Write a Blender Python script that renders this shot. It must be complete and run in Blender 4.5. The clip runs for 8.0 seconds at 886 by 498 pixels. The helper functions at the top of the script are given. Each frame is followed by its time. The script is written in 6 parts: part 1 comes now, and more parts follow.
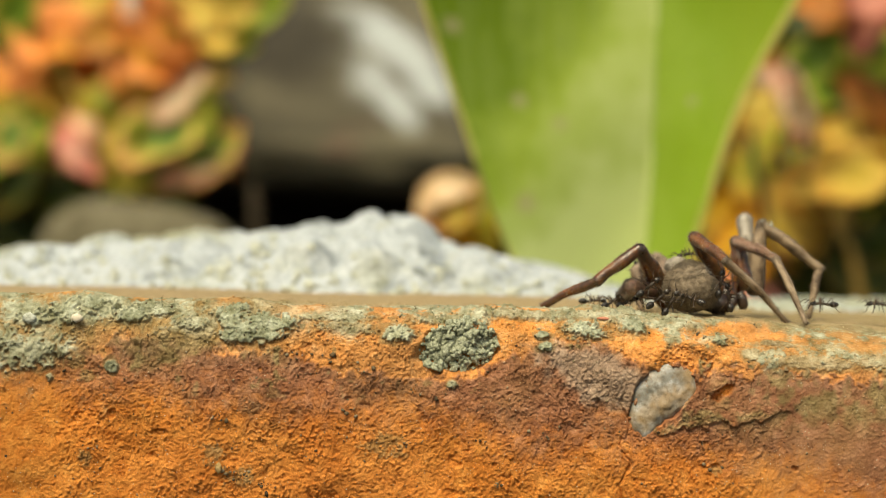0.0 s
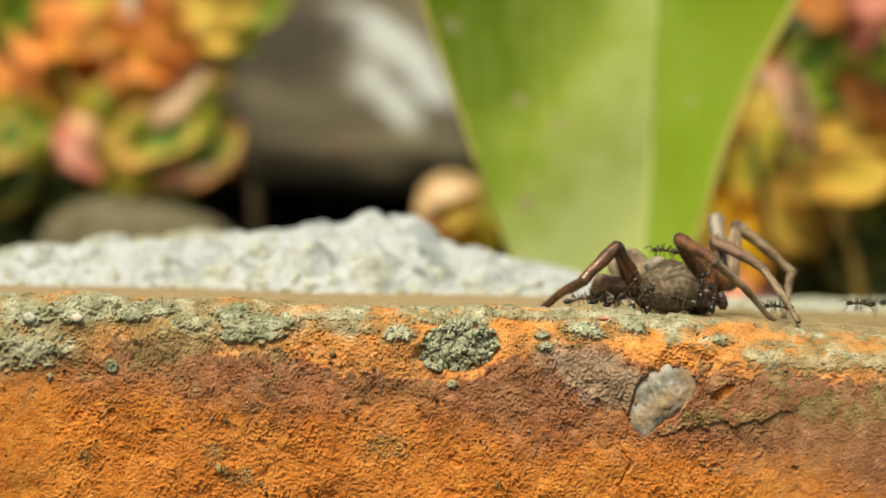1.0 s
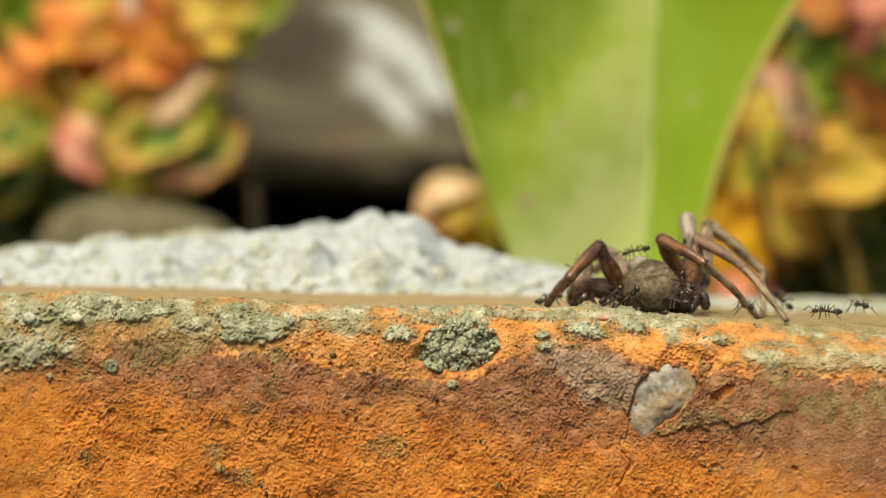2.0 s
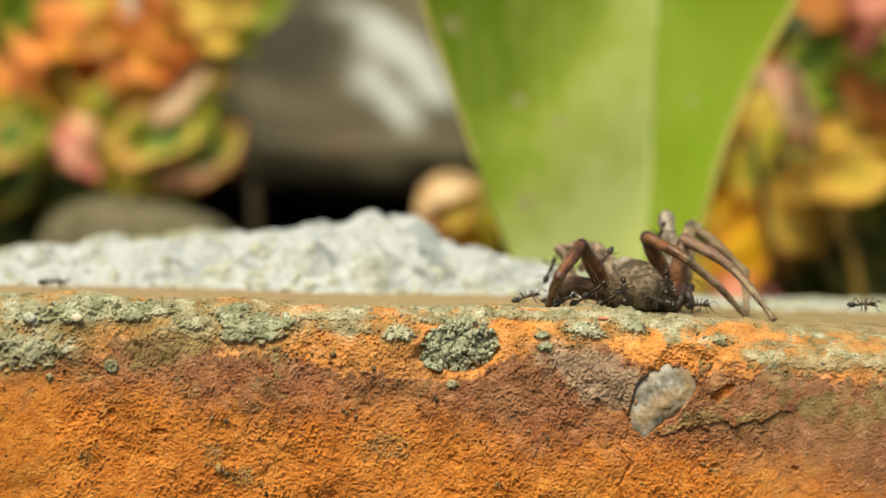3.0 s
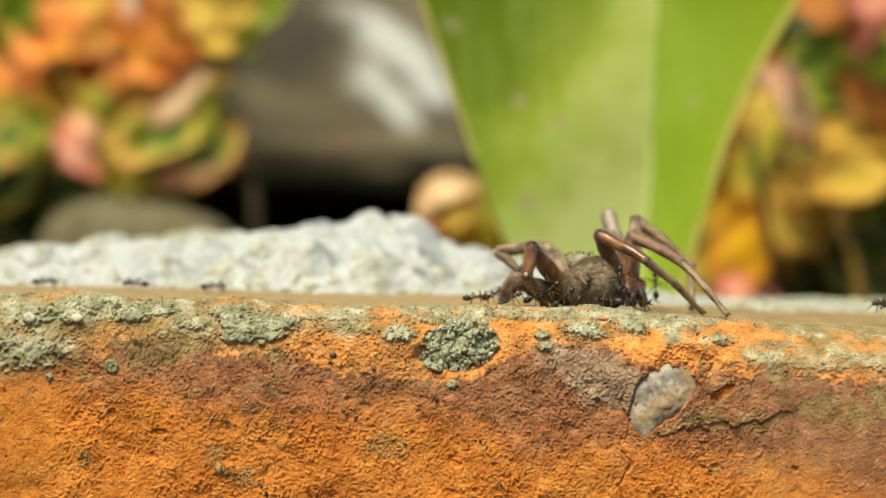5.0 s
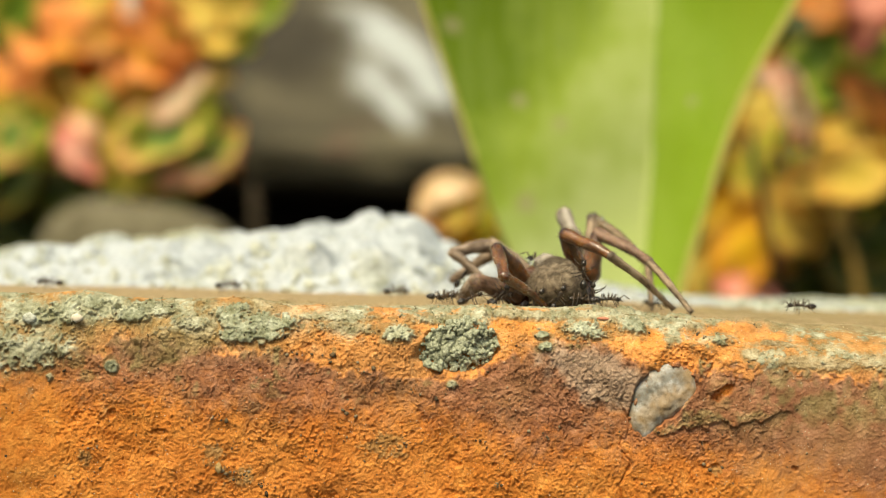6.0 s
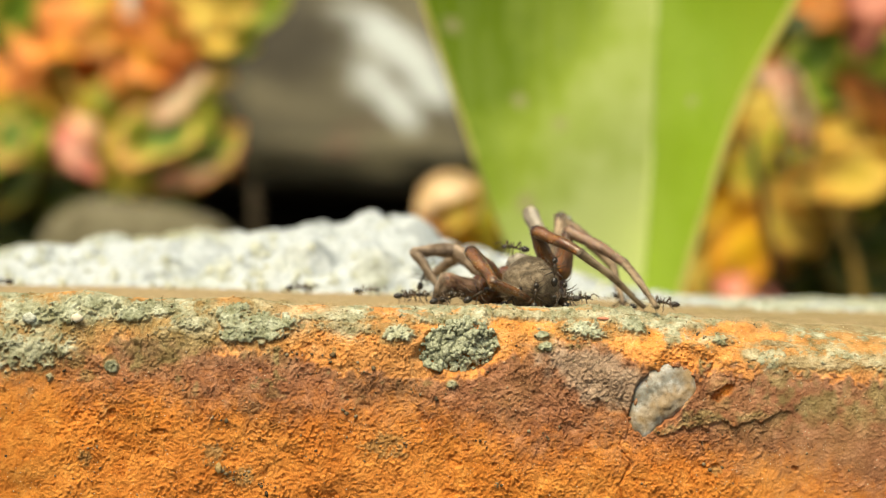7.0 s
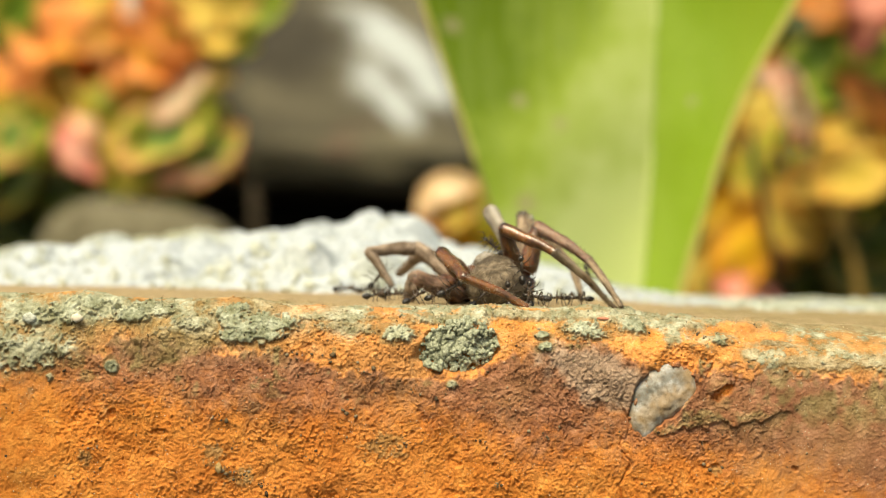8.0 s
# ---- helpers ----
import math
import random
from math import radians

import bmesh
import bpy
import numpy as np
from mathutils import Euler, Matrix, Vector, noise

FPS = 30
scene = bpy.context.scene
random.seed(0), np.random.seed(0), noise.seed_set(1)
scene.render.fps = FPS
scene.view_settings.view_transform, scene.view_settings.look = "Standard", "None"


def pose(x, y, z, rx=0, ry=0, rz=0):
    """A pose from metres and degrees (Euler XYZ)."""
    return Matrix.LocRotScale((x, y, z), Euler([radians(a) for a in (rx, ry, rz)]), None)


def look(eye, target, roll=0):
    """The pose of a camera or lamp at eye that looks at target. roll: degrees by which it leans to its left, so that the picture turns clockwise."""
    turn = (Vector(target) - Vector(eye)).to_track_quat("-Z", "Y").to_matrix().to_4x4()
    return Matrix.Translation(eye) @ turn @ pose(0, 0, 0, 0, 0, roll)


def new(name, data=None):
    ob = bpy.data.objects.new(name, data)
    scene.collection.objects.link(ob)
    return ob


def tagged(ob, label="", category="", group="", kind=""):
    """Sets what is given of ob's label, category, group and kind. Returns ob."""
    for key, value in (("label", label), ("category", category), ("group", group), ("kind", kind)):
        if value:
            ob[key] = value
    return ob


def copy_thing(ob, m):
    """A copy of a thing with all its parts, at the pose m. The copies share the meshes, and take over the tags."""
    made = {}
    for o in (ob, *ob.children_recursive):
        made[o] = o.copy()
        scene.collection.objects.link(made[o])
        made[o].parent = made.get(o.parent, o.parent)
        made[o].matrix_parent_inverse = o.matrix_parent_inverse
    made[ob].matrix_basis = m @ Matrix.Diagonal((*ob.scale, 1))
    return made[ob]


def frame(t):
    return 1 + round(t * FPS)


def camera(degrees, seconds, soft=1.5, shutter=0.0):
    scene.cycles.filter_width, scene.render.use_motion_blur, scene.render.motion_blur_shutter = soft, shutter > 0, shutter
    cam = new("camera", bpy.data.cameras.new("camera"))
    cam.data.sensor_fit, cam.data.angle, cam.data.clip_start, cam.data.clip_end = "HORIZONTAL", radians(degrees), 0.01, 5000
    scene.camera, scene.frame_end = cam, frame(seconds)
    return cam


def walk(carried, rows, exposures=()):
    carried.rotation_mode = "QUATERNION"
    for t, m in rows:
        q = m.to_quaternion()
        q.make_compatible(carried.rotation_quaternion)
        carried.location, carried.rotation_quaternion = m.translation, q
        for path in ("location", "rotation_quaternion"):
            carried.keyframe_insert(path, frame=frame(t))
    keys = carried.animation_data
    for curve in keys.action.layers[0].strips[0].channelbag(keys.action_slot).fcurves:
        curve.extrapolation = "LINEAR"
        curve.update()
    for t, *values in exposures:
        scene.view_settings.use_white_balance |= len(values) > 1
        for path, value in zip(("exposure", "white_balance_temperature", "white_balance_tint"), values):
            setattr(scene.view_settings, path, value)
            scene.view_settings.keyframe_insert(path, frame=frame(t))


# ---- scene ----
# ---------------------------------------------------------------- camera
cam = camera(32, 8.0, 0.6)
cam.data.dof.use_dof = True
cam.data.dof.focus_distance = 0.276
cam.data.dof.aperture_fstop = 10.0
EYE = (0.0, -0.27, 0.0106)
walk(cam, [(0.0, look(EYE, (0.0, 0.0, 0.0106), 1.4)), (8.0, look(EYE, (0.0, 0.0, 0.0106), 1.4))],
     [(0.0, 0.76, 8150, 2), (4.0, 0.78, 8150, 2), (4.7, 0.82, 8150, 2), (8.0, 1.08, 8150, 2)])

# ---------------------------------------------------------------- world and light
world = bpy.data.worlds.new("sky")
scene.world = world
world.use_nodes = True
wn = world.node_tree
sky = wn.nodes.new("ShaderNodeTexSky")
sky.sky_type = "NISHITA"
sky.sun_disc = False
sky.sun_elevation = radians(55)
sky.sun_rotation = radians(200)
sky.air_density, sky.dust_density = 1.0, 3.0
wn.links.new(sky.outputs[0], wn.nodes["Background"].inputs[0])
wn.nodes["Background"].inputs[1].default_value = 0.095
sun = new("sun", bpy.data.lights.new("sun", "SUN"))
sun.data.energy, sun.data.angle, sun.data.color = 2.4, radians(30), (1.0, 0.94, 0.83)
sun.matrix_world = look((-1.4, -2.9, 4.7), (0, 0, 0))


# ---------------------------------------------------------------- material helpers
def material(name, rough=0.6, spec=0.5):
    m = bpy.data.materials.new(name)
    m.use_nodes = True
    b = m.node_tree.nodes["Principled BSDF"]
    b.inputs["Roughness"].default_value = rough
    b.inputs["Specular IOR Level"].default_value = spec
    return m, m.node_tree, b


def node(nt, kind, **values):
    n = nt.nodes.new(kind)
    for k, v in values.items():
        n.inputs[k].default_value = v
    return n


def noise_tex(nt, scale, detail=4.0, rough=0.6, vec=None):
    n = node(nt, "ShaderNodeTexNoise", Scale=scale, Detail=detail, Roughness=rough)
    if vec is None:
        vec = nt.nodes.new("ShaderNodeTexCoord").outputs["Object"]
    nt.links.new(vec, n.inputs["Vector"])
    return n.outputs["Fac"]


def ramp(nt, fac, stops):
    r = nt.nodes.new("ShaderNodeValToRGB")
    e = r.color_ramp.elements
    while len(e) < len(stops):
        e.new(0.5)
    for el, (p, c) in zip(e, stops):
        el.position = p
        el.color = (*c, 1) if len(c) == 3 else c
    nt.links.new(fac, r.inputs["Fac"])
    return r.outputs["Color"]


def mix(nt, fac, a, b, how="MIX"):
    n = nt.nodes.new("ShaderNodeMix")
    n.data_type, n.blend_type = "RGBA", how
    for sock, v in ((n.inputs[0], fac), (n.inputs[6], a), (n.inputs[7], b)):
        if isinstance(v, bpy.types.NodeSocket):
            nt.links.new(v, sock)
        elif isinstance(v, (int, float)):
            sock.default_value = v
        else:
            sock.default_value = (*v, 1)
    return n.outputs[2]


def calc(nt, op, a, b=0.0, clamp=False):
    n = nt.nodes.new("ShaderNodeMath")
    n.operation, n.use_clamp = op, clamp
    for sock, v in ((n.inputs[0], a), (n.inputs[1], b)):
        if isinstance(v, bpy.types.NodeSocket):
            nt.links.new(v, sock)
        else:
            sock.default_value = v
    return n.outputs[0]


def bump(nt, b, height, strength, distance):
    n = node(nt, "ShaderNodeBump", Strength=strength, Distance=distance)
    nt.links.new(height, n.inputs["Height"])
    nt.links.new(n.outputs[0], b.inputs["Normal"])


def attribute(nt, name):
    n = nt.nodes.new("ShaderNodeAttribute")
    n.attribute_name = name
    return n.outputs["Fac"]


# ---------------------------------------------------------------- materials
def brick_material():
    m, nt, b = material("fired_clay", 0.95, 0.15)
    big, mid = noise_tex(nt, 60, 5), noise_tex(nt, 320, 5, 0.65)
    fine, grit = noise_tex(nt, 2900, 4, 0.75), noise_tex(nt, 6500, 3, 0.7)
    wide = noise_tex(nt, 22, 3)
    clay = ramp(nt, mid, [(0.25, (0.32, 0.102, 0.020)), (0.45, (0.45, 0.158, 0.031)), (0.62, (0.53, 0.218, 0.050)), (0.8, (0.63, 0.34, 0.11))])
    clay = mix(nt, ramp(nt, wide, [(0.42, (0, 0, 0)), (0.62, (0.5, 0.5, 0.5))]), clay, (0.46, 0.15, 0.035))
    clay = mix(nt, ramp(nt, big, [(0.48, (0, 0, 0)), (0.66, (0.5, 0.5, 0.5))]), clay, (0.60, 0.265, 0.072))
    raw = ramp(nt, mid, [(0.3, (0.44, 0.17, 0.040)), (0.55, (0.63, 0.27, 0.078)), (0.75, (0.72, 0.42, 0.19))])
    raw = mix(nt, ramp(nt, big, [(0.44, (0, 0, 0)), (0.60, (0.6, 0.6, 0.6))]), raw, (0.36, 0.19, 0.08))
    clay = mix(nt, attribute(nt, "chip"), clay, raw)
    skin = ramp(nt, mid, [(0.3, (0.15, 0.064, 0.035)), (0.5, (0.25, 0.112, 0.062)), (0.7, (0.39, 0.195, 0.118))])
    skin = mix(nt, ramp(nt, big, [(0.45, (0, 0, 0)), (0.66, (0.5, 0.5, 0.5))]), skin, (0.25, 0.145, 0.070))
    col = mix(nt, calc(nt, "MULTIPLY", attribute(nt, "skin"), 0.95), clay, skin)
    col = mix(nt, attribute(nt, "grey"), col, ramp(nt, mid, [(0.3, (0.215, 0.152, 0.105)), (0.7, (0.42, 0.33, 0.25))]))
    dust = ramp(nt, fine, [(0.3, (0.23, 0.165, 0.085)), (0.6, (0.33, 0.25, 0.14)), (0.85, (0.45, 0.36, 0.235))])
    col = mix(nt, attribute(nt, "dust"), col, dust)
    col = mix(nt, attribute(nt, "olive"), col, ramp(nt, mid, [(0.3, (0.12, 0.088, 0.034)), (0.5, (0.21, 0.16, 0.072)), (0.72, (0.36, 0.29, 0.15))]))
    lich = ramp(nt, mid, [(0.28, (0.105, 0.110, 0.050)), (0.48, (0.255, 0.27, 0.182)), (0.74, (0.52, 0.545, 0.43))])
    col = mix(nt, attribute(nt, "lichen"), col, lich)
    speck = ramp(nt, fine, [(0.26, (0.74, 0.66, 0.58)), (0.40, (1.12, 1.10, 1.08)), (0.58, (1.24, 1.25, 1.26)), (0.70, (1.9, 1.84, 1.7))])
    rubbed = calc(nt, "MAXIMUM", calc(nt, "MULTIPLY", attribute(nt, "lichen"), 0.65), calc(nt, "MULTIPLY", attribute(nt, "worn"), 0.85))
    soft = calc(nt, "SUBTRACT", 1.0, rubbed, True)
    col = mix(nt, soft, col, speck, "MULTIPLY")
    dot = ramp(nt, grit, [(0.27, (0.48, 0.42, 0.36)), (0.37, (1, 1, 1)), (0.60, (1, 1, 1)), (0.70, (1.7, 1.66, 1.58))])
    col = mix(nt, soft, col, dot, "MULTIPLY")
    nt.links.new(col, b.inputs["Base Color"])
    h = calc(nt, "ADD", calc(nt, "MULTIPLY", fine, 1.0), calc(nt, "MULTIPLY", grit, 0.75))
    bump(nt, b, calc(nt, "MULTIPLY", h, calc(nt, "ADD", calc(nt, "MULTIPLY", soft, 0.7), 0.3)), 0.8, 0.0003)
    return m


def grain_material(name, dark, base, light, scale=900, rough=0.9, bumpy=0.0004):
    m, nt, b = material(name, rough, 0.08)
    f, g = noise_tex(nt, scale, 5, 0.65), noise_tex(nt, scale * 0.12, 4)
    col = ramp(nt, f, [(0.28, dark), (0.5, base), (0.75, light)])
    col = mix(nt, ramp(nt, g, [(0.42, (0, 0, 0)), (0.68, (0.55, 0.55, 0.55))]), col, dark)
    nt.links.new(col, b.inputs["Base Color"])
    bump(nt, b, f, 0.8, bumpy)
    return m


def grit_material(name, dark, base, light):
    """Loose grains, each of its own tone."""
    m, nt, b = material(name, 0.9, 0.15)
    g = nt.nodes.new("ShaderNodeNewGeometry")
    col = ramp(nt, g.outputs["Random Per Island"], [(0.0, dark), (0.5, base), (1.0, light)])
    f = noise_tex(nt, 2500, 3)
    col = mix(nt, ramp(nt, f, [(0.4, (0, 0, 0)), (0.7, (0.4, 0.4, 0.4))]), col, dark)
    nt.links.new(col, b.inputs["Base Color"])
    bump(nt, b, f, 0.6, 0.0002)
    return m


def pebble_material():
    """Grey-blue flint with ochre clay smeared on it."""
    m, nt, b = material("grey_pebble", 0.45, 0.5)
    g, f, w = noise_tex(nt, 300, 4), noise_tex(nt, 1500, 4, 0.7), noise_tex(nt, 170, 2)
    col = ramp(nt, g, [(0.32, (0.13, 0.115, 0.085)), (0.46, (0.245, 0.24, 0.21)), (0.58, (0.40, 0.41, 0.40)), (0.70, (0.58, 0.60, 0.60))])
    col = mix(nt, ramp(nt, w, [(0.46, (0, 0, 0)), (0.62, (0.8, 0.8, 0.8))]), col, (0.30, 0.185, 0.07))
    col = mix(nt, ramp(nt, f, [(0.35, (0.6, 0.6, 0.6)), (0.5, (0, 0, 0))]), col, (0.16, 0.11, 0.055))
    nt.links.new(col, b.inputs["Base Color"])
    bump(nt, b, f, 0.3, 0.0002)
    return m


def mortar_material():
    m, nt, b = material("old_mortar", 0.92, 0.25)
    f, g = noise_tex(nt, 700, 5, 0.65), noise_tex(nt, 120, 4)
    col = ramp(nt, f, [(0.28, (0.23, 0.258, 0.272)), (0.46, (0.375, 0.413, 0.436)), (0.64, (0.53, 0.572, 0.595))])
    col = mix(nt, ramp(nt, g, [(0.55, (0, 0, 0)), (0.66, (0.9, 0.9, 0.9))]), col, (0.15, 0.17, 0.165))
    col = mix(nt, attribute(nt, "moss"), col, ramp(nt, f, [(0.3, (0.17, 0.18, 0.08)), (0.7, (0.38, 0.38, 0.22))]))
    nt.links.new(col, b.inputs["Base Color"])
    bump(nt, b, calc(nt, "ADD", f, g), 0.8, 0.001)
    return m


def blade_material(name, tone, light, dark):
    m, nt, b = material(name, 0.45, 0.25)
    c = nt.nodes.new("ShaderNodeTexCoord").outputs["Object"]
    mp = node(nt, "ShaderNodeMapping", Scale=(260, 260, 16))
    nt.links.new(c, mp.inputs["Vector"])
    vein = noise_tex(nt, 1.0, 4, 0.6, mp.outputs[0])
    blot = noise_tex(nt, 30, 3)
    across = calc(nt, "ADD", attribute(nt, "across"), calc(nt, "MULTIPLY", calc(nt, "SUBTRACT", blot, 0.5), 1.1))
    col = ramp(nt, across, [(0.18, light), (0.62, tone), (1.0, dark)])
    col = mix(nt, ramp(nt, vein, [(0.4, (0, 0, 0)), (0.65, (0.13, 0.13, 0.13))]), col, light)
    col = mix(nt, attribute(nt, "spot"), col, (0.50, 0.42, 0.26))
    nt.links.new(col, b.inputs["Base Color"])
    bump(nt, b, vein, 0.15, 0.0004)
    tr = nt.nodes.new("ShaderNodeBsdfTranslucent")
    nt.links.new(col, tr.inputs[0])
    ad = nt.nodes.new("ShaderNodeMixShader")
    ad.inputs[0].default_value = 0.45
    nt.links.new(b.outputs[0], ad.inputs[1])
    nt.links.new(tr.outputs[0], ad.inputs[2])
    nt.links.new(ad.outputs[0], nt.nodes["Material Output"].inputs[0])
    return m


def foliage_material(name, inner, mid, rim, trans=0.3):
    """A variegated leaf: the x axis runs along the blade, y across it."""
    m, nt, b = material(name, 0.5, 0.2)
    c = nt.nodes.new("ShaderNodeTexCoord").outputs["Generated"]
    dist = nt.nodes.new("ShaderNodeVectorMath")
    dist.operation = "DISTANCE"
    flat = node(nt, "ShaderNodeMapping", Scale=(1, 1, 0), Location=(0, 0, 0.5))
    nt.links.new(c, flat.inputs["Vector"])
    nt.links.new(flat.outputs[0], dist.inputs[0])
    dist.inputs[1].default_value = (0.5, 0.5, 0.5)
    info = nt.nodes.new("ShaderNodeObjectInfo")
    n = noise_tex(nt, 140, 4, 0.6)
    d = calc(nt, "ADD", dist.outputs["Value"], calc(nt, "MULTIPLY", calc(nt, "SUBTRACT", n, 0.5), 0.7))
    d = calc(nt, "ADD", d, calc(nt, "MULTIPLY", calc(nt, "SUBTRACT", info.outputs["Random"], 0.5), 0.18))
    col = ramp(nt, d, [(0.12, inner), (0.30, mid), (0.46, rim)])
    hsv = node(nt, "ShaderNodeHueSaturation", Saturation=1.0)
    nt.links.new(col, hsv.inputs["Color"])
    nt.links.new(calc(nt, "ADD", calc(nt, "MULTIPLY", info.outputs["Random"], 0.5), 0.75), hsv.inputs["Value"])
    nt.links.new(hsv.outputs[0], b.inputs["Base Color"])
    bump(nt, b, n, 0.4, 0.0012)
    tr = nt.nodes.new("ShaderNodeBsdfTranslucent")
    nt.links.new(hsv.outputs[0], tr.inputs[0])
    ad = nt.nodes.new("ShaderNodeMixShader")
    ad.inputs[0].default_value = trans
    nt.links.new(b.outputs[0], ad.inputs[1])
    nt.links.new(tr.outputs[0], ad.inputs[2])
    nt.links.new(ad.outputs[0], nt.nodes["Material Output"].inputs[0])
    return m


def stone_material():
    m, nt, b = material("weathered_stone", 0.8, 0.3)
    c = nt.nodes.new("ShaderNodeTexCoord").outputs["Object"]
    mp = node(nt, "ShaderNodeMapping", Scale=(7, 24, 24), Rotation=(0, radians(-33), 0))
    nt.links.new(c, mp.inputs["Vector"])
    streak = noise_tex(nt, 1.0, 5, 0.6, mp.outputs[0])
    f, g = noise_tex(nt, 160, 5), noise_tex(nt, 22, 4)
    col = ramp(nt, streak, [(0.3, (0.022, 0.019, 0.009)), (0.5, (0.060, 0.053, 0.030)), (0.64, (0.145, 0.130, 0.080))])
    col = mix(nt, ramp(nt, f, [(0.4, (0, 0, 0)), (0.7, (0.5, 0.5, 0.5))]), col, (0.10, 0.085, 0.06))
    col = mix(nt, ramp(nt, g, [(0.60, (0, 0, 0)), (0.72, (0.35, 0.35, 0.35))]), col, (0.20, 0.09, 0.07))
    # darker patch high on one side of the stone
    col = mix(nt, calc(nt, "MULTIPLY", attribute(nt, "damp"), 0.9), col, (0.022, 0.018, 0.010))
    col = mix(nt, attribute(nt, "pale"), col, ramp(nt, f, [(0.3, (0.26, 0.285, 0.28)), (0.7, (0.40, 0.435, 0.43))]))
    nt.links.new(col, b.inputs["Base Color"])
    bump(nt, b, calc(nt, "ADD", f, streak), 0.6, 0.003)
    return m


def chitin_material(name, dark, base, light, rough, spec=0.6, scale=900, translucent=0.0, along=1.0, knees=False, bumpy=0.0003):
    """along: how far the grain is drawn out along x."""
    m, nt, b = material(name, rough, spec)
    c = nt.nodes.new("ShaderNodeTexCoord").outputs["Object"]
    mp = node(nt, "ShaderNodeMapping", Scale=(1 / along, 1, 1))
    nt.links.new(c, mp.inputs["Vector"])
    f, g = noise_tex(nt, scale, 4, 0.65, mp.outputs[0]), noise_tex(nt, scale * 0.3, 3, 0.6, mp.outputs[0])
    col = ramp(nt, g, [(0.36, dark), (0.5, base), (0.66, light)])
    col = mix(nt, ramp(nt, f, [(0.5, (0, 0, 0)), (0.72, (0.6, 0.6, 0.6))]), col, light)
    col = mix(nt, ramp(nt, f, [(0.30, (0.7, 0.7, 0.7)), (0.44, (0, 0, 0))]), col, dark)
    nt.links.new(col, b.inputs["Base Color"])
    nt.links.new(ramp(nt, g, [(0.3, (rough + 0.2,) * 3), (0.7, (rough,) * 3)]), b.inputs["Roughness"])
    if knees:
        col = mix(nt, attribute(nt, "knee"), col, tuple(c * 0.45 for c in dark))
        nt.links.new(col, b.inputs["Base Color"])
    bump(nt, b, f, 0.8, bumpy)
    if translucent:
        b.inputs["Subsurface Weight"].default_value = translucent
        b.inputs["Subsurface Radius"].default_value = (0.0016, 0.0005, 0.0001)
        b.inputs["Subsurface Scale"].default_value = 1.0
    return m


def abdomen_material():
    """Grey-brown down with darker chevrons across the back."""
    m = chitin_material("abdomen_skin", (0.102, 0.075, 0.046), (0.20, 0.150, 0.098), (0.31, 0.242, 0.164), 0.5, 0.35, 3400)
    nt = m.node_tree
    b = nt.nodes["Principled BSDF"]
    ground = b.inputs["Base Color"].links[0].from_socket
    c = nt.nodes.new("ShaderNodeTexCoord").outputs["Object"]
    xyz = nt.nodes.new("ShaderNodeSeparateXYZ")
    nt.links.new(c, xyz.inputs[0])
    h = calc(nt, "ADD", xyz.outputs["Z"], calc(nt, "MULTIPLY", xyz.outputs["X"], -0.22))
    h = calc(nt, "ADD", calc(nt, "MULTIPLY", h, 160.0), calc(nt, "MULTIPLY", calc(nt, "SUBTRACT", noise_tex(nt, 700, 3), 0.5), 0.35))
    bands = ramp(nt, h, [(0.34, (0, 0, 0)), (0.39, (0.45, 0.45, 0.45)), (0.44, (0.05, 0.05, 0.05)), (0.54, (0.55, 0.55, 0.55)), (0.60, (0.1, 0.1, 0.1)), (0.72, (0.75, 0.75, 0.75))])
    nt.links.new(mix(nt, bands, ground, (0.034, 0.024, 0.012)), b.inputs["Base Color"])
    return m


CLAY = brick_material()
LICHEN = grain_material("lichen_crust", (0.16, 0.17, 0.105), (0.38, 0.40, 0.285), (0.60, 0.62, 0.49), 2200)
LICHEN_PALE = grain_material("pale_lichen", (0.22, 0.23, 0.18), (0.46, 0.48, 0.40), (0.70, 0.72, 0.64), 1300)
PEBBLE = pebble_material()
PALE_GRIT = grit_material("pale_grit", (0.34, 0.25, 0.14), (0.50, 0.42, 0.28), (0.66, 0.60, 0.48))
DARK_GRIT = grit_material("dark_grit", (0.05, 0.035, 0.02), (0.14, 0.10, 0.055), (0.30, 0.24, 0.15))
RED_CHIP = grain_material("red_chip", (0.46, 0.19, 0.12), (0.60, 0.26, 0.17), (0.70, 0.36, 0.25), 900)
TAN_CHIP = grain_material("tan_chip", (0.20, 0.12, 0.045), (0.36, 0.25, 0.11), (0.50, 0.39, 0.22), 1200)
MORTAR = mortar_material()
# one near-black tone for the whole ground
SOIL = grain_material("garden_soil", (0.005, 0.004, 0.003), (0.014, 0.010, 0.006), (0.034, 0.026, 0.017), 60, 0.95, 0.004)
STONE = stone_material()
# near black: the shade of the gap under the boulder is put into this colour
SHADE_STONE = grain_material("shade_black_stone", (0.004, 0.0035, 0.003), (0.010, 0.008, 0.006), (0.022, 0.019, 0.015), 120, 0.9, 0.002)
WOOD = grain_material("pale_slate", (0.06, 0.052, 0.03), (0.13, 0.115, 0.072), (0.21, 0.19, 0.13), 110, 0.85, 0.001)
TWIG = grain_material("dry_twig", (0.012, 0.009, 0.005), (0.030, 0.022, 0.013), (0.055, 0.042, 0.026), 200, 0.8, 0.0006)
STEM = grain_material("plant_stem", (0.14, 0.085, 0.02), (0.28, 0.175, 0.045), (0.42, 0.28, 0.09), 200, 0.6, 0.0006)
PALE_STEM = grain_material("pale_stem", (0.40, 0.36, 0.28), (0.60, 0.55, 0.45), (0.74, 0.70, 0.60), 200, 0.6, 0.0006)
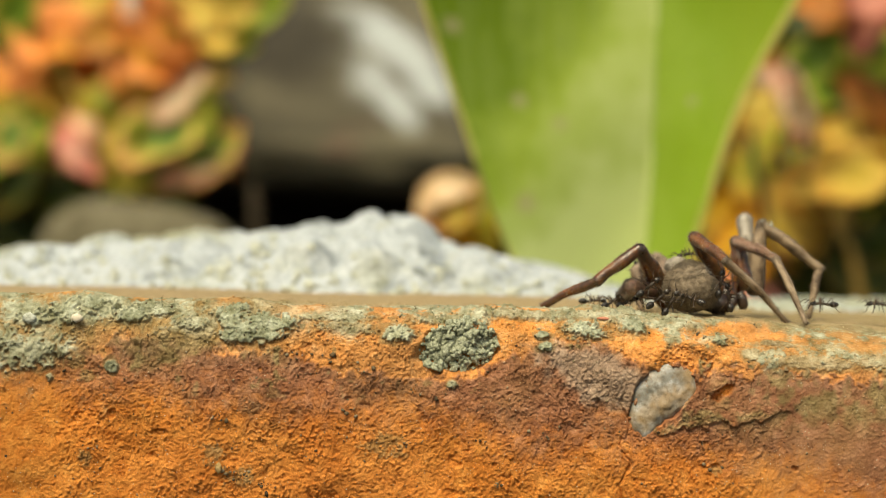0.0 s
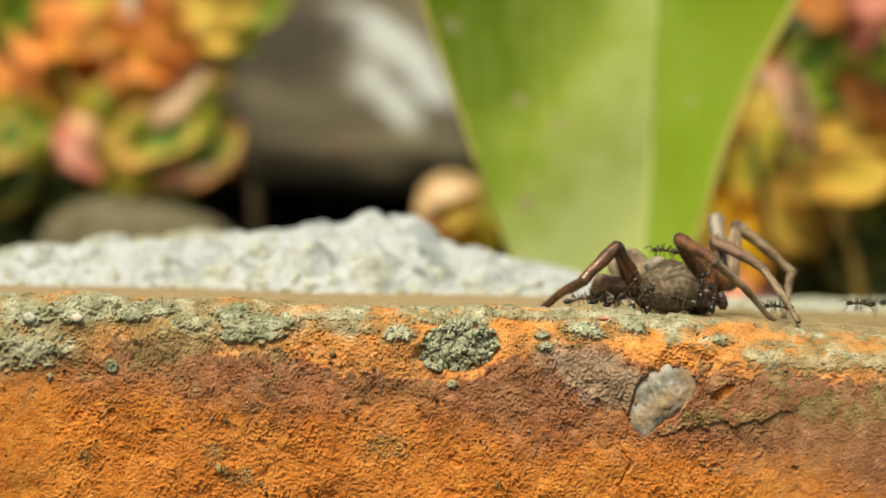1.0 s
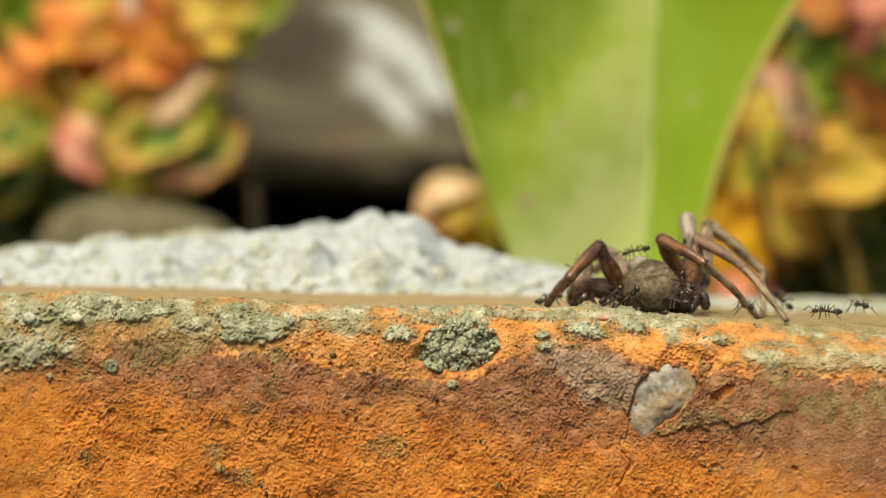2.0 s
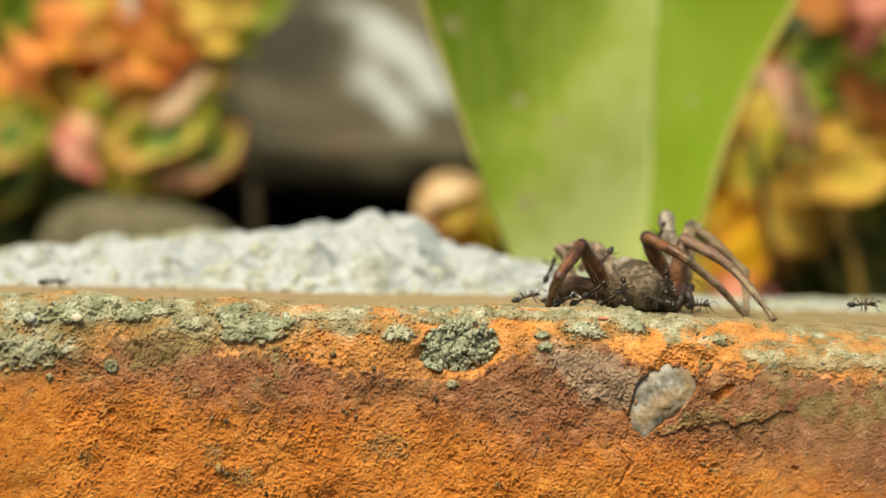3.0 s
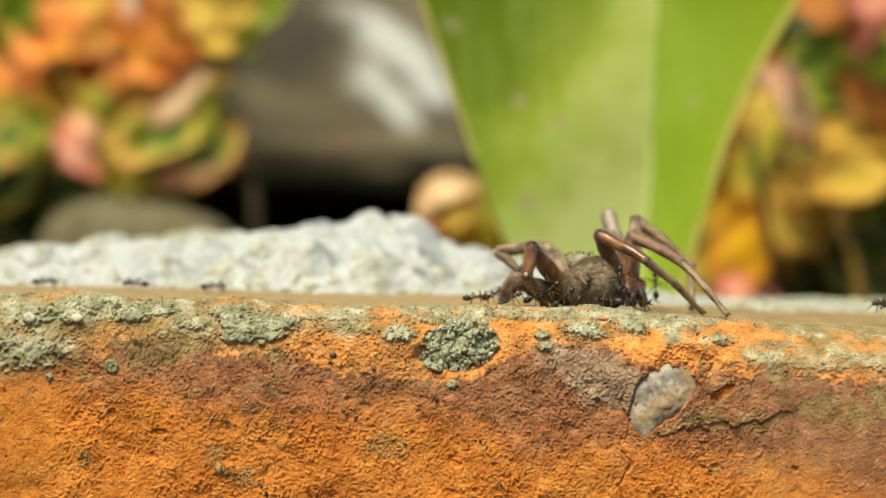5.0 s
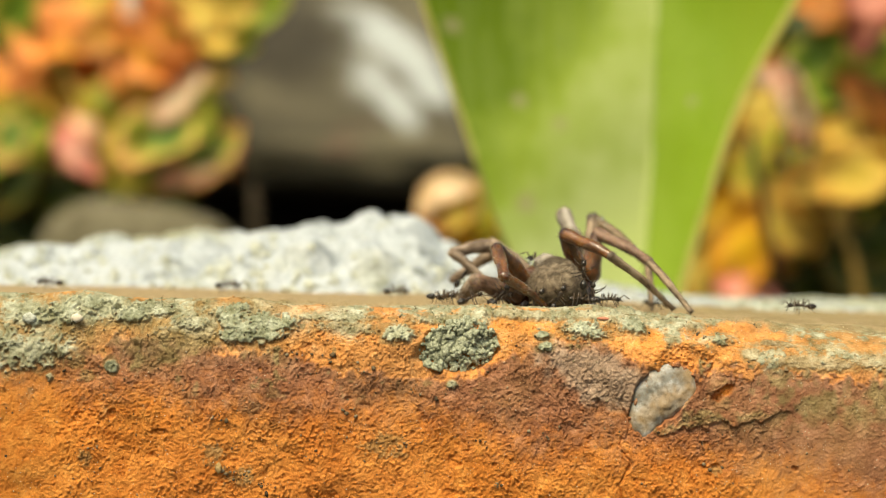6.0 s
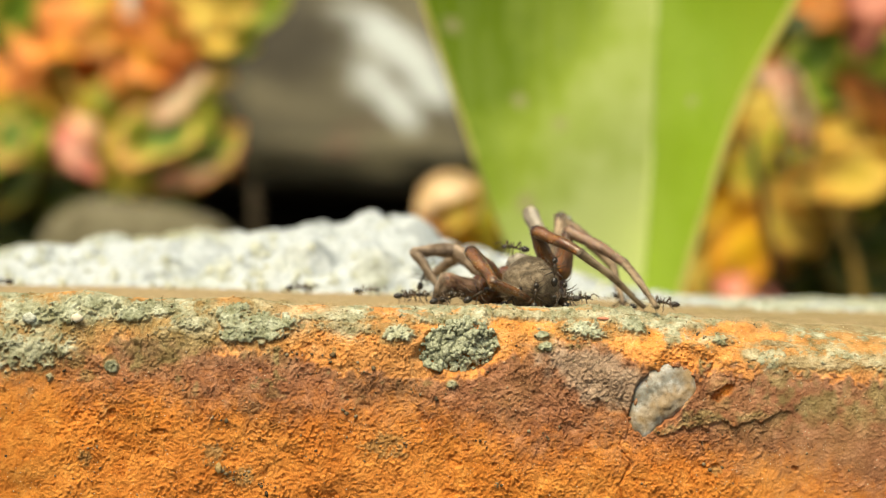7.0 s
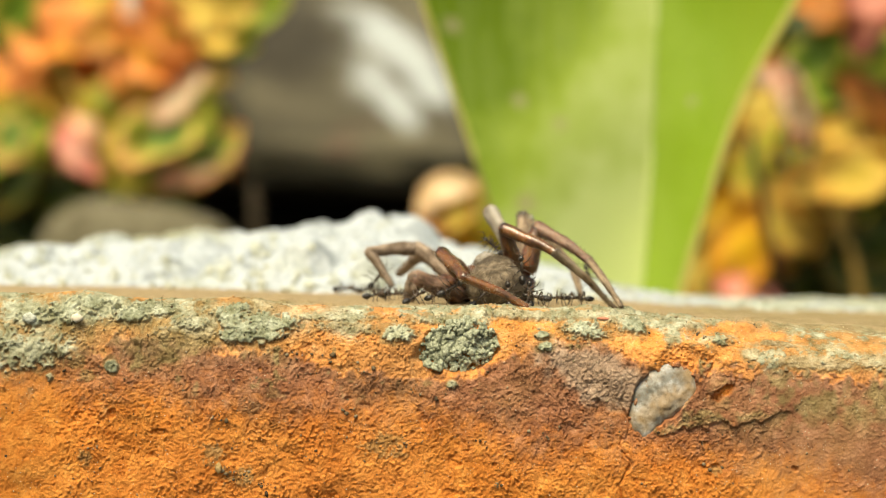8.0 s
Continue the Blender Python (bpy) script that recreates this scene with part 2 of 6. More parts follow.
# two greens for one leaf: the light on each half is painted in
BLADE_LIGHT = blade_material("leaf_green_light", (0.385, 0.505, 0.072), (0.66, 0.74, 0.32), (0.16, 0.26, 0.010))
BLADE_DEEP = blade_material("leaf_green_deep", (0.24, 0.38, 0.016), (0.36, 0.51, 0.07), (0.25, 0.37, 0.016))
MARGIN = blade_material("leaf_margin", (0.46, 0.44, 0.08), (0.58, 0.54, 0.16), (0.36, 0.37, 0.05))
LEAF_ORANGE = foliage_material("orange_leaf", (0.48, 0.25, 0.03), (0.66, 0.24, 0.045), (0.70, 0.28, 0.085))
LEAF_YELLOW = foliage_material("yellow_leaf", (0.62, 0.46, 0.08), (0.62, 0.43, 0.09), (0.52, 0.29, 0.05))
LEAF_BUTTER = foliage_material("butter_leaf", (0.70, 0.58, 0.40), (0.68, 0.52, 0.32), (0.64, 0.44, 0.23))
LEAF_GOLD = foliage_material("golden_leaf", (0.56, 0.34, 0.02), (0.54, 0.28, 0.02), (0.46, 0.20, 0.02))
LEAF_PINK = foliage_material("pink_leaf", (0.84, 0.50, 0.36), (0.84, 0.34, 0.26), (0.74, 0.25, 0.19))
LEAF_CREAM = foliage_material("cream_leaf", (0.84, 0.67, 0.42), (0.82, 0.55, 0.35), (0.74, 0.38, 0.22))
LEAF_BLUSH = foliage_material("blush_leaf", (0.87, 0.77, 0.55), (0.85, 0.67, 0.47), (0.78, 0.48, 0.33))
LEAF_GREEN = foliage_material("green_leaf", (0.13, 0.23, 0.02), (0.27, 0.36, 0.035), (0.50, 0.46, 0.06))
LEAF_VARIEGATED = foliage_material("variegated_leaf", (0.10, 0.20, 0.045), (0.38, 0.40, 0.06), (0.66, 0.36, 0.12))
# dark green taken near black: shade between and behind the plants is painted in
LEAF_SHADED = foliage_material("shaded_dark_leaf", (0.030, 0.050, 0.006), (0.055, 0.075, 0.010), (0.12, 0.085, 0.014), 0.15)
LEAF_OLIVE = foliage_material("olive_leaf", (0.20, 0.24, 0.02), (0.34, 0.31, 0.03), (0.48, 0.34, 0.04))
LEAF_ROSE = foliage_material("rose_leaf", (0.54, 0.24, 0.17), (0.50, 0.18, 0.13), (0.42, 0.14, 0.08))
LEAF_RUST = foliage_material("rust_leaf", (0.22, 0.10, 0.015), (0.36, 0.12, 0.02), (0.42, 0.16, 0.04), 0.2)
LEG_BROWN = chitin_material("brown_leg", (0.032, 0.012, 0.004), (0.095, 0.036, 0.012), (0.22, 0.092, 0.031), 0.2, 0.7, 1500, 0.35, 1.6, True, 0.00012)
LEG_GREY = chitin_material("grey_leg", (0.060, 0.037, 0.020), (0.175, 0.118, 0.070), (0.34, 0.25, 0.16), 0.46, 0.45, 1900, 0.0, 2.5, True)
LEG_PALE = chitin_material("pale_leg", (0.125, 0.105, 0.082), (0.235, 0.205, 0.165), (0.39, 0.355, 0.30), 0.7, 0.25, 1600, 0.0, 3.0)
LEG_FLESH = chitin_material("soft_brown_leg", (0.060, 0.030, 0.018), (0.155, 0.088, 0.056), (0.27, 0.17, 0.118), 0.42, 0.45, 1700, 0.2, 2.5)
LEG_TAN = chitin_material("tan_leg", (0.075, 0.050, 0.033), (0.175, 0.124, 0.086), (0.33, 0.25, 0.185), 0.6, 0.3, 1700, 0.0, 2.5)
ABDOMEN = abdomen_material()
DARK_CHITIN = chitin_material("dark_chitin", (0.010, 0.006, 0.004), (0.026, 0.014, 0.009), (0.06, 0.034, 0.02), 0.3, 0.6, 900)
FUZZ = chitin_material("body_hair", (0.07, 0.050, 0.030), (0.19, 0.148, 0.10), (0.44, 0.36, 0.26), 0.45, 0.4, 900)
ANT_BLACK = chitin_material("ant_black", (0.006, 0.005, 0.004), (0.014, 0.010, 0.007), (0.030, 0.020, 0.013), 0.2, 0.55, 1500)
ANT_BROWN = chitin_material("ant_brown", (0.010, 0.006, 0.003), (0.034, 0.019, 0.009), (0.11, 0.065, 0.032), 0.3, 0.5, 2500)


# ---------------------------------------------------------------- numeric noise for relief
def hashed(ix, iy, iz, seed):
    h = (ix.astype(np.int64) * 374761393 + iy.astype(np.int64) * 668265263 + iz.astype(np.int64) * 2147483647 + seed * 974634533) & 0xFFFFFFFF
    h = ((h ^ (h >> 13)) * 1274126177) & 0xFFFFFFFF
    return ((h ^ (h >> 16)) & 0xFFFF) / 65535.0


def value_noise(p, seed=0):
    i = np.floor(p)
    f = p - i
    f = f * f * (3 - 2 * f)
    out = 0.0
    for a in (0, 1):
        for b in (0, 1):
            for c in (0, 1):
                w = (f[:, 0] if a else 1 - f[:, 0]) * (f[:, 1] if b else 1 - f[:, 1]) * (f[:, 2] if c else 1 - f[:, 2])
                out = out + w * hashed(i[:, 0] + a, i[:, 1] + b, i[:, 2] + c, seed)
    return out


def fractal(p, scale, octaves=4, seed=0, gain=0.5):
    out, amp, total = 0.0, 1.0, 0.0
    for o in range(octaves):
        out = out + amp * value_noise(p * scale * 2 ** o + 17.3 * o, seed + o)
        total += amp
        amp *= gain
    return out / total


def cells(p, scale, seed=0):
    """Distance to the nearest of scattered centres, one a cell."""
    q = p * scale
    i = np.floor(q)
    best = np.full(len(p), 9.0)
    for a in (-1, 0, 1):
        for b in (-1, 0, 1):
            for c in (-1, 0, 1):
                n = i + (a, b, c)
                s = [n[:, k] + hashed(n[:, 0], n[:, 1], n[:, 2], seed + k) for k in range(3)]
                best = np.minimum(best, (q[:, 0] - s[0]) ** 2 + (q[:, 1] - s[1]) ** 2 + (q[:, 2] - s[2]) ** 2)
    return np.sqrt(best)


def smooth(a, b, x):
    t = np.clip((x - a) / (b - a), 0, 1)
    return t * t * (3 - 2 * t)


def sheet(name, pts, rows, cols, mat, attrs=(), close=False):
    """A mesh from a grid of points, rows x cols."""
    me = bpy.data.meshes.new(name)
    r, c = np.meshgrid(np.arange(rows - 1), np.arange(cols if close else cols - 1), indexing="ij")
    d = (c + 1) % cols
    quads = np.stack([r * cols + c, r * cols + d, (r + 1) * cols + d, (r + 1) * cols + c], -1).reshape(-1, 4)
    me.vertices.add(len(pts))
    me.vertices.foreach_set("co", pts.astype(np.float32).ravel())
    me.loops.add(quads.size)
    me.loops.foreach_set("vertex_index", quads.astype(np.int32).ravel())
    me.polygons.add(len(quads))
    me.polygons.foreach_set("loop_start", (np.arange(len(quads)) * 4).astype(np.int32))
    me.polygons.foreach_set("use_smooth", np.ones(len(quads), bool))
    me.update(calc_edges=True)
    for key, values in attrs:
        me.attributes.new(key, "FLOAT", "POINT").data.foreach_set("value", values.astype(np.float32))
    me.materials.append(mat)
    return me


def part(name, bm, mat, parent=None, label=""):
    me = bpy.data.meshes.new(name)
    bm.to_mesh(me)
    bm.free()
    me.shade_smooth()
    me.materials.append(mat)
    ob = new(name, me)
    if parent:
        ob.parent = parent
    return tagged(ob, label) if label else ob


def under(ob, parent, label=""):
    ob.parent = parent
    return tagged(ob, label) if label else ob


def tube(bm, path, radii, sides=8):
    """A closed tube along a path of points."""
    rings, n = [], len(path)
    path = [Vector(p) for p in path]
    for i, p in enumerate(path):
        d = (path[min(i + 1, n - 1)] - path[max(i - 1, 0)]).normalized()
        a = d.orthogonal() if abs(d.y) > 0.9 else d.cross(Vector((0, 1, 0)))
        a.normalize()
        b = d.cross(a)
        rings.append([bm.verts.new(p + radii[i] * (math.cos(t) * a + math.sin(t) * b)) for t in (2 * math.pi * k / sides for k in range(sides))])
    for r, s in zip(rings, rings[1:]):
        for k in range(sides):
            bm.faces.new((r[k], r[(k + 1) % sides], s[(k + 1) % sides], s[k]))
    bm.faces.new(rings[0][::-1])
    bm.faces.new(rings[-1])
    return bm


def ball(bm, at, size, rough=0.0, rng=None, rounds=1, turn=None):
    """A lump: an icosphere of that size with uneven corners."""
    m = Matrix.Translation(at) @ (turn or Matrix()) @ Matrix.Diagonal((*size, 1))
    made = bmesh.ops.create_icosphere(bm, subdivisions=rounds, radius=1.0, matrix=m)["verts"]
    if rough:
        for v in made:
            v.co += Vector(rng.uniform(-1, 1) * rough * s for s in size)
    return bm


def lumps(name, spots, mat, rounds=1, rough=0.18, seed=1, attrs=()):
    """Many lumps joined in one mesh, written straight into arrays. spots: place and size."""
    bm = bmesh.new()
    bmesh.ops.create_icosphere(bm, subdivisions=rounds, radius=1.0)
    bm.verts.index_update()
    base = np.array([v.co[:] for v in bm.verts])
    tris = np.array([[v.index for v in f.verts] for f in bm.faces])
    bm.free()
    rs = np.random.RandomState(seed)
    pts, faces = [], []
    for k, (p, s) in enumerate(spots):
        jit = base * (1 + rs.uniform(-rough, rough, (len(base), 1)))
        a = rs.uniform(0, 6.28)
        ca, sa = math.cos(a), math.sin(a)
        jit = jit * np.array(s) * rs.uniform(0.6, 1.4, 3)
        jit = np.stack([jit[:, 0] * ca - jit[:, 2] * sa, jit[:, 1], jit[:, 0] * sa + jit[:, 2] * ca], -1)
        pts.append(jit + np.array(p))
        faces.append(tris + k * len(base))
    me = bpy.data.meshes.new(name)
    me.from_pydata(np.concatenate(pts).tolist(), [], np.concatenate(faces).tolist())
    for key, values in attrs:
        me.attributes.new(key, "FLOAT", "POINT").data.foreach_set("value", np.repeat(values, len(base)).astype(np.float32))
    me.shade_smooth()
    me.materials.append(mat)
    return new(name, me)


# ---------------------------------------------------------------- the ground
def ground():
    n = 90
    u = np.sign(np.linspace(-1, 1, n)) * np.abs(np.linspace(-1, 1, n)) ** 4 * 200
    x, y = np.meshgrid(u, u + 0.3)
    p = np.stack([x.ravel(), y.ravel(), np.zeros(n * n)], -1)
    r = np.hypot(p[:, 0], p[:, 1])
    p[:, 2] = -0.065 - 0.012 * fractal(p, 18, 3, 3) * (r < 3)
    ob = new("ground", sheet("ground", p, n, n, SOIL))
    tagged(ob, "dark damp garden soil around the brick edging", "ground", kind="structure")


ground()


# ---------------------------------------------------------------- the brick
# worn height of the top along the brick, and how far the front edge is chipped away
TOP_X = (-0.09, -0.03, 0.02, 0.035, 0.05, 0.065, 0.085)
TOP_Z = (0.0001, 0.0003, 0.0002, -0.0001, -0.0008, -0.0014, -0.0018)


def brick_top(x):
    return np.interp(x, TOP_X, TOP_Z)


# lichen crusts on the edge: x, height, half width, half height (mm), rise
CRUSTS = [(-76.0, -8.17, 4.8, 4.00, 0.8), (-69.9, -8.03, 5.2, 3.22, 0.8), (-71.6, -2.73, 4.0, 1.89, 1), (-65.8, -1.77, 4.8, 1.89, 1.1), (-61.6, 0.09, 4.8, 1.43, 1), (-54.6, -1.86, 3.4, 1.39, 1.1), (-50.6, -0.65, 4.5, 1.24, 0.9), (-43.2, -3.27, 3.2, 1.27, 0.7), (-36.5, -1.38, 3.6, 1.63, 1.2), (-30.8, -3.27, 6.2, 2.55, 1.3), (-34.7, -5.12, 4.0, 1.21, 1), (-19.1, -1.29, 5.6, 0.89, 0.6), (-16.7, -3.20, 4.0, 1.27, 0.4), (-7.1, -4.29, 2.6, 1.37, 0.9), (-57.2, -11.26, 1.0, 0.97, 0.9), (-68.2, -10.60, 0.8, 1.22, 0.7), (-68.2, -13.40, 0.6, 0.60, 0.6)]
CRUSTS += [(0.9, -1, 5.8, 1.04, 0.7), (11.9, 0.09, 8, 0.83, 0.6), (22, 0.26, 8, 0.81, 0.6), (33.3, 1.19, 6, 2.44, 0.5), (25.1, -2.68, 3.4, 1.53, 1.3), (34, -1.15, 2.2, 1.6, 1), (18, -3.73, 1.1, 0.74, 1.6), (18.4, -5.91, 1.1, 0.73, 1.3), (49.1, -3.74, 1.8, 1.01, 0.9), (54.7, -6.26, 1.6, 1.16, 0.4), (45.5, -1.1, 1.4, 1.01, 0.6), (59.9, -4.17, 3.4, 0.46, 0.18), (65.3, -7.54, 6.2, 1.14, 0.18), (75.3, -6.88, 4.4, 1.16, 0.18), (58.9, -7.6, 2, 0.81, 0.18), (2.2, -13, 0.9, 0.6, 0.8)]


# outline of the pebble in the face: angle (degrees) and radius (mm) round its middle
PEBBLE_AT = (0.03856, -0.01530)
PEBBLE_RIM = ((-181, 4.9), (-149, 6.1), (-131, 7.1), (-114, 7.4), (-106, 6.4), (-98, 4.7), (-71, 3.4), (-30, 3.8), (2, 5.0), (16, 6.6), (26, 7.8), (55, 7.7), (78, 7.1), (101, 6.0), (136, 5.0), (179, 4.9), (211, 6.1))


def pebble_radius(a):
    return np.interp(a, np.radians([r[0] for r in PEBBLE_RIM]), np.array([r[1] for r in PEBBLE_RIM]) / 1000)


def brick():
    fine = np.arange(-0.0805, 0.0805, 0.00016)
    xs = np.concatenate([np.linspace(-0.115, -0.0808, 40), fine, np.linspace(0.0808, 0.115, 40)])
    # profile of the section: down the face, over the worn edge, along the top
    face = np.concatenate([np.linspace(-0.065, -0.036, 14)[:-1], np.arange(-0.036, -0.0100, 0.00016)])
    s_edge = np.linspace(0, 1, 104)[:-1]
    back = 0.013 + 0.092 * np.linspace(0, 1, 90) ** 1.35
    rows = len(face) + len(s_edge) + len(back) + 12
    X = np.tile(xs, (rows, 1))
    Y, Z = np.zeros_like(X), np.zeros_like(X)
    drop = np.interp(xs, [-0.08, -0.05, -0.02, 0.0, 0.02, 0.04, 0.06, 0.08], [4.2, 3.4, 3.8, 4.4, 4.6, 5.4, 6.0, 6.0]) / 1000
    deep = np.interp(xs, [-0.08, -0.05, -0.02, 0.0, 0.02, 0.04, 0.06, 0.08], [5.5, 6.0, 6.5, 7.0, 7.5, 9.5, 11.0, 11.5]) / 1000
    top = brick_top(xs)
    k = len(face)
    Z[:k] = face[:, None]
    for i, s in enumerate(s_edge):
        a = s * math.pi / 2
        # from the face (0, -drop-..) round to the top (deep, top)
        e = np.abs(math.cos(a)) ** 0.85, np.abs(math.sin(a)) ** 0.8
        Y[k + i] = (1 - e[0]) * 0.013 * (deep / 0.0115) ** 0.4 + s ** 3 * (0.013 - 0.013 * (deep / 0.0115) ** 0.4)
        Z[k + i] = -0.0100 * (1 - e[1]) + top * e[1] - (drop - 0.0042) * math.sin(2 * a) * 0.55
    k2 = k + len(s_edge)
    for i, y in enumerate(back):
        Y[k2 + i], Z[k2 + i] = y, top
    k3 = k2 + len(back)
    for i in range(12):
        Y[k3 + i], Z[k3 + i] = 0.105, top - 0.0652 * (i + 1) / 12 * (1 + top / 0.0652)
    lip = np.interp(xs * 1000, [-82, -78, -71, -64, -57, -50, -42, -36, -29, -20, 0, 10, 20, 33, 42, 49], [1.3, 1.6, 1.7, 2.4, 1.4, 0.8, 1.1, 1.4, 0.8, 0.4, 0.5, 0.9, 1.25, 1.1, 0.6, 0]) / 1000
    Z += lip[None, :] * np.exp(-((Y * 1000 - np.interp(xs * 1000, [-25, 0], [5.0, 7.0])[None, :]) / 3.3) ** 2) * (Z > -0.012)
    p = np.stack([X.ravel(), Y.ravel(), Z.ravel()], -1)
    x, z = p[:, 0] * 1000, p[:, 2] * 1000
    yy = p[:, 1] * 1000
    wob = (fractal(p, 190, 4, 11) - 0.5)
    wob2 = (fractal(p, 700, 3, 12) - 0.5)
    # the fired skin: a dark band under the edge
    v = np.where(yy > 0.5, z + yy * 0.16, z)
    hi = np.interp(x, [-77, -68, -59, -57, -48, -38, -34, -22, -18, -6, 2, 9, 15, 18, 23, 28, 32, 39, 46, 51, 61, 78],
                   [-7.0, -8.0, -7.5, -3.9, -5.2, -6.6, -7.9, -9.7, -11.5, -11.6, -12.2, -8.9, -5.9, -4.6, -5.7, -4.3, -7.3, -9.1, -10.8, -8.3, -8.6, -8.6])
    lo = np.interp(x, [-77, -67, -57, -47, -37, -17, 2, 12, 22, 32, 42, 52, 62, 78], [-12.5, -12.7, -13.7, -15.0, -16.4, -18.4, -20.1, -21.2, -21.9, -21.7, -22.9, -23.6, -26.9, -29.9])
    wob3 = fractal(p, 2200, 2, 13) - 0.5
    wob0 = fractal(p, 70, 3, 14) - 0.5
    skin = smooth(-1.2, 1.2, hi + wob * 6 + wob2 * 5 + wob3 * 3 - v) * smooth(-6.5, 5.5, v - lo + wob0 * 5 + wob * 6 + wob2 * 6 + wob3 * 4)
    skin = np.clip(skin, 0, 1)
    # olive growth that stains the clay below the crusts
    olive = smooth(-12.5, -6.0, z + wob * 12 + wob2 * 5) * smooth(-0.30, 0.10, wob0 + wob * 0.6) * (0.85 * smooth(-22, -34, x) + 0.55 * smooth(50, 60, x))
    olive = np.maximum(olive, 0.5 * smooth(-8.0, -4.0, z + wob * 8 + wob2 * 5) * smooth(-0.14, 0.12, wob0 + wob2) * smooth(-6, 4, x) * smooth(52, 42, x))
    olive = np.maximum(olive, 0.8 * smooth(42, 56, x) * smooth(-23, -14, z) * smooth(-0.25, 0.15, wob0 + wob + wob2))
    for cx, cz, rx, rz in ((-39.5, -26.0, 2.0, 1.8), (-35.0, -30.0, 2.6, 1.6), (-61.5, -27.5, 1.2, 1.4), (-9.0, -24.0, 3.5, 2.0), (-62.0, -13.0, 1.4, 1.2), (49.0, -27.0, 1.0, 0.8)):
        olive = np.maximum(olive, 0.6 * smooth(1.6, 0.3, ((x - cx) / rx) ** 2 + ((z - cz) / rz) ** 2 + wob2 * 3 + wob3 * 3))
    olive = np.clip(olive + 0.7 * smooth(0.20, 0.32, wob2 + wob * 0.5) * smooth(-24, -8, z), 0, 0.88) * (yy < 15)
    olive = np.maximum(olive, 0.75 * smooth(42, 58, x) * (yy > 8) * smooth(-0.3, 0.15, wob + wob2))
    grey = smooth(1.2, 0.2, ((x - 27) / 9.5) ** 2 + ((z + 10.5 + 0.3 * (x - 27)) / 5.0) ** 2 + wob * 2.4 + wob2 * 1.5) * 0.75
    grey = np.maximum(grey, smooth(1.2, 0.2, ((x - 64) / 17) ** 2 + ((z + 9.5) / 3.2) ** 2 + wob * 2.4 + wob2) * 0.12)
    grey = np.maximum(grey, smooth(1.2, 0.2, ((x + 42) / 20) ** 2 + ((z + 7.8) / 2.6) ** 2 + wob * 3 + wob2 * 2) * 0.12)
    chip = smooth(-1.2, 1.2, v - hi - wob * 6 - wob2 * 5 - wob3 * 3) * smooth(-18, -12, z)
    dust = smooth(6.0, 10.0, yy + wob * 9) * (z > -9)
    # lichen
    top_all = np.tile(top, (rows, 1)).ravel()
    lich = np.zeros(len(p))
    rise = np.zeros(len(p))
    for cx, cz, rx, rz, up in CRUSTS:
        d = ((x - cx) / rx) ** 2 + ((v - cz) / rz) ** 2
        w = smooth(1.45, 0.35, d + wob * 2.6 + wob2 * 2.0 + wob3 * 2.0)
        lich = np.maximum(lich, w * min(1.0, 0.35 + 0.65 * up))
        rise = np.maximum(rise, w * up)
        olive = np.maximum(olive, 0.62 * smooth(2.6, 1.0, d + wob * 6.0 + wob2 * 5.0 + wob3 * 2.0))
    film = smooth(-0.02, 0.22, wob + wob0 * 0.7 + wob2 * 0.6 + wob3 * 0.3) * smooth(13.5, 8.0, yy + wob * 6) * smooth(-6.5, -2.5, z + wob * 4) * (0.9 - 0.5 * smooth(-15, -25, x) + 0.5 * smooth(-36, -48, x))
    crest = smooth(-0.16, 0.10, wob + wob0 * 0.5 + wob2 * 0.7 + wob3 * 0.5) * smooth(-3.4, -1.4, z - top_all + wob * 4) * smooth(19.0, 14.0, yy + wob * 10) * ((0.25 + 0.7 * smooth(-40, -52, x) * smooth(-72, -64, x)) * smooth(-22, -32, x) * smooth(11, 8, yy) + smooth(-12, 2, x) * (0.25 + 0.75 * smooth(56, 40, x)))
    film = np.maximum(film, crest * 0.9)
    film = np.maximum(film, smooth(-0.05, 0.2, wob + wob2 * 0.8 + wob3 * 0.5) * smooth(50, 56, x) * smooth(-10.5, -8.0, z) * smooth(-3.5, -6.5, z) * 0.8)
    lich = np.maximum(lich, film)
    c1 = cells(p, 1100, 5)
    # relief along the outward normal of the section
    ny, nz = np.where(yy < 12.5, -np.cos(np.clip(yy / 13, 0, 1) * math.pi / 2), 0.0), np.where(yy > 0.3, np.sin(np.clip(yy / 13, 0, 1) * math.pi / 2), 0.0)
    crumbly = smooth(0.50, 0.66, fractal(p, 130, 3, 26))
    grain = (fractal(p, 900, 2, 21, 0.6) - 0.5) * 0.00010 + (0.5 - cells(p, 3400, 23)) * smooth(0.35, 0.6, fractal(p, 520, 2, 33)) * 0.00032 + np.maximum(0, 0.36 - cells(p, 2100, 29)) * smooth(0.42, 0.62, fractal(p, 420, 3, 30)) * 0.0009 + (fractal(p, 3000, 2, 22) - 0.5) * 0.00034 + np.maximum(0, 0.38 - cells(p, 1300, 24)) * crumbly * 0.0016
    pits = -smooth(0.73, 0.80, fractal(p, 900, 3, 31)) * 0.0004 - smooth(0.74, 0.82, fractal(p, 300, 3, 32)) * 0.0004
    calm = 1 - 0.6 * smooth(46, 64, x) - 0.5 * smooth(-60, -74, x)
    h = (grain * 1.25 + pits * 0.8) * calm + (fractal(p, 110, 3, 41) - 0.5) * 0.0024 + (fractal(p, 420, 3, 42) - 0.5) * 0.0007 * calm
    h = h + (fractal(p, 240, 4, 45) - 0.5) * 0.0030 * chip * smooth(27, 35, x) * smooth(66, 56, x)
    h = h - chip * 0.00035 + skin * 0.0001
    h = h + rise * 0.0006 + lich * (0.00036 - c1 * 0.00024)
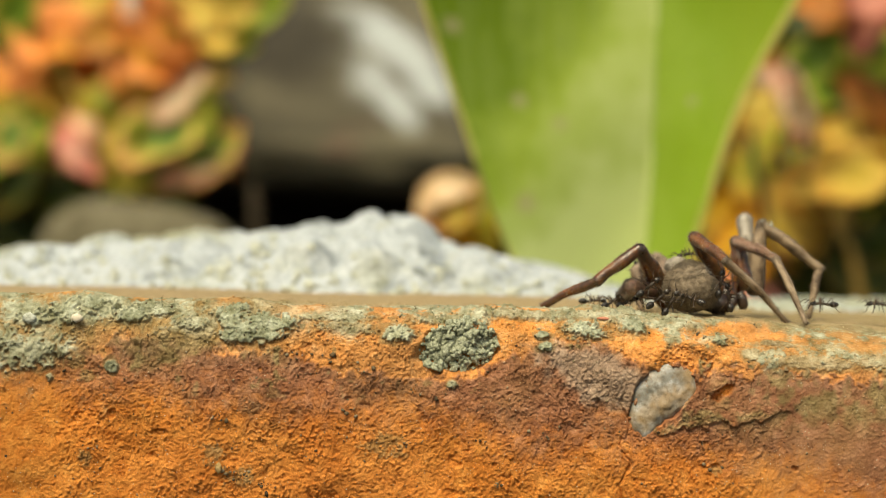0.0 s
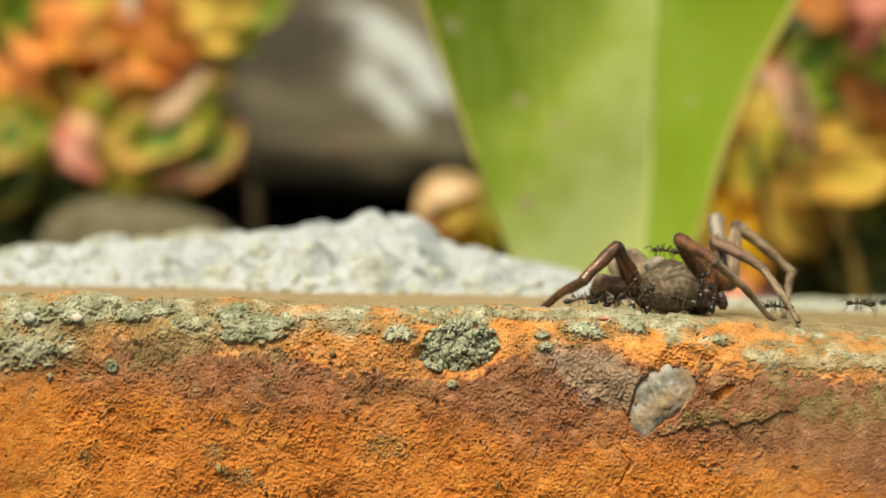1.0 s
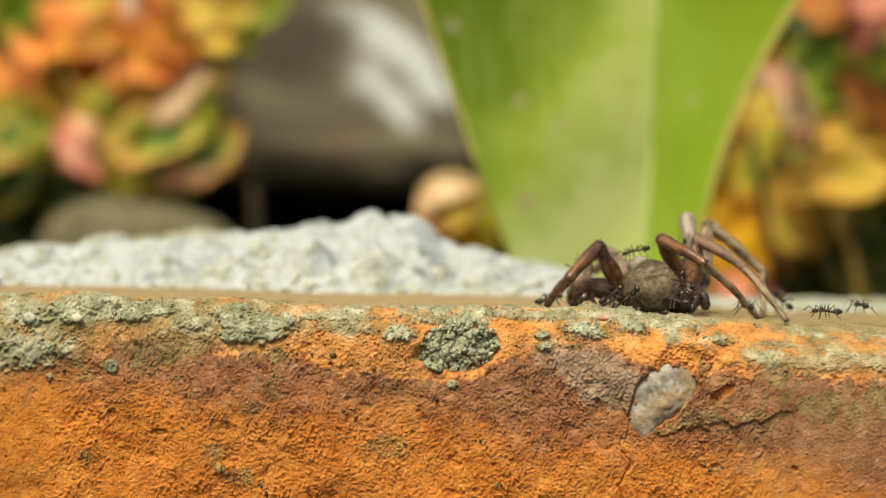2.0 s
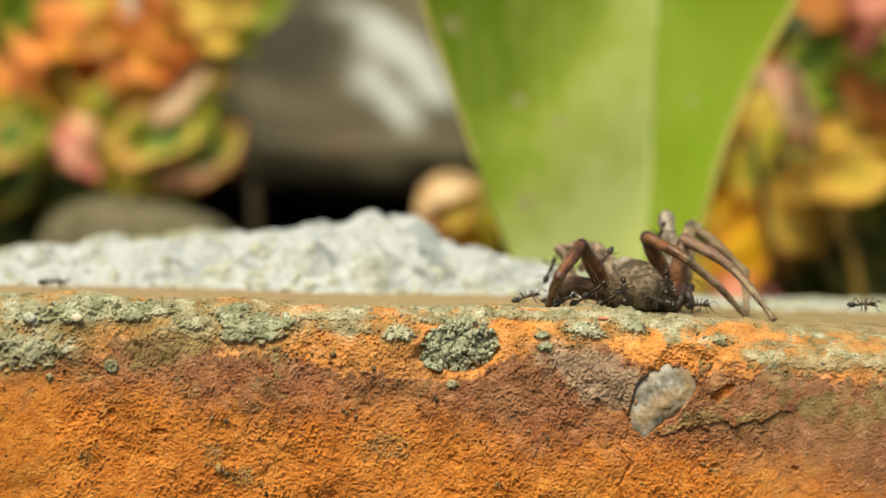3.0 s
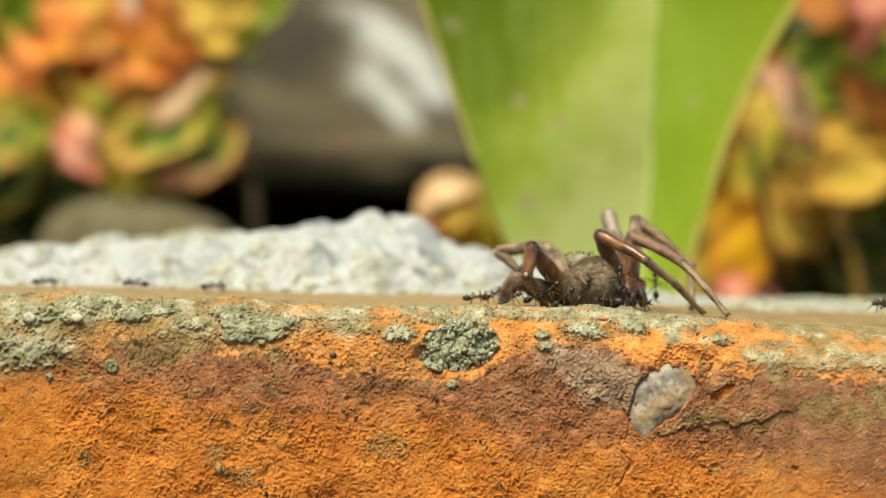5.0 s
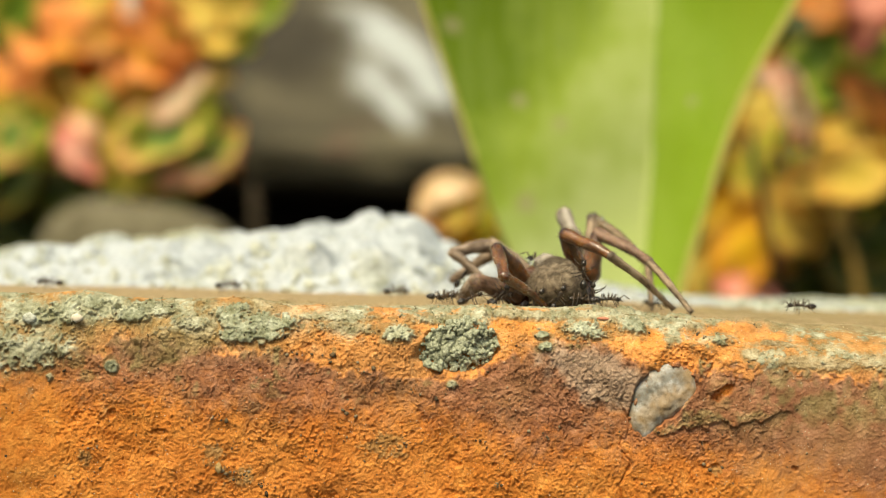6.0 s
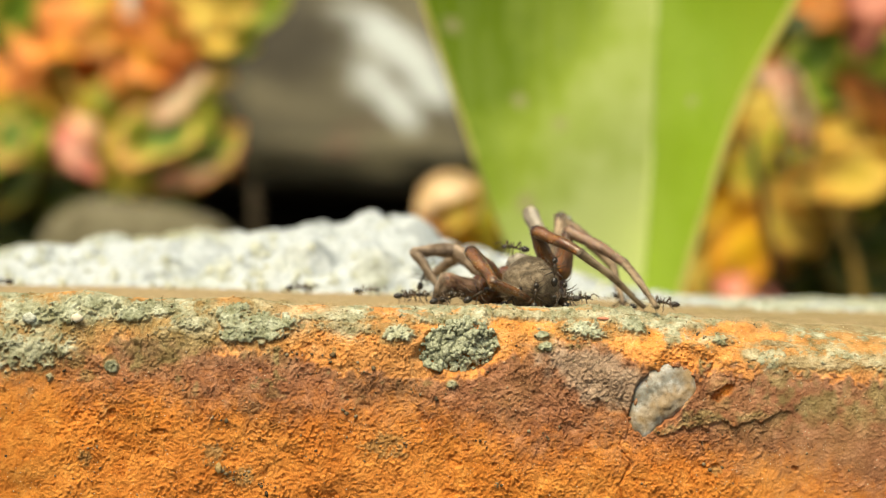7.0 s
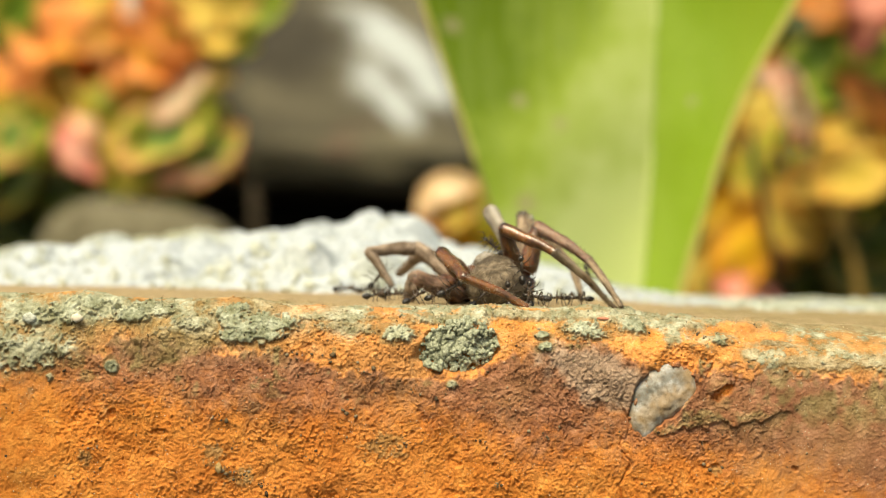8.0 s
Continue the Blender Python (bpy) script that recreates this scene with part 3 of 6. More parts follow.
    h = h * np.where(yy > 15, 0.35, 1.0) * np.where(yy > 104, 0, 1)
    # pock marks: x, height, half sizes, depth (mm)
    for cx, cz, rx, rz, deep_mm in ((-57.4, -19.6, 0.9, 0.9, 0.9), (-48.8, -22.6, 1.6, 0.5, 0.5), (2.6, -32.0, 1.4, 0.8, 0.6), (48.7, -26.3, 0.8, 0.5, 0.8), (62.5, -26.3, 0.6, 0.5, 0.7), (9.9, -26.8, 0.4, 0.4, 0.7), (-4.5, -21.6, 0.4, 0.5, 0.5), (-44.2, -16.6, 0.5, 0.4, 0.5), (-16.0, -16.0, 0.8, 0.4, 0.5), (-57.2, -1.1, 0.6, 0.5, 1.3), (-0.4, -11.0, 0.9, 0.5, 1.2)):
        h = h - smooth(1.4, 0.3, ((x - cx) / rx) ** 2 + ((z - cz) / rz) ** 2 + wob2 * 2) * deep_mm / 1000 * (yy < 9)
    # hollow that holds a clump of lichen, and a crack beside the pebble
    d = ((x - 2.6) / 7.2) ** 2 + ((z + 6.9) / 4.2) ** 2
    h = h - smooth(1.1, 0.5, d + wob * 2) * 0.0022
    cx = 32.6 + 0.5 * np.sin(z * 0.9) + wob2 * 2.0
    crack = smooth(0.34, 0.05, np.abs(x - cx)) * smooth(-40, -32, z) * smooth(-12.5, -15.5, z)
    h = h - crack * 0.0006
    # the clay broken away around the pebble: a hollow, a split on one side, a crooked ledge on the other
    ex, ez = x / 1000 - PEBBLE_AT[0], z / 1000 - PEBBLE_AT[1]
    d = np.hypot(ex, ez) / pebble_radius(np.arctan2(ez, ex))
    h = h - smooth(0.98, 0.80, d + wob2 * 0.3) * 0.0009
    split = smooth(0.55, 0.1, np.abs(x - 34.2 - 0.25 * (z + 15.0) * (z > -18) + wob2)) * smooth(-20.5, -18.5, z) * smooth(-10.5, -12.5, z)
    h = h - split * 0.0012
    ledge = np.interp(x, [36.0, 37.9, 42.8, 48.2, 51.7, 58.6, 63.4], [-23.0, -21.5, -20.8, -19.5, -18.9, -17.1, -15.0]) + wob * 6 + wob2 * 4
    shelf = smooth(-0.35, 0.45, z - ledge) * smooth(-9.0, -13.0, z) * smooth(36, 40, x) * smooth(66, 56, x)
    h = h + shelf * 0.0006
    gap = smooth(1.8, 0.2, ((x - 49.8 - wob * 2) / 2.7) ** 2 + ((z + 13.2 - 0.28 * (x - 49.8) + wob * 3) / 1.0) ** 2 + wob2 * 3 + wob3 * 2)
    h = h - gap * 0.0013
    skin = np.maximum(skin * (1 - gap), 0.75 * smooth(0.3, 0.9, shelf) * smooth(-0.2, 0.1, wob + wob2))
    olive = np.maximum(olive * (1 - gap), 0.8 * smooth(1.6, 0.0, np.abs(z - ledge - 1.2)) * (shelf > 0.3) * smooth(-0.25, 0.1, wob + wob2))
    p[:, 1] += ny * h
    p[:, 2] += nz * h
    root = new("brick", sheet("brick", p, rows, len(xs), CLAY, (("skin", skin), ("chip", chip), ("dust", dust), ("lichen", lich), ("grey", grey), ("olive", olive), ("worn", 1 - calm))))
    tagged(root, "weathered orange clay brick with a worn, lichen-crusted edge", "brick")
    # ends and underside
    for name, col in (("end_face", 0), ("end_face", len(xs) - 1)):
        ring = p.reshape(rows, len(xs), 3)[:, col]
        bm = bmesh.new()
        bm.faces.new([bm.verts.new(q) for q in ring[:: 1 if col else -1][::3]])
        part(name, bm, CLAY, root)
    return root, p.reshape(rows, len(xs), 3), xs, {"skin": skin, "chip": chip, "dust": dust, "lichen": lich, "grey": grey, "olive": olive, "worn": 1 - calm}


BRICK, BRICK_GRID, BRICK_X, COATS = brick()


def on_brick(x, z=None, y=None):
    """The point of the brick's surface at x (m) and at that height on its front, or that depth on its top."""
    col = BRICK_GRID[:, min(len(BRICK_X) - 1, int(np.searchsorted(BRICK_X, x)))]
    if z is not None:
        col = col[col[:, 1] < 0.02]
        return col[int(np.argmin(np.abs(col[:, 2] - z)))]
    col = col[col[:, 2] > -0.012]
    return col[int(np.argmin(np.abs(col[:, 1] - y)))]


def brick_details():
    # the grey pebble baked into the face
    n, m = 40, 110
    t, a = np.meshgrid(np.linspace(0.0, 1.0, n), np.linspace(-math.pi, math.pi, m, endpoint=False), indexing="ij")
    r = pebble_radius(a)
    rr = np.sin(t * math.pi / 2)
    q = np.stack([np.cos(a) * r * rr, -0.0021 * np.cos(t * math.pi / 2) ** 0.7, np.sin(a) * r * rr], -1).reshape(-1, 3)
    q[:, 1] += (fractal(q, 260, 3, 3) - 0.5) * 0.0016 + (fractal(q, 900, 2, 4) - 0.5) * 0.0004 - q[:, 0] * 0.06
    q[:, 0] += (fractal(q, 500, 2, 6) - 0.5) * 0.0006
    pebble = under(new("pebble", sheet("pebble", q, n, m, PEBBLE, close=True)), BRICK, "smooth grey pebble baked into the clay")
    pebble.location = (PEBBLE_AT[0], 0.0014, PEBBLE_AT[1])
    # the clump of grey-green granules in the hollow
    rs = np.random.RandomState(5)
    spots = []
    for _ in range(760):
        a, r = rs.uniform(0, 6.28), math.sqrt(rs.uniform(0, 1))
        ux, uz = math.cos(a) * r, math.sin(a) * r
        x = 0.00315 + ux * 0.0068 + uz * 0.0012
        z = -0.00621 + uz * 0.0046 - abs(ux) * 0.0006
        q = on_brick(x, z=z)
        s = (0.00020 + 0.00062 * rs.uniform(0, 1) ** 2.4) * (1.15 - 0.4 * r)
        spots.append(((x, q[1] - 0.0004 - 0.0013 * (1 - r * r) * rs.uniform(0.4, 1), z), (s, s, s)))
    under(lumps("granular_lichen", spots, LICHEN, 2, 0.42, 6), BRICK, "grey-green granular lichen clump")
    tagged(bpy.data.objects["granular_lichen"], kind="stuff")
    # grains that stand off the surface, with the coat of the clay below them
    flat = BRICK_GRID.reshape(-1, 3)
    seen = (np.abs(flat[:, 0]) < 0.081) & (flat[:, 1] < 0.017) & (flat[:, 2] > -0.036)
    crust = seen * COATS["lichen"] ** 2
    for name, odds, count, lo, hi, mat in (("lichen_crust", crust, 2200, 0.00004, 0.00018, CLAY), ("clay_grit", seen * (1 - COATS["worn"]), 13000, 0.00004, 0.00020, CLAY),
                                           ("dark_grit", seen * (1 - COATS["worn"]), 750, 0.00005, 0.00024, DARK_GRIT), ("pale_grit", seen * 1.0, 3500, 0.00004, 0.00011, PALE_GRIT)):
        pick = rs.choice(len(odds), count, p=odds / odds.sum())
        size = lo + (hi - lo) * rs.uniform(0, 1, count) ** 3
        spots = [((flat[i, 0], flat[i, 1] - 0.15 * s, flat[i, 2] + 0.1 * s), (s * 1.15, s, s)) for i, s in zip(pick, size)]
        ob = under(lumps(name, spots, mat, 1, 0.3, count, [(k, v[pick]) for k, v in COATS.items()] if mat is CLAY else ()), BRICK)
        tagged(ob, "grey-green lichen crust on the worn edge" if mat is CLAY and name != "clay_grit" else "", kind="stuff")
    # clusters of dark crumbs: x, height (mm), how many
    spots = []
    for cx, cz, many in ((-42.6, -21.5, 3), (-39.3, -20.7, 4), (-35.1, -24.3, 3), (-37.5, -28.8, 8), (-34.0, -30.2, 12), (-30.0, -31.8, 10), (-28.2, -24.6, 3), (-15.5, -17.9, 7), (-4.2, -14.2, 6), (-5.0, -24.2, 4), (-21.2, -26.0, 4), (-17.4, -22.6, 5), (1.2, -14.4, 7), (8.3, -22.7, 5), (17.7, -21.5, 7), (10.5, -30.6, 8), (-61.7, -25.6, 5), (-68.0, -13.5, 3), (48.7, -26.3, 3), (63.6, -22.6, 5), (47.0, -3.4, 9), (-13.7, -10.9, 7), (-19.7, -9.0, 8), (-25.6, -8.0, 6)):
        for _ in range(many):
            q = on_brick(cx / 1000 + rs.normal(0, 0.0011), z=cz / 1000 + rs.normal(0, 0.0007))
            s = 0.00012 + 0.00030 * rs.uniform(0, 1) ** 2
            spots.append(((q[0], q[1] - 0.3 * s, q[2]), (s, s, s)))
    tagged(under(lumps("dark_crumb", spots, DARK_GRIT, 1, 0.35, 77), BRICK), kind="stuff")
    # a pale fleck of shell and a red chip on the edge
    for name, x, z, size, mat, label in (("shell_fleck", -0.06379, -0.00311, (0.0010, 0.0006, 0.0008), PALE_GRIT, "pale cream shell fleck in the lichen"), ("pale_stone", -0.03836, -0.02870, (0.0006, 0.0004, 0.0010), TAN_CHIP, "small pale stone stuck in the clay"), ("shell_fleck", -0.07234, -0.00330, (0.0012, 0.0007, 0.0010), LICHEN_PALE, "pale rounded lump in the lichen"), ("red_chip", 0.02862, -0.00105, (0.0011, 0.0005, 0.0003), RED_CHIP, "small pinkish-red clay chip")):
        q = on_brick(x, z=z)
        bm = bmesh.new()
        ball(bm, (q[0], q[1] - 0.0003, q[2]), size, 0.15, random.Random(3), 2)
        part(name, bm, mat, BRICK, label)
    # dust and crumbs on the top
    r2 = np.random.RandomState(41)
    spots = []
    for _ in range(1500):
        x, y = r2.uniform(-0.084, 0.084), 0.008 + 0.07 * r2.uniform(0, 1) ** 1.6
        q = on_brick(x, y=y)
        s = 0.00004 + 0.00015 * r2.uniform(0, 1) ** 3
        spots.append(((q[0], q[1], q[2] + s * 0.2), (s, s, s)))
    tagged(under(lumps("fine_dust", spots, grain_material("pale_crumb", (0.20, 0.13, 0.07), (0.40, 0.29, 0.18), (0.62, 0.52, 0.38), 1500), 1, 0.3, 42), BRICK), kind="stuff")


brick_details()


# ---------------------------------------------------------------- old mortar behind the brick
def mortar():
    crest_x = (-0.1810, -0.1199, -0.1015, -0.0817, -0.0588, -0.0466, -0.0344, -0.0252, -0.0207, -0.0146, -0.0084, -0.0038, 0.0024, 0.0101, 0.0178, 0.0270, 0.0331, 0.0408, 0.0531, 0.0639, 0.0792, 0.0945, 0.1067, 0.1189, 0.1709)
    crest_z = (0.0051, 0.0085, 0.0094, 0.0124, 0.0127, 0.0133, 0.0154, 0.0155, 0.0173, 0.0184, 0.0167, 0.0144, 0.0114, 0.0098, 0.0080, 0.0059, 0.0047, 0.0028, 0.0005, -0.0007, -0.0014, -0.0014, -0.0004, -0.0007, 0.0006)
    n, m = 520, 130
    xs = np.linspace(-0.135, 0.135, n)
    t = np.linspace(0, 1, m)
    crest = np.interp(xs, crest_x, crest_z) - 0.0016 * smooth(0.03, -0.01, xs)
    crest = np.convolve(np.pad(crest, 6, mode="edge"), np.ones(13) / 13, "valid")
    X = np.tile(xs, (m, 1))
    foot = 0.082 + 0.004 * np.sin(xs * 60) + 0.006 * smooth(0.02, 0.06, xs)
    Y = foot[None, :] + (0.208 - foot[None, :]) * t[:, None]
    base = brick_top(xs) - 0.0012
    shape = np.where(t < 0.52, np.sin(np.clip(t / 0.52, 0, 1) * math.pi / 2) ** 0.62, np.cos(np.clip((t - 0.52) / 0.48, 0, 1) * math.pi / 2) ** 0.8)
    Z = base[None, :] + (crest - base)[None, :] * shape[:, None]
    Z = np.where(t[:, None] > 0.75, Z - (t[:, None] - 0.75) / 0.25 * 0.066, Z)
    Z[:, :2], Z[:, -2:] = -0.066, -0.066
    X[:, 1], X[:, -2] = X[:, 2], X[:, -3]
    p = np.stack([X.ravel(), Y.ravel(), Z.ravel()], -1)
    big = cells(p, 85, 2)
    small = cells(p, 240, 3)
    amp = np.clip((np.tile(crest, (m, 1)).ravel() - 0.0) / 0.012, 0.18, 1)
    h = (0.42 - big ** 2) * 0.0085 + (0.4 - small ** 2) * 0.0014 + (fractal(p, 60, 3, 8) - 0.5) * 0.005 + (fractal(p, 500, 3, 9) - 0.5) * 0.0010
    edge = smooth(0.0, 0.10, np.tile(t[:, None], (1, n)).ravel()) * smooth(0.1345, 0.13, np.abs(p[:, 0]))
    p[:, 2] += h * amp * edge
    p[:, 1] -= h * amp * edge * 0.8
    low = 1 - smooth(0.02, 0.16, np.tile(t[:, None], (1, n)).ravel())
    moss = smooth(0.50, 0.62, fractal(p, 120, 3, 77)) * low * 0.35 + smooth(-0.045, -0.075, p[:, 0]) * smooth(0.26, 0.40, np.tile(t[:, None], (1, n)).ravel()) * 0.75 + 0.75 * smooth(0.058, 0.078, p[:, 0]) * smooth(-0.3, 0.1, fractal(p, 90, 3, 78) - 0.5)
    ob = new("mortar_ridge", sheet("mortar_ridge", p, m, n, MORTAR, (("moss", np.clip(moss, 0, 1)),)))
    tagged(ob, "rough pale grey ridge of crumbling old mortar behind the brick", "mortar")
    rs = np.random.RandomState(8)
    spots = []
    grid = p.reshape(m, n, 3)
    for _ in range(1500):
        i, j = int(rs.uniform(0, 1) ** 4 * 0.4 * m), int(rs.uniform(0, 1) * n)
        s = 0.0003 + 0.0012 * rs.uniform(0, 1) ** 3
        spots.append((grid[i, j], (s, s, s)))
    g = under(lumps("grit", spots, LICHEN_PALE, 1, 0.28, 9), ob, "pale lichen and grit stuck on the mortar")
    tagged(g, kind="stuff")


mortar()


# ---------------------------------------------------------------- the broad leaf
# height, left edge, midrib, right edge (mm)
LEAF_ROWS = [(-73.84, 47.68, 63.38, 72.33), (-36.35, 36.99, 64.34, 74.17), (-10.09, 31.03, 65.57, 74.46), (6.8, 22.07, 67.04, 79.88), (19.94, 16.95, 68.03, 83.4), (38.69, 9.91, 69.08, 88.78), (57.44, 3.23, 69.75, 93.98), (76.18, -2.91, 70.04, 102.45), (85.55, -6.88, 70, 108.97), (94.91, -10.67, 69.95, 114.76), (117.38, -17.43, 69.59, 122.42), (160.42, -14.87, 67.97, 117.75), (207.2, 9.02, 65.88, 98.43), (237.15, 54.72, 64.77, 70.4)]


def broad_leaf():
    rows = LEAF_ROWS
    zs = np.array([r[0] for r in rows]) / 1000
    fine = np.linspace(zs[0], zs[-1], 220)
    left, rib, right = (np.interp(fine, zs, np.array([r[k] for r in rows]) / 1000) for k in (1, 2, 3))
    for _ in range(3):
        left, rib, right = (np.convolve(np.pad(a, 8, mode="edge"), np.ones(17) / 17, "valid") for a in (left, rib, right))
    depth = 0.242 + 0.010 * np.sin((fine - zs[0]) * 9)
    root = new("broad_leaf")
    root.location = (rib[0], depth[0], fine[0])
    tagged(root, "broad light-green strap leaf with a pale midrib and yellow edges", "leaf")
    base = np.array(root.location)

    def half(name, edge, lift, mat, label):
        n = 64
        u = np.linspace(0, 1, n)
        layers = []
        for side in (-0.0009, 0.0009):
            X = rib[:, None] + (edge - rib)[:, None] * u[None, :]
            Y = depth[:, None] - lift * (u[None, :] ** 1.3) + 0.0016 * np.sin(fine[:, None] * 70 + u[None, :] * 3) + side * (1 - u[None, :] ** 4)
            Z = np.tile(fine[:, None], (1, n))
            layers.append(np.stack([X, Y, Z], -1))
        pts = np.concatenate([layers[0], layers[1][:, ::-1]], 1).reshape(-1, 3) - base
        # paler towards rib and foot: leaf tone plus light through the blade, as colour
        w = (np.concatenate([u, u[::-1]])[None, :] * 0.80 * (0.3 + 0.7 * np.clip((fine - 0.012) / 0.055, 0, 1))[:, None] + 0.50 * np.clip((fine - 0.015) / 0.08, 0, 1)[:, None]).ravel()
        spot = np.zeros(len(pts))
        for cx, cz, r in ((0.0237, 0.0598, 0.0026), (0.0376, 0.0529, 0.0022), (0.0012, 0.0831, 0.0030), (0.0264, 0.0261, 0.0034), (0.0815, 0.062, 0.0016)):
            spot = np.maximum(spot, 0.6 * smooth(1.5, 0.3, ((pts[:, 0] + base[0] - cx) ** 2 + (pts[:, 2] + base[2] - cz) ** 2) / r ** 2))
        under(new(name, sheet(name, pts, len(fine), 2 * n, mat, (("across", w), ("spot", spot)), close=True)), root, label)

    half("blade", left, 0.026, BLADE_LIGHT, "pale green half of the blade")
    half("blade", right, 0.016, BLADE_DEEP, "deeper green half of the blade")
    for edge, lift, wide in ((left, 0.026, 0.0008), (right, 0.016, 0.0013)):
        bm = bmesh.new()
        path = [Vector((e, d - lift, f)) - Vector(base) for e, d, f in zip(edge[::2], depth[::2], fine[::2])]
        tube(bm, path, [wide] * len(path), 8)
        part("margin", bm, MARGIN, root, "yellowish leaf edge")
    bm = bmesh.new()
    path = [Vector((e, d - 0.0006, f)) - Vector(base) for e, d, f in zip(rib[::2], depth[::2], fine[::2])]
    tube(bm, path, [0.0010 - 0.0004 * i / len(path) for i in range(len(path))], 8)
    part("midrib", bm, BLADE_LIGHT, root, "pale raised midrib")


broad_leaf()


# ---------------------------------------------------------------- plants with coloured leaves
def leaf_mesh(length, width, curl, cup, seed):
    rs = random.Random(seed)
    n, m = 13, 9
    pts = []
    for side in (0.0, 0.0007):
        for i in range(n):
            s = i / (n - 1)
            w = width * (math.sin(math.pi * min(1.0, 0.04 + 0.95 * s) ** 0.85) ** 0.75)
            for j in range(m):
                u = -1 + 2 * j / (m - 1)
                wave = 0.06 * width * math.sin(9 * s + 3 * u + seed)
                pts.append((s * length, u * w * 0.5, -curl * length * s * s + cup * width * u * u + wave + side))
    pts = np.array(pts)
    a = pts[: n * m].reshape(n, m, 3)
    b = pts[n * m:].reshape(n, m, 3)[:, ::-1]
    return np.concatenate([a, b], 1).reshape(-1, 3), n, 2 * m


def leaf(parent, at, size, wide, spin, mat, seed, base, lean=62):
    """A leaf that shows its face: spin turns it in the upright plane, wide is its width by its length, lean tips it from lying flat."""
    rs = random.Random(seed)
    pts, n, m = leaf_mesh(size, size * wide, rs.uniform(0.05, 0.35), rs.uniform(0.05, 0.3), seed)
    pts[:, 0] -= size / 2
    ob = new("leaf", sheet("leaf", pts, n, m, mat, close=True))
    turn = Matrix.Rotation(radians(-spin), 4, "Y") @ Matrix.Rotation(radians(lean + rs.uniform(-22, 22)), 4, "X") @ Matrix.Rotation(radians(rs.uniform(-20, 20)), 4, "Y")
    ob.parent = parent
    ob.matrix_basis = Matrix.Translation(Vector(at) - Vector(base)) @ turn
    return ob


def plant(label, foot, stems, leaves, fillers, seed):
    """stems: lists of points and a width; leaves: place, length, width ratio, turn, material."""
    root = new("garden_plant")
    root.location = foot
    tagged(root, label, "plant")
    for path, r, mat in stems:
        bm = bmesh.new()
        pts = [Vector(p) - Vector(foot) for p in path]
        tube(bm, pts, [r * (1 - 0.35 * i / len(pts)) for i in range(len(pts))], 8)
        part("stem", bm, mat, root)
    rs = random.Random(seed)
    for k, (at, size, wide, spin, mat) in enumerate(leaves):
        leaf(root, at, size, wide, spin, mat, seed * 100 + k, foot, 34 if mat is LEAF_BLUSH else 62)
    lo, hi, count, mats = fillers
    for k in range(count):
        at = [rs.uniform(a, b) for a, b in zip(lo, hi)]
        leaf(root, at, rs.uniform(0.035, 0.07), rs.uniform(0.5, 0.8), rs.uniform(0, 360), rs.choice(mats), seed * 100 + 50 + k, foot)
    return root


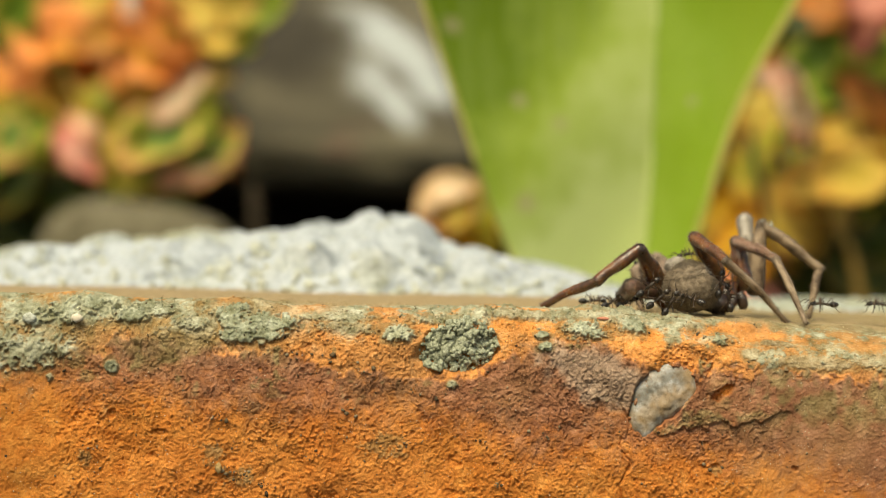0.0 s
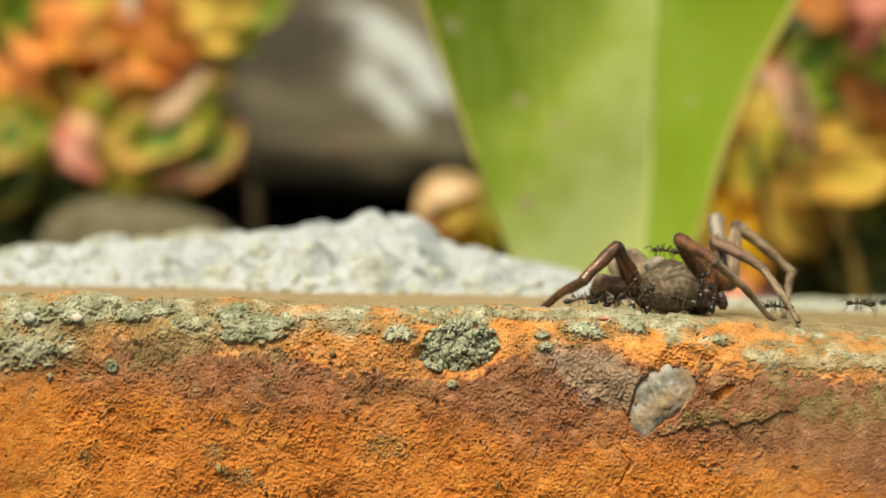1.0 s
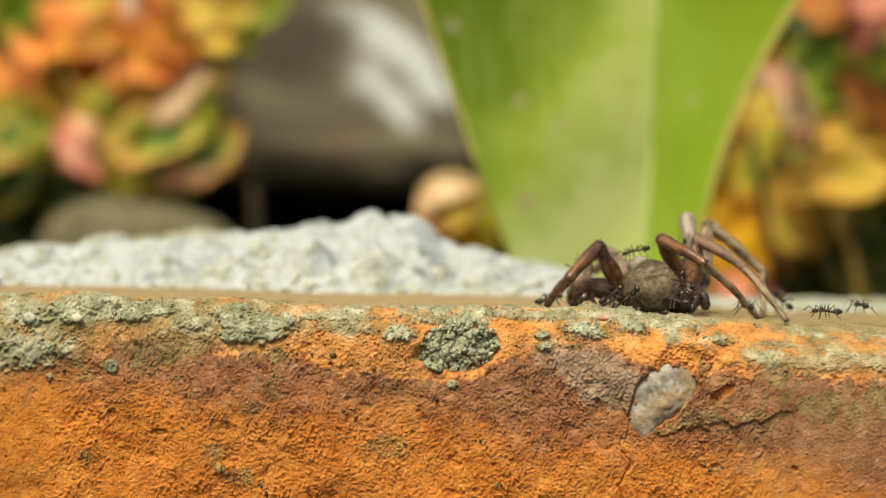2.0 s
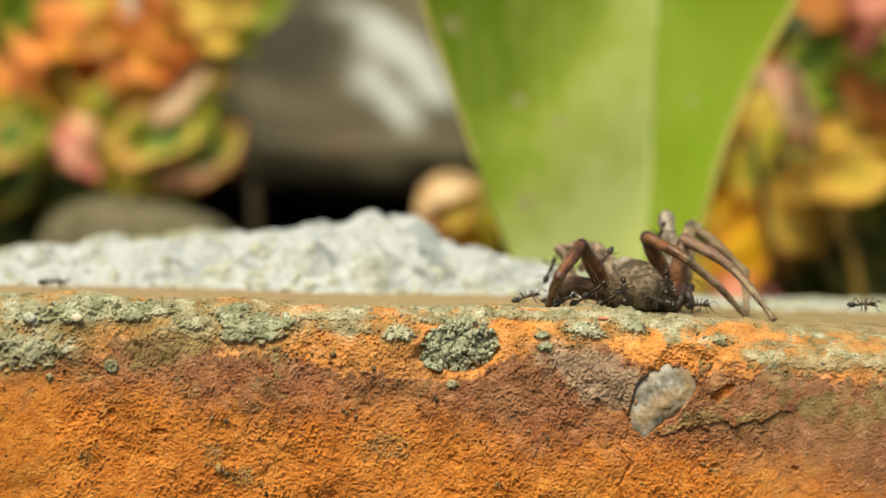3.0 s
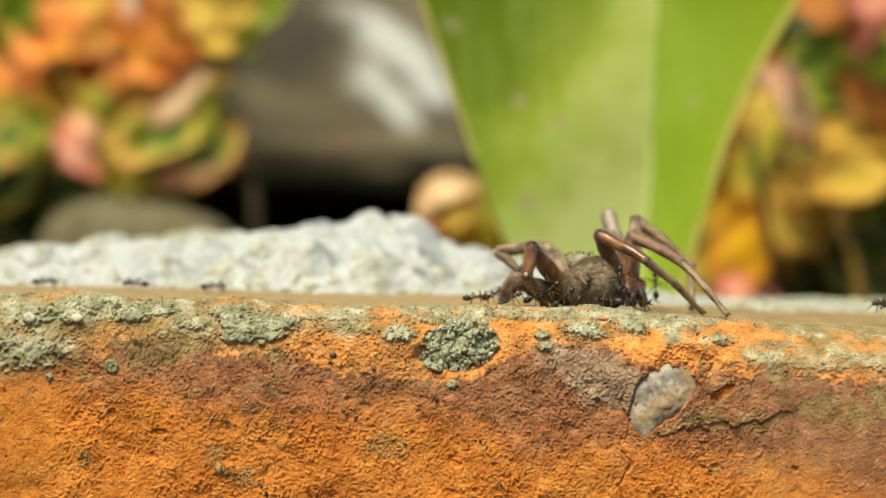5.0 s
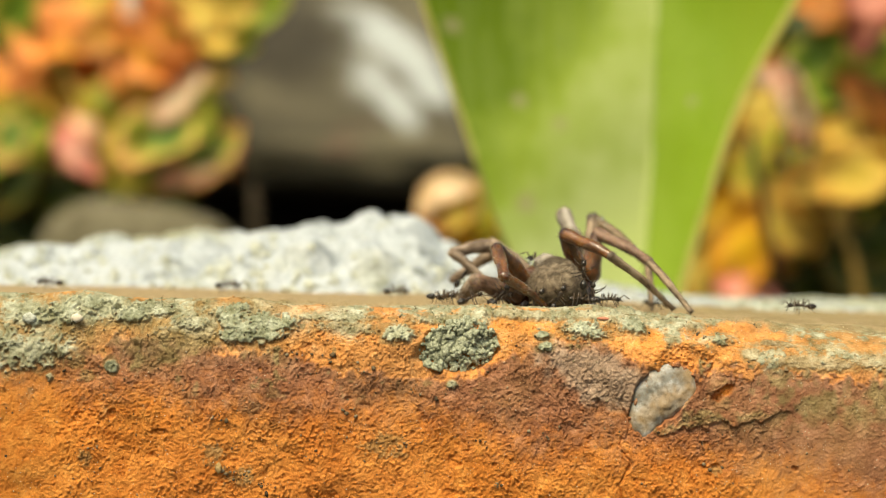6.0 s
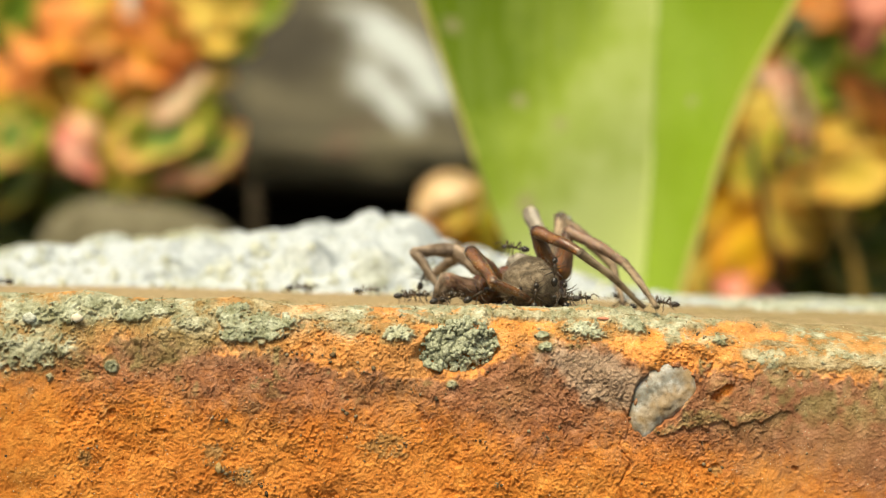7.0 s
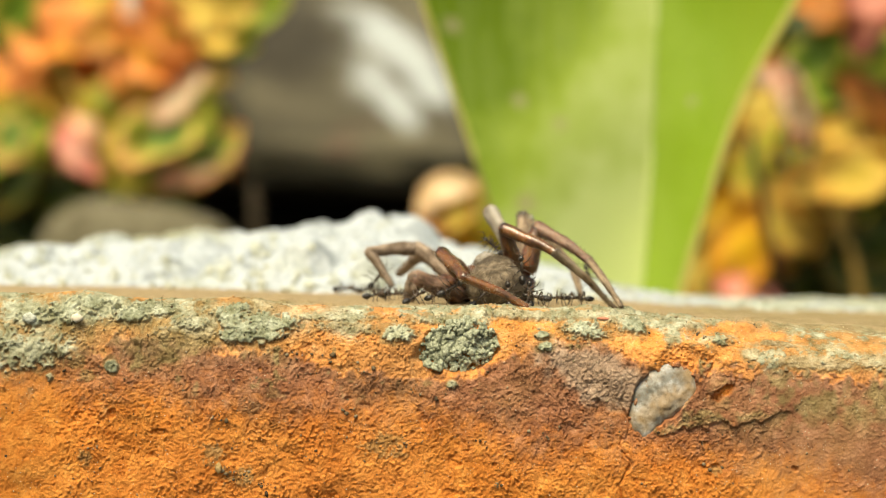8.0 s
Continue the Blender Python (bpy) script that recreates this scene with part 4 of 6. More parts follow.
plant("orange, pink and green variegated succulent with crowded leaves", (-0.2763, 0.9200, -0.0700),
      [([(-0.2763, 0.9200, -0.0700), (-0.2774, 0.9200, 0.0652), (-0.2877, 0.9200, 0.1303), (-0.2996, 0.9400, 0.2428)], 0.0064, STEM),
       ([(-0.2763, 0.9200, -0.0700), (-0.3112, 0.9000, 0.0633), (-0.3299, 0.9000, 0.1271)], 0.0048, STEM),
       ([(-0.2763, 0.9200, -0.0700), (-0.2242, 0.9400, 0.0543), (-0.2050, 0.9200, 0.1323), (-0.1633, 0.9200, 0.2073)], 0.0048, STEM),
       ([(-0.2241, 0.8000, 0.2247), (-0.2210, 0.8000, 0.1778), (-0.2188, 0.8000, 0.1544), (-0.2180, 0.8100, 0.1361)], 0.0056, PALE_STEM)],
      [((-0.2732, 0.8400, 0.1546), 0.0771, 0.85, 20, LEAF_ORANGE),
       ((-0.2088, 0.8100, 0.1620), 0.0593, 0.80, -30, LEAF_ORANGE),
       ((-0.1945, 0.8100, 0.1445), 0.0514, 0.70, -40, LEAF_ORANGE),
       ((-0.1790, 0.8200, 0.1701), 0.0518, 0.70, 20, LEAF_YELLOW),
       ((-0.2921, 0.8600, 0.1382), 0.0620, 0.80, 100, LEAF_ORANGE),
       ((-0.2465, 0.8500, 0.1361), 0.0614, 0.80, -40, LEAF_ORANGE),
       ((-0.2120, 0.8600, 0.1588), 0.0620, 0.60, -35, LEAF_ORANGE),
       ((-0.1952, 0.8600, 0.1468), 0.0455, 0.60, -25, LEAF_ORANGE),
       ((-0.2445, 0.8800, 0.1313), 0.0463, 0.80, 10, LEAF_ORANGE),
       ((-0.1656, 0.8400, 0.1552), 0.0292, 0.80, 20, LEAF_YELLOW),
       ((-0.1793, 0.8600, 0.1741), 0.0455, 0.70, -15, LEAF_YELLOW),
       ((-0.1469, 0.8800, 0.1862), 0.0547, 0.60, 10, LEAF_GREEN),
       ((-0.3102, 0.8400, 0.1740), 0.0528, 0.70, 80, LEAF_GREEN),
       ((-0.2602, 0.8600, 0.1866), 0.0372, 0.70, 10, LEAF_YELLOW)] + [
       ((-0.1988, 0.9000, 0.1945), 0.0471, 0.60, 30, LEAF_GREEN),
       ((-0.2555, 0.8000, 0.0705), 0.0470, 0.58, -42, LEAF_PINK),
       ((-0.2548, 0.8200, 0.0905), 0.0319, 0.60, -50, LEAF_CREAM),
       ((-0.1790, 0.7700, 0.1112), 0.0533, 0.55, 62, LEAF_CREAM),
       ((-0.1552, 0.7800, 0.1685), 0.0576, 0.80, 15, LEAF_YELLOW),
       ((-0.1539, 0.8000, 0.1552), 0.0470, 0.80, -20, LEAF_GREEN),
       ((-0.1532, 0.7600, 0.1436), 0.0264, 0.90, 0, LEAF_YELLOW),
       ((-0.1708, 0.7700, 0.1647), 0.0456, 0.70, -20, LEAF_YELLOW),
       ((-0.2043, 0.7700, 0.1361), 0.0571, 0.70, -35, LEAF_ORANGE),
       ((-0.1869, 0.7660, 0.1504), 0.0455, 0.70, -45, LEAF_ORANGE),
       ((-0.2290, 0.7680, 0.1497), 0.0494, 0.70, 30, LEAF_ORANGE),
       ((-0.1313, 0.8200, 0.1773), 0.0439, 0.70, 30, LEAF_GREEN),
       ((-0.1890, 0.7660, 0.0841), 0.0720, 0.80, 35, LEAF_VARIEGATED),
       ((-0.2150, 0.7720, 0.0877), 0.0457, 0.70, 60, LEAF_OLIVE)] + [
       ((-0.1659, 0.7630, 0.0863), 0.0491, 0.60, 70, LEAF_GREEN),
       ((-0.1568, 0.7680, 0.0717), 0.0569, 0.55, 55, LEAF_VARIEGATED),
       ((-0.2128, 0.8500, 0.0980), 0.0451, 0.60, 30, LEAF_CREAM),
       ((-0.1794, 0.8000, 0.0790), 0.0744, 0.65, -5, LEAF_VARIEGATED),
       ((-0.1813, 0.7760, 0.0831), 0.0421, 0.60, 20, LEAF_GREEN),
       ((-0.2117, 0.8000, 0.1193), 0.0548, 0.70, -30, LEAF_ORANGE),
       ((-0.2350, 0.8000, 0.1109), 0.0470, 0.70, 40, LEAF_OLIVE),
       ((-0.1673, 0.7640, 0.0591), 0.0567, 0.30, 20, LEAF_CREAM),
       ((-0.2035, 0.8040, 0.0728), 0.0550, 0.70, 40, LEAF_OLIVE),
       ((-0.1695, 0.8400, 0.0678), 0.0568, 0.50, 35, LEAF_CREAM),
       ((-0.2019, 0.8400, 0.0629), 0.0487, 0.50, -5, LEAF_PINK),
       ((-0.2284, 0.8400, 0.0663), 0.0487, 0.70, 40, LEAF_OLIVE),
       ((-0.2311, 0.8600, 0.0963), 0.0537, 0.70, 60, LEAF_OLIVE),
       ((-0.2543, 0.8700, 0.1091), 0.0500, 0.70, 20, LEAF_OLIVE)] + [
       ((-0.1690, 0.8600, 0.0896), 0.0455, 0.60, 70, LEAF_GREEN),
       ((-0.2960, 0.8400, 0.0911), 0.0568, 0.80, 60, LEAF_GREEN),
       ((-0.3064, 0.8200, 0.0833), 0.0439, 0.80, 90, LEAF_VARIEGATED),
       ((-0.2781, 0.8400, 0.1057), 0.0406, 0.70, -30, LEAF_YELLOW),
       ((-0.3128, 0.8600, 0.0530), 0.0620, 0.80, 70, LEAF_SHADED),
       ((-0.2878, 0.8600, 0.0453), 0.0620, 0.80, 20, LEAF_SHADED),
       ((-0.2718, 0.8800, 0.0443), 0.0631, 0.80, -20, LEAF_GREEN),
       ((-0.3134, 0.8800, 0.0244), 0.0715, 0.70, 0, LEAF_SHADED),
       ((-0.3434, 0.8600, 0.1225), 0.0703, 0.80, 0, LEAF_ORANGE),
       ((-0.3460, 0.8600, 0.0604), 0.0703, 0.80, 30, LEAF_GREEN)],
      ((-0.3912, 0.9100, 0.0490), (-0.1927, 1.0600, 0.2497), 80, (LEAF_GREEN, LEAF_OLIVE, LEAF_OLIVE, LEAF_YELLOW, LEAF_SHADED,)), 11)
plant("yellow, orange and pink variegated succulent with crowded leaves", (0.2338, 0.6500, -0.0700),
      [([(0.2338, 0.6500, -0.0700), (0.2296, 0.5670, -0.0386), (0.2240, 0.5580, -0.0079), (0.2183, 0.5580, 0.0162), (0.2064, 0.5670, 0.0374)], 0.0034, STEM),
       ([(0.2338, 0.6500, -0.0700), (0.1764, 0.5430, 0.0002), (0.1700, 0.5430, 0.0260), (0.1660, 0.5430, 0.0478), (0.1600, 0.5480, 0.0774)], 0.0030, TWIG),
       ([(0.2338, 0.6500, -0.0700), (0.1976, 0.6660, -0.0048), (0.1898, 0.6660, 0.0361), (0.1853, 0.6660, 0.0771)], 0.0044, STEM),
       ([(0.2338, 0.6500, -0.0700), (0.2486, 0.6840, 0.0659), (0.2542, 0.6840, 0.1184), (0.2455, 0.6840, 0.1915)], 0.0052, STEM)],
      [((0.1880, 0.5400, 0.0900), 0.0520, 0.60, -42, LEAF_BLUSH),
       ((0.1800, 0.5480, 0.0990), 0.0300, 0.60, -60, LEAF_BLUSH),
       ((0.2180, 0.5460, 0.0560), 0.0560, 0.60, 24, LEAF_YELLOW),
       ((0.1600, 0.5600, 0.0150), 0.0500, 0.80, 85, LEAF_GOLD),
       ((0.1480, 0.5750, 0.0040), 0.0460, 0.75, 80, LEAF_YELLOW),
       ((0.1500, 0.6000, 0.0200), 0.0700, 0.80, 85, LEAF_GOLD),
       ((0.1640, 0.5550, -0.0080), 0.0400, 0.45, 5, LEAF_PINK),
       # shaded gap low in the plant, filled with near-black leaves
       ((0.2380, 0.6000, 0.0100), 0.0560, 0.80, 30, LEAF_SHADED),
       ((0.2180, 0.6050, -0.0060), 0.0500, 0.80, 70, LEAF_SHADED),
       ((0.2560, 0.5950, -0.0060), 0.0560, 0.80, 10, LEAF_SHADED),
       ((0.2560, 0.6000, 0.0240), 0.0500, 0.80, 50, LEAF_SHADED),
       ((0.2400, 0.5900, 0.1560), 0.0440, 0.80, 10, LEAF_ROSE),
       ((0.1845, 0.5580, 0.0957), 0.0515, 0.50, -35, LEAF_BLUSH),
       ((0.1987, 0.5850, 0.0846), 0.0375, 0.50, -30, LEAF_YELLOW)] + [
       ((0.2159, 0.5760, 0.0533), 0.0712, 0.55, 25, LEAF_YELLOW),
       ((0.2377, 0.5940, 0.0641), 0.0474, 0.60, 50, LEAF_YELLOW),
       ((0.1891, 0.5850, 0.0280), 0.0532, 0.70, -20, LEAF_YELLOW),
       ((0.1599, 0.5940, 0.0117), 0.0569, 0.55, 80, LEAF_GOLD),
       ((0.1746, 0.6030, 0.0024), 0.0479, 0.60, 10, LEAF_GOLD),
       ((0.1660, 0.6120, 0.0311), 0.0419, 0.60, 60, LEAF_YELLOW),
       ((0.2423, 0.6120, 0.1459), 0.0419, 0.70, 70, LEAF_ROSE),
       ((0.2146, 0.6120, 0.1565), 0.0387, 0.70, 20, LEAF_RUST),
       ((0.2110, 0.6210, 0.1269), 0.0456, 0.60, 40, LEAF_GREEN),
       ((0.2429, 0.6300, 0.1222), 0.0494, 0.60, 10, LEAF_GREEN),
       ((0.2402, 0.6120, 0.0975), 0.0484, 0.60, -30, LEAF_RUST),
       ((0.2155, 0.6210, 0.0781), 0.0424, 0.60, 20, LEAF_GREEN),
       ((0.1767, 0.6210, 0.0641), 0.0456, 0.50, 80, LEAF_OLIVE),
       ((0.1827, 0.6300, 0.0944), 0.0428, 0.50, 75, LEAF_YELLOW)] + [
       ((0.2316, 0.6210, 0.0850), 0.0391, 0.50, 30, LEAF_YELLOW),
       ((0.2140, 0.6480, -0.0040), 0.0504, 0.70, 10, LEAF_SHADED),
       ((0.2311, 0.6480, -0.0170), 0.0504, 0.60, 60, LEAF_SHADED),
       ((0.2583, 0.6120, 0.0818), 0.0484, 0.70, 60, LEAF_RUST),
       ((0.2680, 0.6300, 0.0372), 0.0527, 0.60, 40, LEAF_GREEN),
       ((0.2533, 0.6210, 0.1312), 0.0391, 0.60, 30, LEAF_GREEN),
       ((0.1900, 0.6210, 0.0514), 0.0456, 0.60, 35, LEAF_YELLOW),
       ((0.2082, 0.6120, 0.0225), 0.0387, 0.60, -60, LEAF_YELLOW),
       ((0.1790, 0.5330, 0.0860), 0.0420, 0.75, -45, LEAF_BLUSH)],
      ((0.1792, 0.6930, -0.0269), (0.3628, 0.8280, 0.2207), 60, (LEAF_GREEN, LEAF_SHADED, LEAF_RUST, LEAF_SHADED, LEAF_GOLD,)), 12)
plant("small cream and orange succulent rosette behind the mortar", (0.0090, 0.5400, -0.0700),
      [([(0.0090, 0.5400, -0.0700), (0.0094, 0.5400, 0.0022), (0.0074, 0.5400, 0.0229)], 0.0048, STEM)],
      [((0.0024, 0.5000, 0.0408), 0.0282, 0.60, 8, LEAF_BUTTER),
       ((-0.0052, 0.5100, 0.0364), 0.0228, 0.70, 50, LEAF_BUTTER),
       ((0.0119, 0.5060, 0.0367), 0.0227, 0.70, -50, LEAF_BUTTER),
       ((0.0083, 0.4990, 0.0280), 0.0225, 0.60, 70, LEAF_YELLOW),
       ((-0.0015, 0.5020, 0.0255), 0.0198, 0.50, 100, LEAF_RUST),
       ((-0.0037, 0.5120, 0.0222), 0.0315, 0.80, 80, LEAF_ORANGE),
       ((0.0076, 0.5040, 0.0247), 0.0368, 0.80, 80, LEAF_GOLD),
       ((0.0172, 0.5200, 0.0292), 0.0405, 0.60, 80, LEAF_OLIVE),
       ((0.0196, 0.5240, 0.0186), 0.0349, 0.60, 90, LEAF_OLIVE)],
      ((-0.0041, 0.5360, 0.0108), (0.0202, 0.5800, 0.0238), 2, (LEAF_OLIVE, LEAF_GOLD,)), 13)



# ---------------------------------------------------------------- stones and wood behind
def boulder(name, at, size, mat, label, seed, pale=False, category="stone", amp=0.12, lean=0.0, sole=1.0):
    """lean: how far the top lies back; sole: how deep the lower half reaches."""
    n, m = 90, 140
    th, ph = np.meshgrid(np.linspace(0.001, math.pi - 0.001, n), np.linspace(0, 2 * math.pi, m, endpoint=False), indexing="ij")
    d = np.stack([np.sin(th) * np.cos(ph), np.sin(th) * np.sin(ph), np.cos(th)], -1).reshape(-1, 3)
    d = np.sign(d) * np.abs(d) ** 0.62
    r = 1 + amp * (fractal(d + 5, 1.6, 4, seed) - 0.5) * 2
    p = d * r[:, None] * np.array(size)
    p[:, 1] += lean * np.clip(p[:, 2] / size[2], 0, 1)
    if sole < 1:
        p[:, 1] += 0.035 * np.clip(1 - p[:, 2] / 0.018, 0, 1) ** 2 * np.sign(-p[:, 1]) * (p[:, 1] < 0)
    p[:, 2] = np.where(p[:, 2] < 0, p[:, 2] * sole, p[:, 2])
    attrs = []
    if pale:
        w = np.zeros(len(p))
        for cx, cz, a, b, tilt in PALE_SPOTS:
            dx, dz = p[:, 0] - (cx - at[0]), p[:, 2] - (cz - at[2])
            c, s = math.cos(radians(tilt)), math.sin(radians(tilt))
            e = ((dx * c + dz * s) / a) ** 2 + ((-dx * s + dz * c) / b) ** 2
            w = np.maximum(w, smooth(1.3, 0.5, e + (fractal(p, 60, 3, 4) - 0.5) * 0.9))
        attrs.append(("pale", w))
        dx, dz = p[:, 0] - (DARK_SPOT[0] - at[0]), p[:, 2] - (DARK_SPOT[1] - at[2])
        attrs.append(("damp", smooth(1.5, 0.4, (dx / DARK_SPOT[2]) ** 2 + (dz / DARK_SPOT[3]) ** 2 + (fractal(p, 30, 3, 6) - 0.5) * 0.8)))
    ob = new(name, sheet(name, p, n, m, mat, attrs, close=True))
    ob.location = at
    return tagged(ob, label, category)


# the big stone's darker patch and pale lichen streaks: x, height, half sizes, tilt
DARK_SPOT = (-0.1387, 0.1860, 0.0549, 0.0457)
PALE_SPOTS = [(-0.0678, 0.1567, 0.0268, 0.0134, -50), (-0.0463, 0.1885, 0.0580, 0.0178, -42), (-0.0427, 0.1305, 0.0312, 0.0125, -50), (-0.0141, 0.1491, 0.0268, 0.0134, -50)]
boulder("boulder", (-0.0899, 1.14, 0.0699), (0.185, 0.17, 0.20), STONE, "large rounded grey-brown stone with pale lichen streaks", 5, True, lean=0.16, sole=0.09)
# added block that closes the gap under the boulder with painted shade
boulder("stone", (-0.1069, 1.27, 0.0), (0.30, 0.10, 0.12), SHADE_STONE, "dark damp stone in the shade under the boulder", 7)
boulder("flat_stone", (-0.1740, 0.62, -0.026), (0.062, 0.04, 0.0582), WOOD, "flat pale grey stone lying behind the mortar", 9, amp=0.06).rotation_euler = (0, radians(6), 0)


def twig():
    bm = bmesh.new()
    tube(bm, [(-0.0976, 0.54, -0.068), (-0.0976, 0.5400, 0.0144), (-0.0988, 0.5400, 0.0292), (-0.1012, 0.5450, 0.0412)], [0.0045, 0.0042, 0.004, 0.0026], 8)
    tagged(part("twig", bm, TWIG), "short brown dry stalk standing in the shade", "twig")


twig()



# ---------------------------------------------------------------- shrubs far behind
def hedge():
    rs = np.random.RandomState(3)
    pts, n, m = leaf_mesh(0.05, 0.03, 0.2, 0.15, 2)
    r, c = np.meshgrid(np.arange(n - 1), np.arange(m), indexing="ij")
    d = (c + 1) % m
    quads = np.stack([r * m + c, r * m + d, (r + 1) * m + d, (r + 1) * m + c], -1).reshape(-1, 4)
    root = new("far_shrubs")
    root.location = (0, 2.0, -0.065)
    tagged(root, "dark green shrubs in the shade behind the bed", "shrub", kind="stuff")
    for name, mat, count in (("foliage", LEAF_SHADED, 1500), ("foliage", LEAF_GREEN, 160), ("foliage", LEAF_RUST, 220)):
        allp, allf = [], []
        for k in range(count):
            turn = np.array(Euler(rs.uniform(-3.1, 3.1, 3)).to_matrix())
            at = np.array((rs.uniform(-1.4, 1.4), rs.uniform(-0.12, 0.3), rs.uniform(0.0, 1.0)))
            allp.append(pts * rs.uniform(1.2, 2.4) @ turn.T + at)
            allf.append(quads + k * len(pts))
        me = bpy.data.meshes.new(name)
        me.from_pydata(np.concatenate(allp).tolist(), [], np.concatenate(allf).tolist())
        me.shade_smooth()
        me.materials.append(mat)
        tagged(under(new(name, me), root), kind="stuff")


hedge()


# ---------------------------------------------------------------- the dead spider
def bristles(bm, rs, path, radii, count, length):
    """Short stiff hairs that stand off a limb."""
    for _ in range(count):
        s = rs.uniform(0.05, 0.97) * (len(path) - 1)
        i = min(int(s), len(path) - 2)
        c = Vector(path[i]).lerp(Vector(path[i + 1]), s - i)
        r = radii[i] + (radii[i + 1] - radii[i]) * (s - i)
        a = rs.uniform(0, 6.28)
        side = Vector((0.35, math.cos(a), math.sin(a))).normalized()
        l = length * (rs.uniform(0.3, 0.7) if rs.random() < 0.75 else rs.uniform(0.8, 1.4))
        b = c + side * r * 0.9
        t = b + (side + Vector((rs.uniform(0.2, 0.9), 0, 0))).normalized() * l
        w = side.orthogonal().normalized() * 0.00004
        w2 = side.cross(w).normalized() * 0.00004
        v = [bm.verts.new(q) for q in (b + w, b - w * 0.5 + w2, b - w * 0.5 - w2, t)]
        for f in ((0, 1, 3), (1, 2, 3), (2, 0, 3)):
            bm.faces.new([v[k] for k in f])


def limb(name, length, r0, r1, mat, parent, seed, label="", swell=0.12, hairs=800):
    """A leg joint along x, swollen at its ends, with rounded tips and bristles."""
    rs = random.Random(seed)
    e0, e1 = r0 / length, r1 / length
    prof = [(-0.85 * e0, 0.35), (-0.6 * e0, 0.75), (-0.25 * e0, 0.96), (0.08, 1.0), (0.2, 1.0 + swell * 0.6), (0.38, 1.0 + swell), (0.6, 1.0 + swell * 0.7), (0.8, 0.98), (0.92, 1.04),
            (1.0, 1.03), (1 + 0.4 * e1, 0.90), (1 + 0.72 * e1, 0.62), (1 + 0.9 * e1, 0.25)]
    path, radii = [], []
    at, width = [q[0] for q in prof], [q[1] for q in prof]
    for s in sorted(set(at) | {0.03 * i for i in range(34)}):
        t = min(1, max(0, s))
        sag = 0.02 * math.sin(math.pi * t) * length
        path.append((s * length, 0.00006 * math.sin(seed + 7 * s), sag + 0.00008 * math.sin(seed * 2 + 9 * s)))
        radii.append(float(np.interp(s, at, width)) * (r0 + (r1 - r0) * t) * (1 + 0.05 * math.sin(seed + 11 * s) + rs.uniform(-0.012, 0.012)))
    bm = bmesh.new()
    tube(bm, path, radii, 14)
    ob = part(name, bm, mat, parent, label)
    far = np.array([v.co.x for v in ob.data.vertices]) / length
    dark = 0.9 * smooth(0.86, 1.0, far) + 0.35 * smooth(0.10, 0.0, far) if name == "femur" else 0.7 * smooth(0.08, -0.02, far) + 0.45 * smooth(0.96, 1.02, far)
    ob.data.attributes.new("knee", "FLOAT", "POINT").data.foreach_set("value", np.clip(dark, 0, 1).astype(np.float32))
    if hairs:
        bm = bmesh.new()
        bristles(bm, rs, path, radii, hairs, 0.0007)
        tagged(part("bristles", bm, FUZZ, ob), kind="stuff")
    return ob


# the joints of each leg, mm from the body's middle, at each time: hip, then joint after joint
TIMES = (0, 1, 1.7, 2.8, 3.5, 4, 4.5, 5.8, 6.5, 7, 7.5, 8)
BODY = [(46.84, 22, 4.27), (43, 22, 4.17), (40.54, 22, 4.11), (37.44, 22, 4.04), (34.45, 22, 3.96), (31.67, 22, 4.22), (30.28, 22, 4.4), (23.12, 22, 4.22), (18.53, 22, 4.22), (16.5, 22, 4.17), (12.98, 22, 4.08), (10.2, 22, 4.23)]
R1 = (
    ((5.9, 4.0, 3.1), (6.1, 4.0, 3.1), (5.6, 4.0, 2.6), (5.6, 4.0, 2.6), (5.1, 4.0, 2.6), (5.2, 4.0, 2.3), (5.0, 4.0, 2.6), (4.6, 4.0, 2.6), (4.0, 4.0, 3.0), (4.1, 4.0, 2.5), (4.0, 4.0, 3.0), (3.6, 4.0, 3.2)),
    ((0.6, 0.5, 9.6), (1.5, -0.7, 9.3), (1.4, -0.8, 9.1), (1.6, -0.0, 9.7), (1.5, -0.6, 9.6), (0.9, 1.1, 9.8), (1.1, -0.6, 9.4), (1.2, -0.7, 9.6), (1.2, -1.4, 9.8), (1.0, -0.0, 10.1), (1.5, -1.6, 9.8), (1.2, -1.3, 10.3)),
    ((5.0, -8.8, 5.5), (6.9, -9.6, 5.3), (8.2, -8.7, 5.1), (8.4, -7.8, 5.6), (8.4, -8.4, 5.8), (8.5, -5.9, 5.5), (9.1, -6.9, 4.9), (9.3, -7.3, 5.8), (8.8, -8.7, 6.2), (8.8, -7.1, 6.4), (9.0, -9.1, 6.4), (10.5, -5.8, 6.3)),
    ((17.7, -3.4, -5.7), (19.1, -2.3, -5.4), (20.3, -0.8, -5.3), (20.8, -1.3, -5.3), (21.3, -2.7, -5.0), (21.3, 1.1, -4.7), (21.2, 1.8, -4.8), (21.8, 0.8, -3.8), (22.1, -2.5, -3.7), (21.6, 0.2, -3.5), (22.4, -2.8, -3.4), (22.7, 2.0, -4.0)),
)
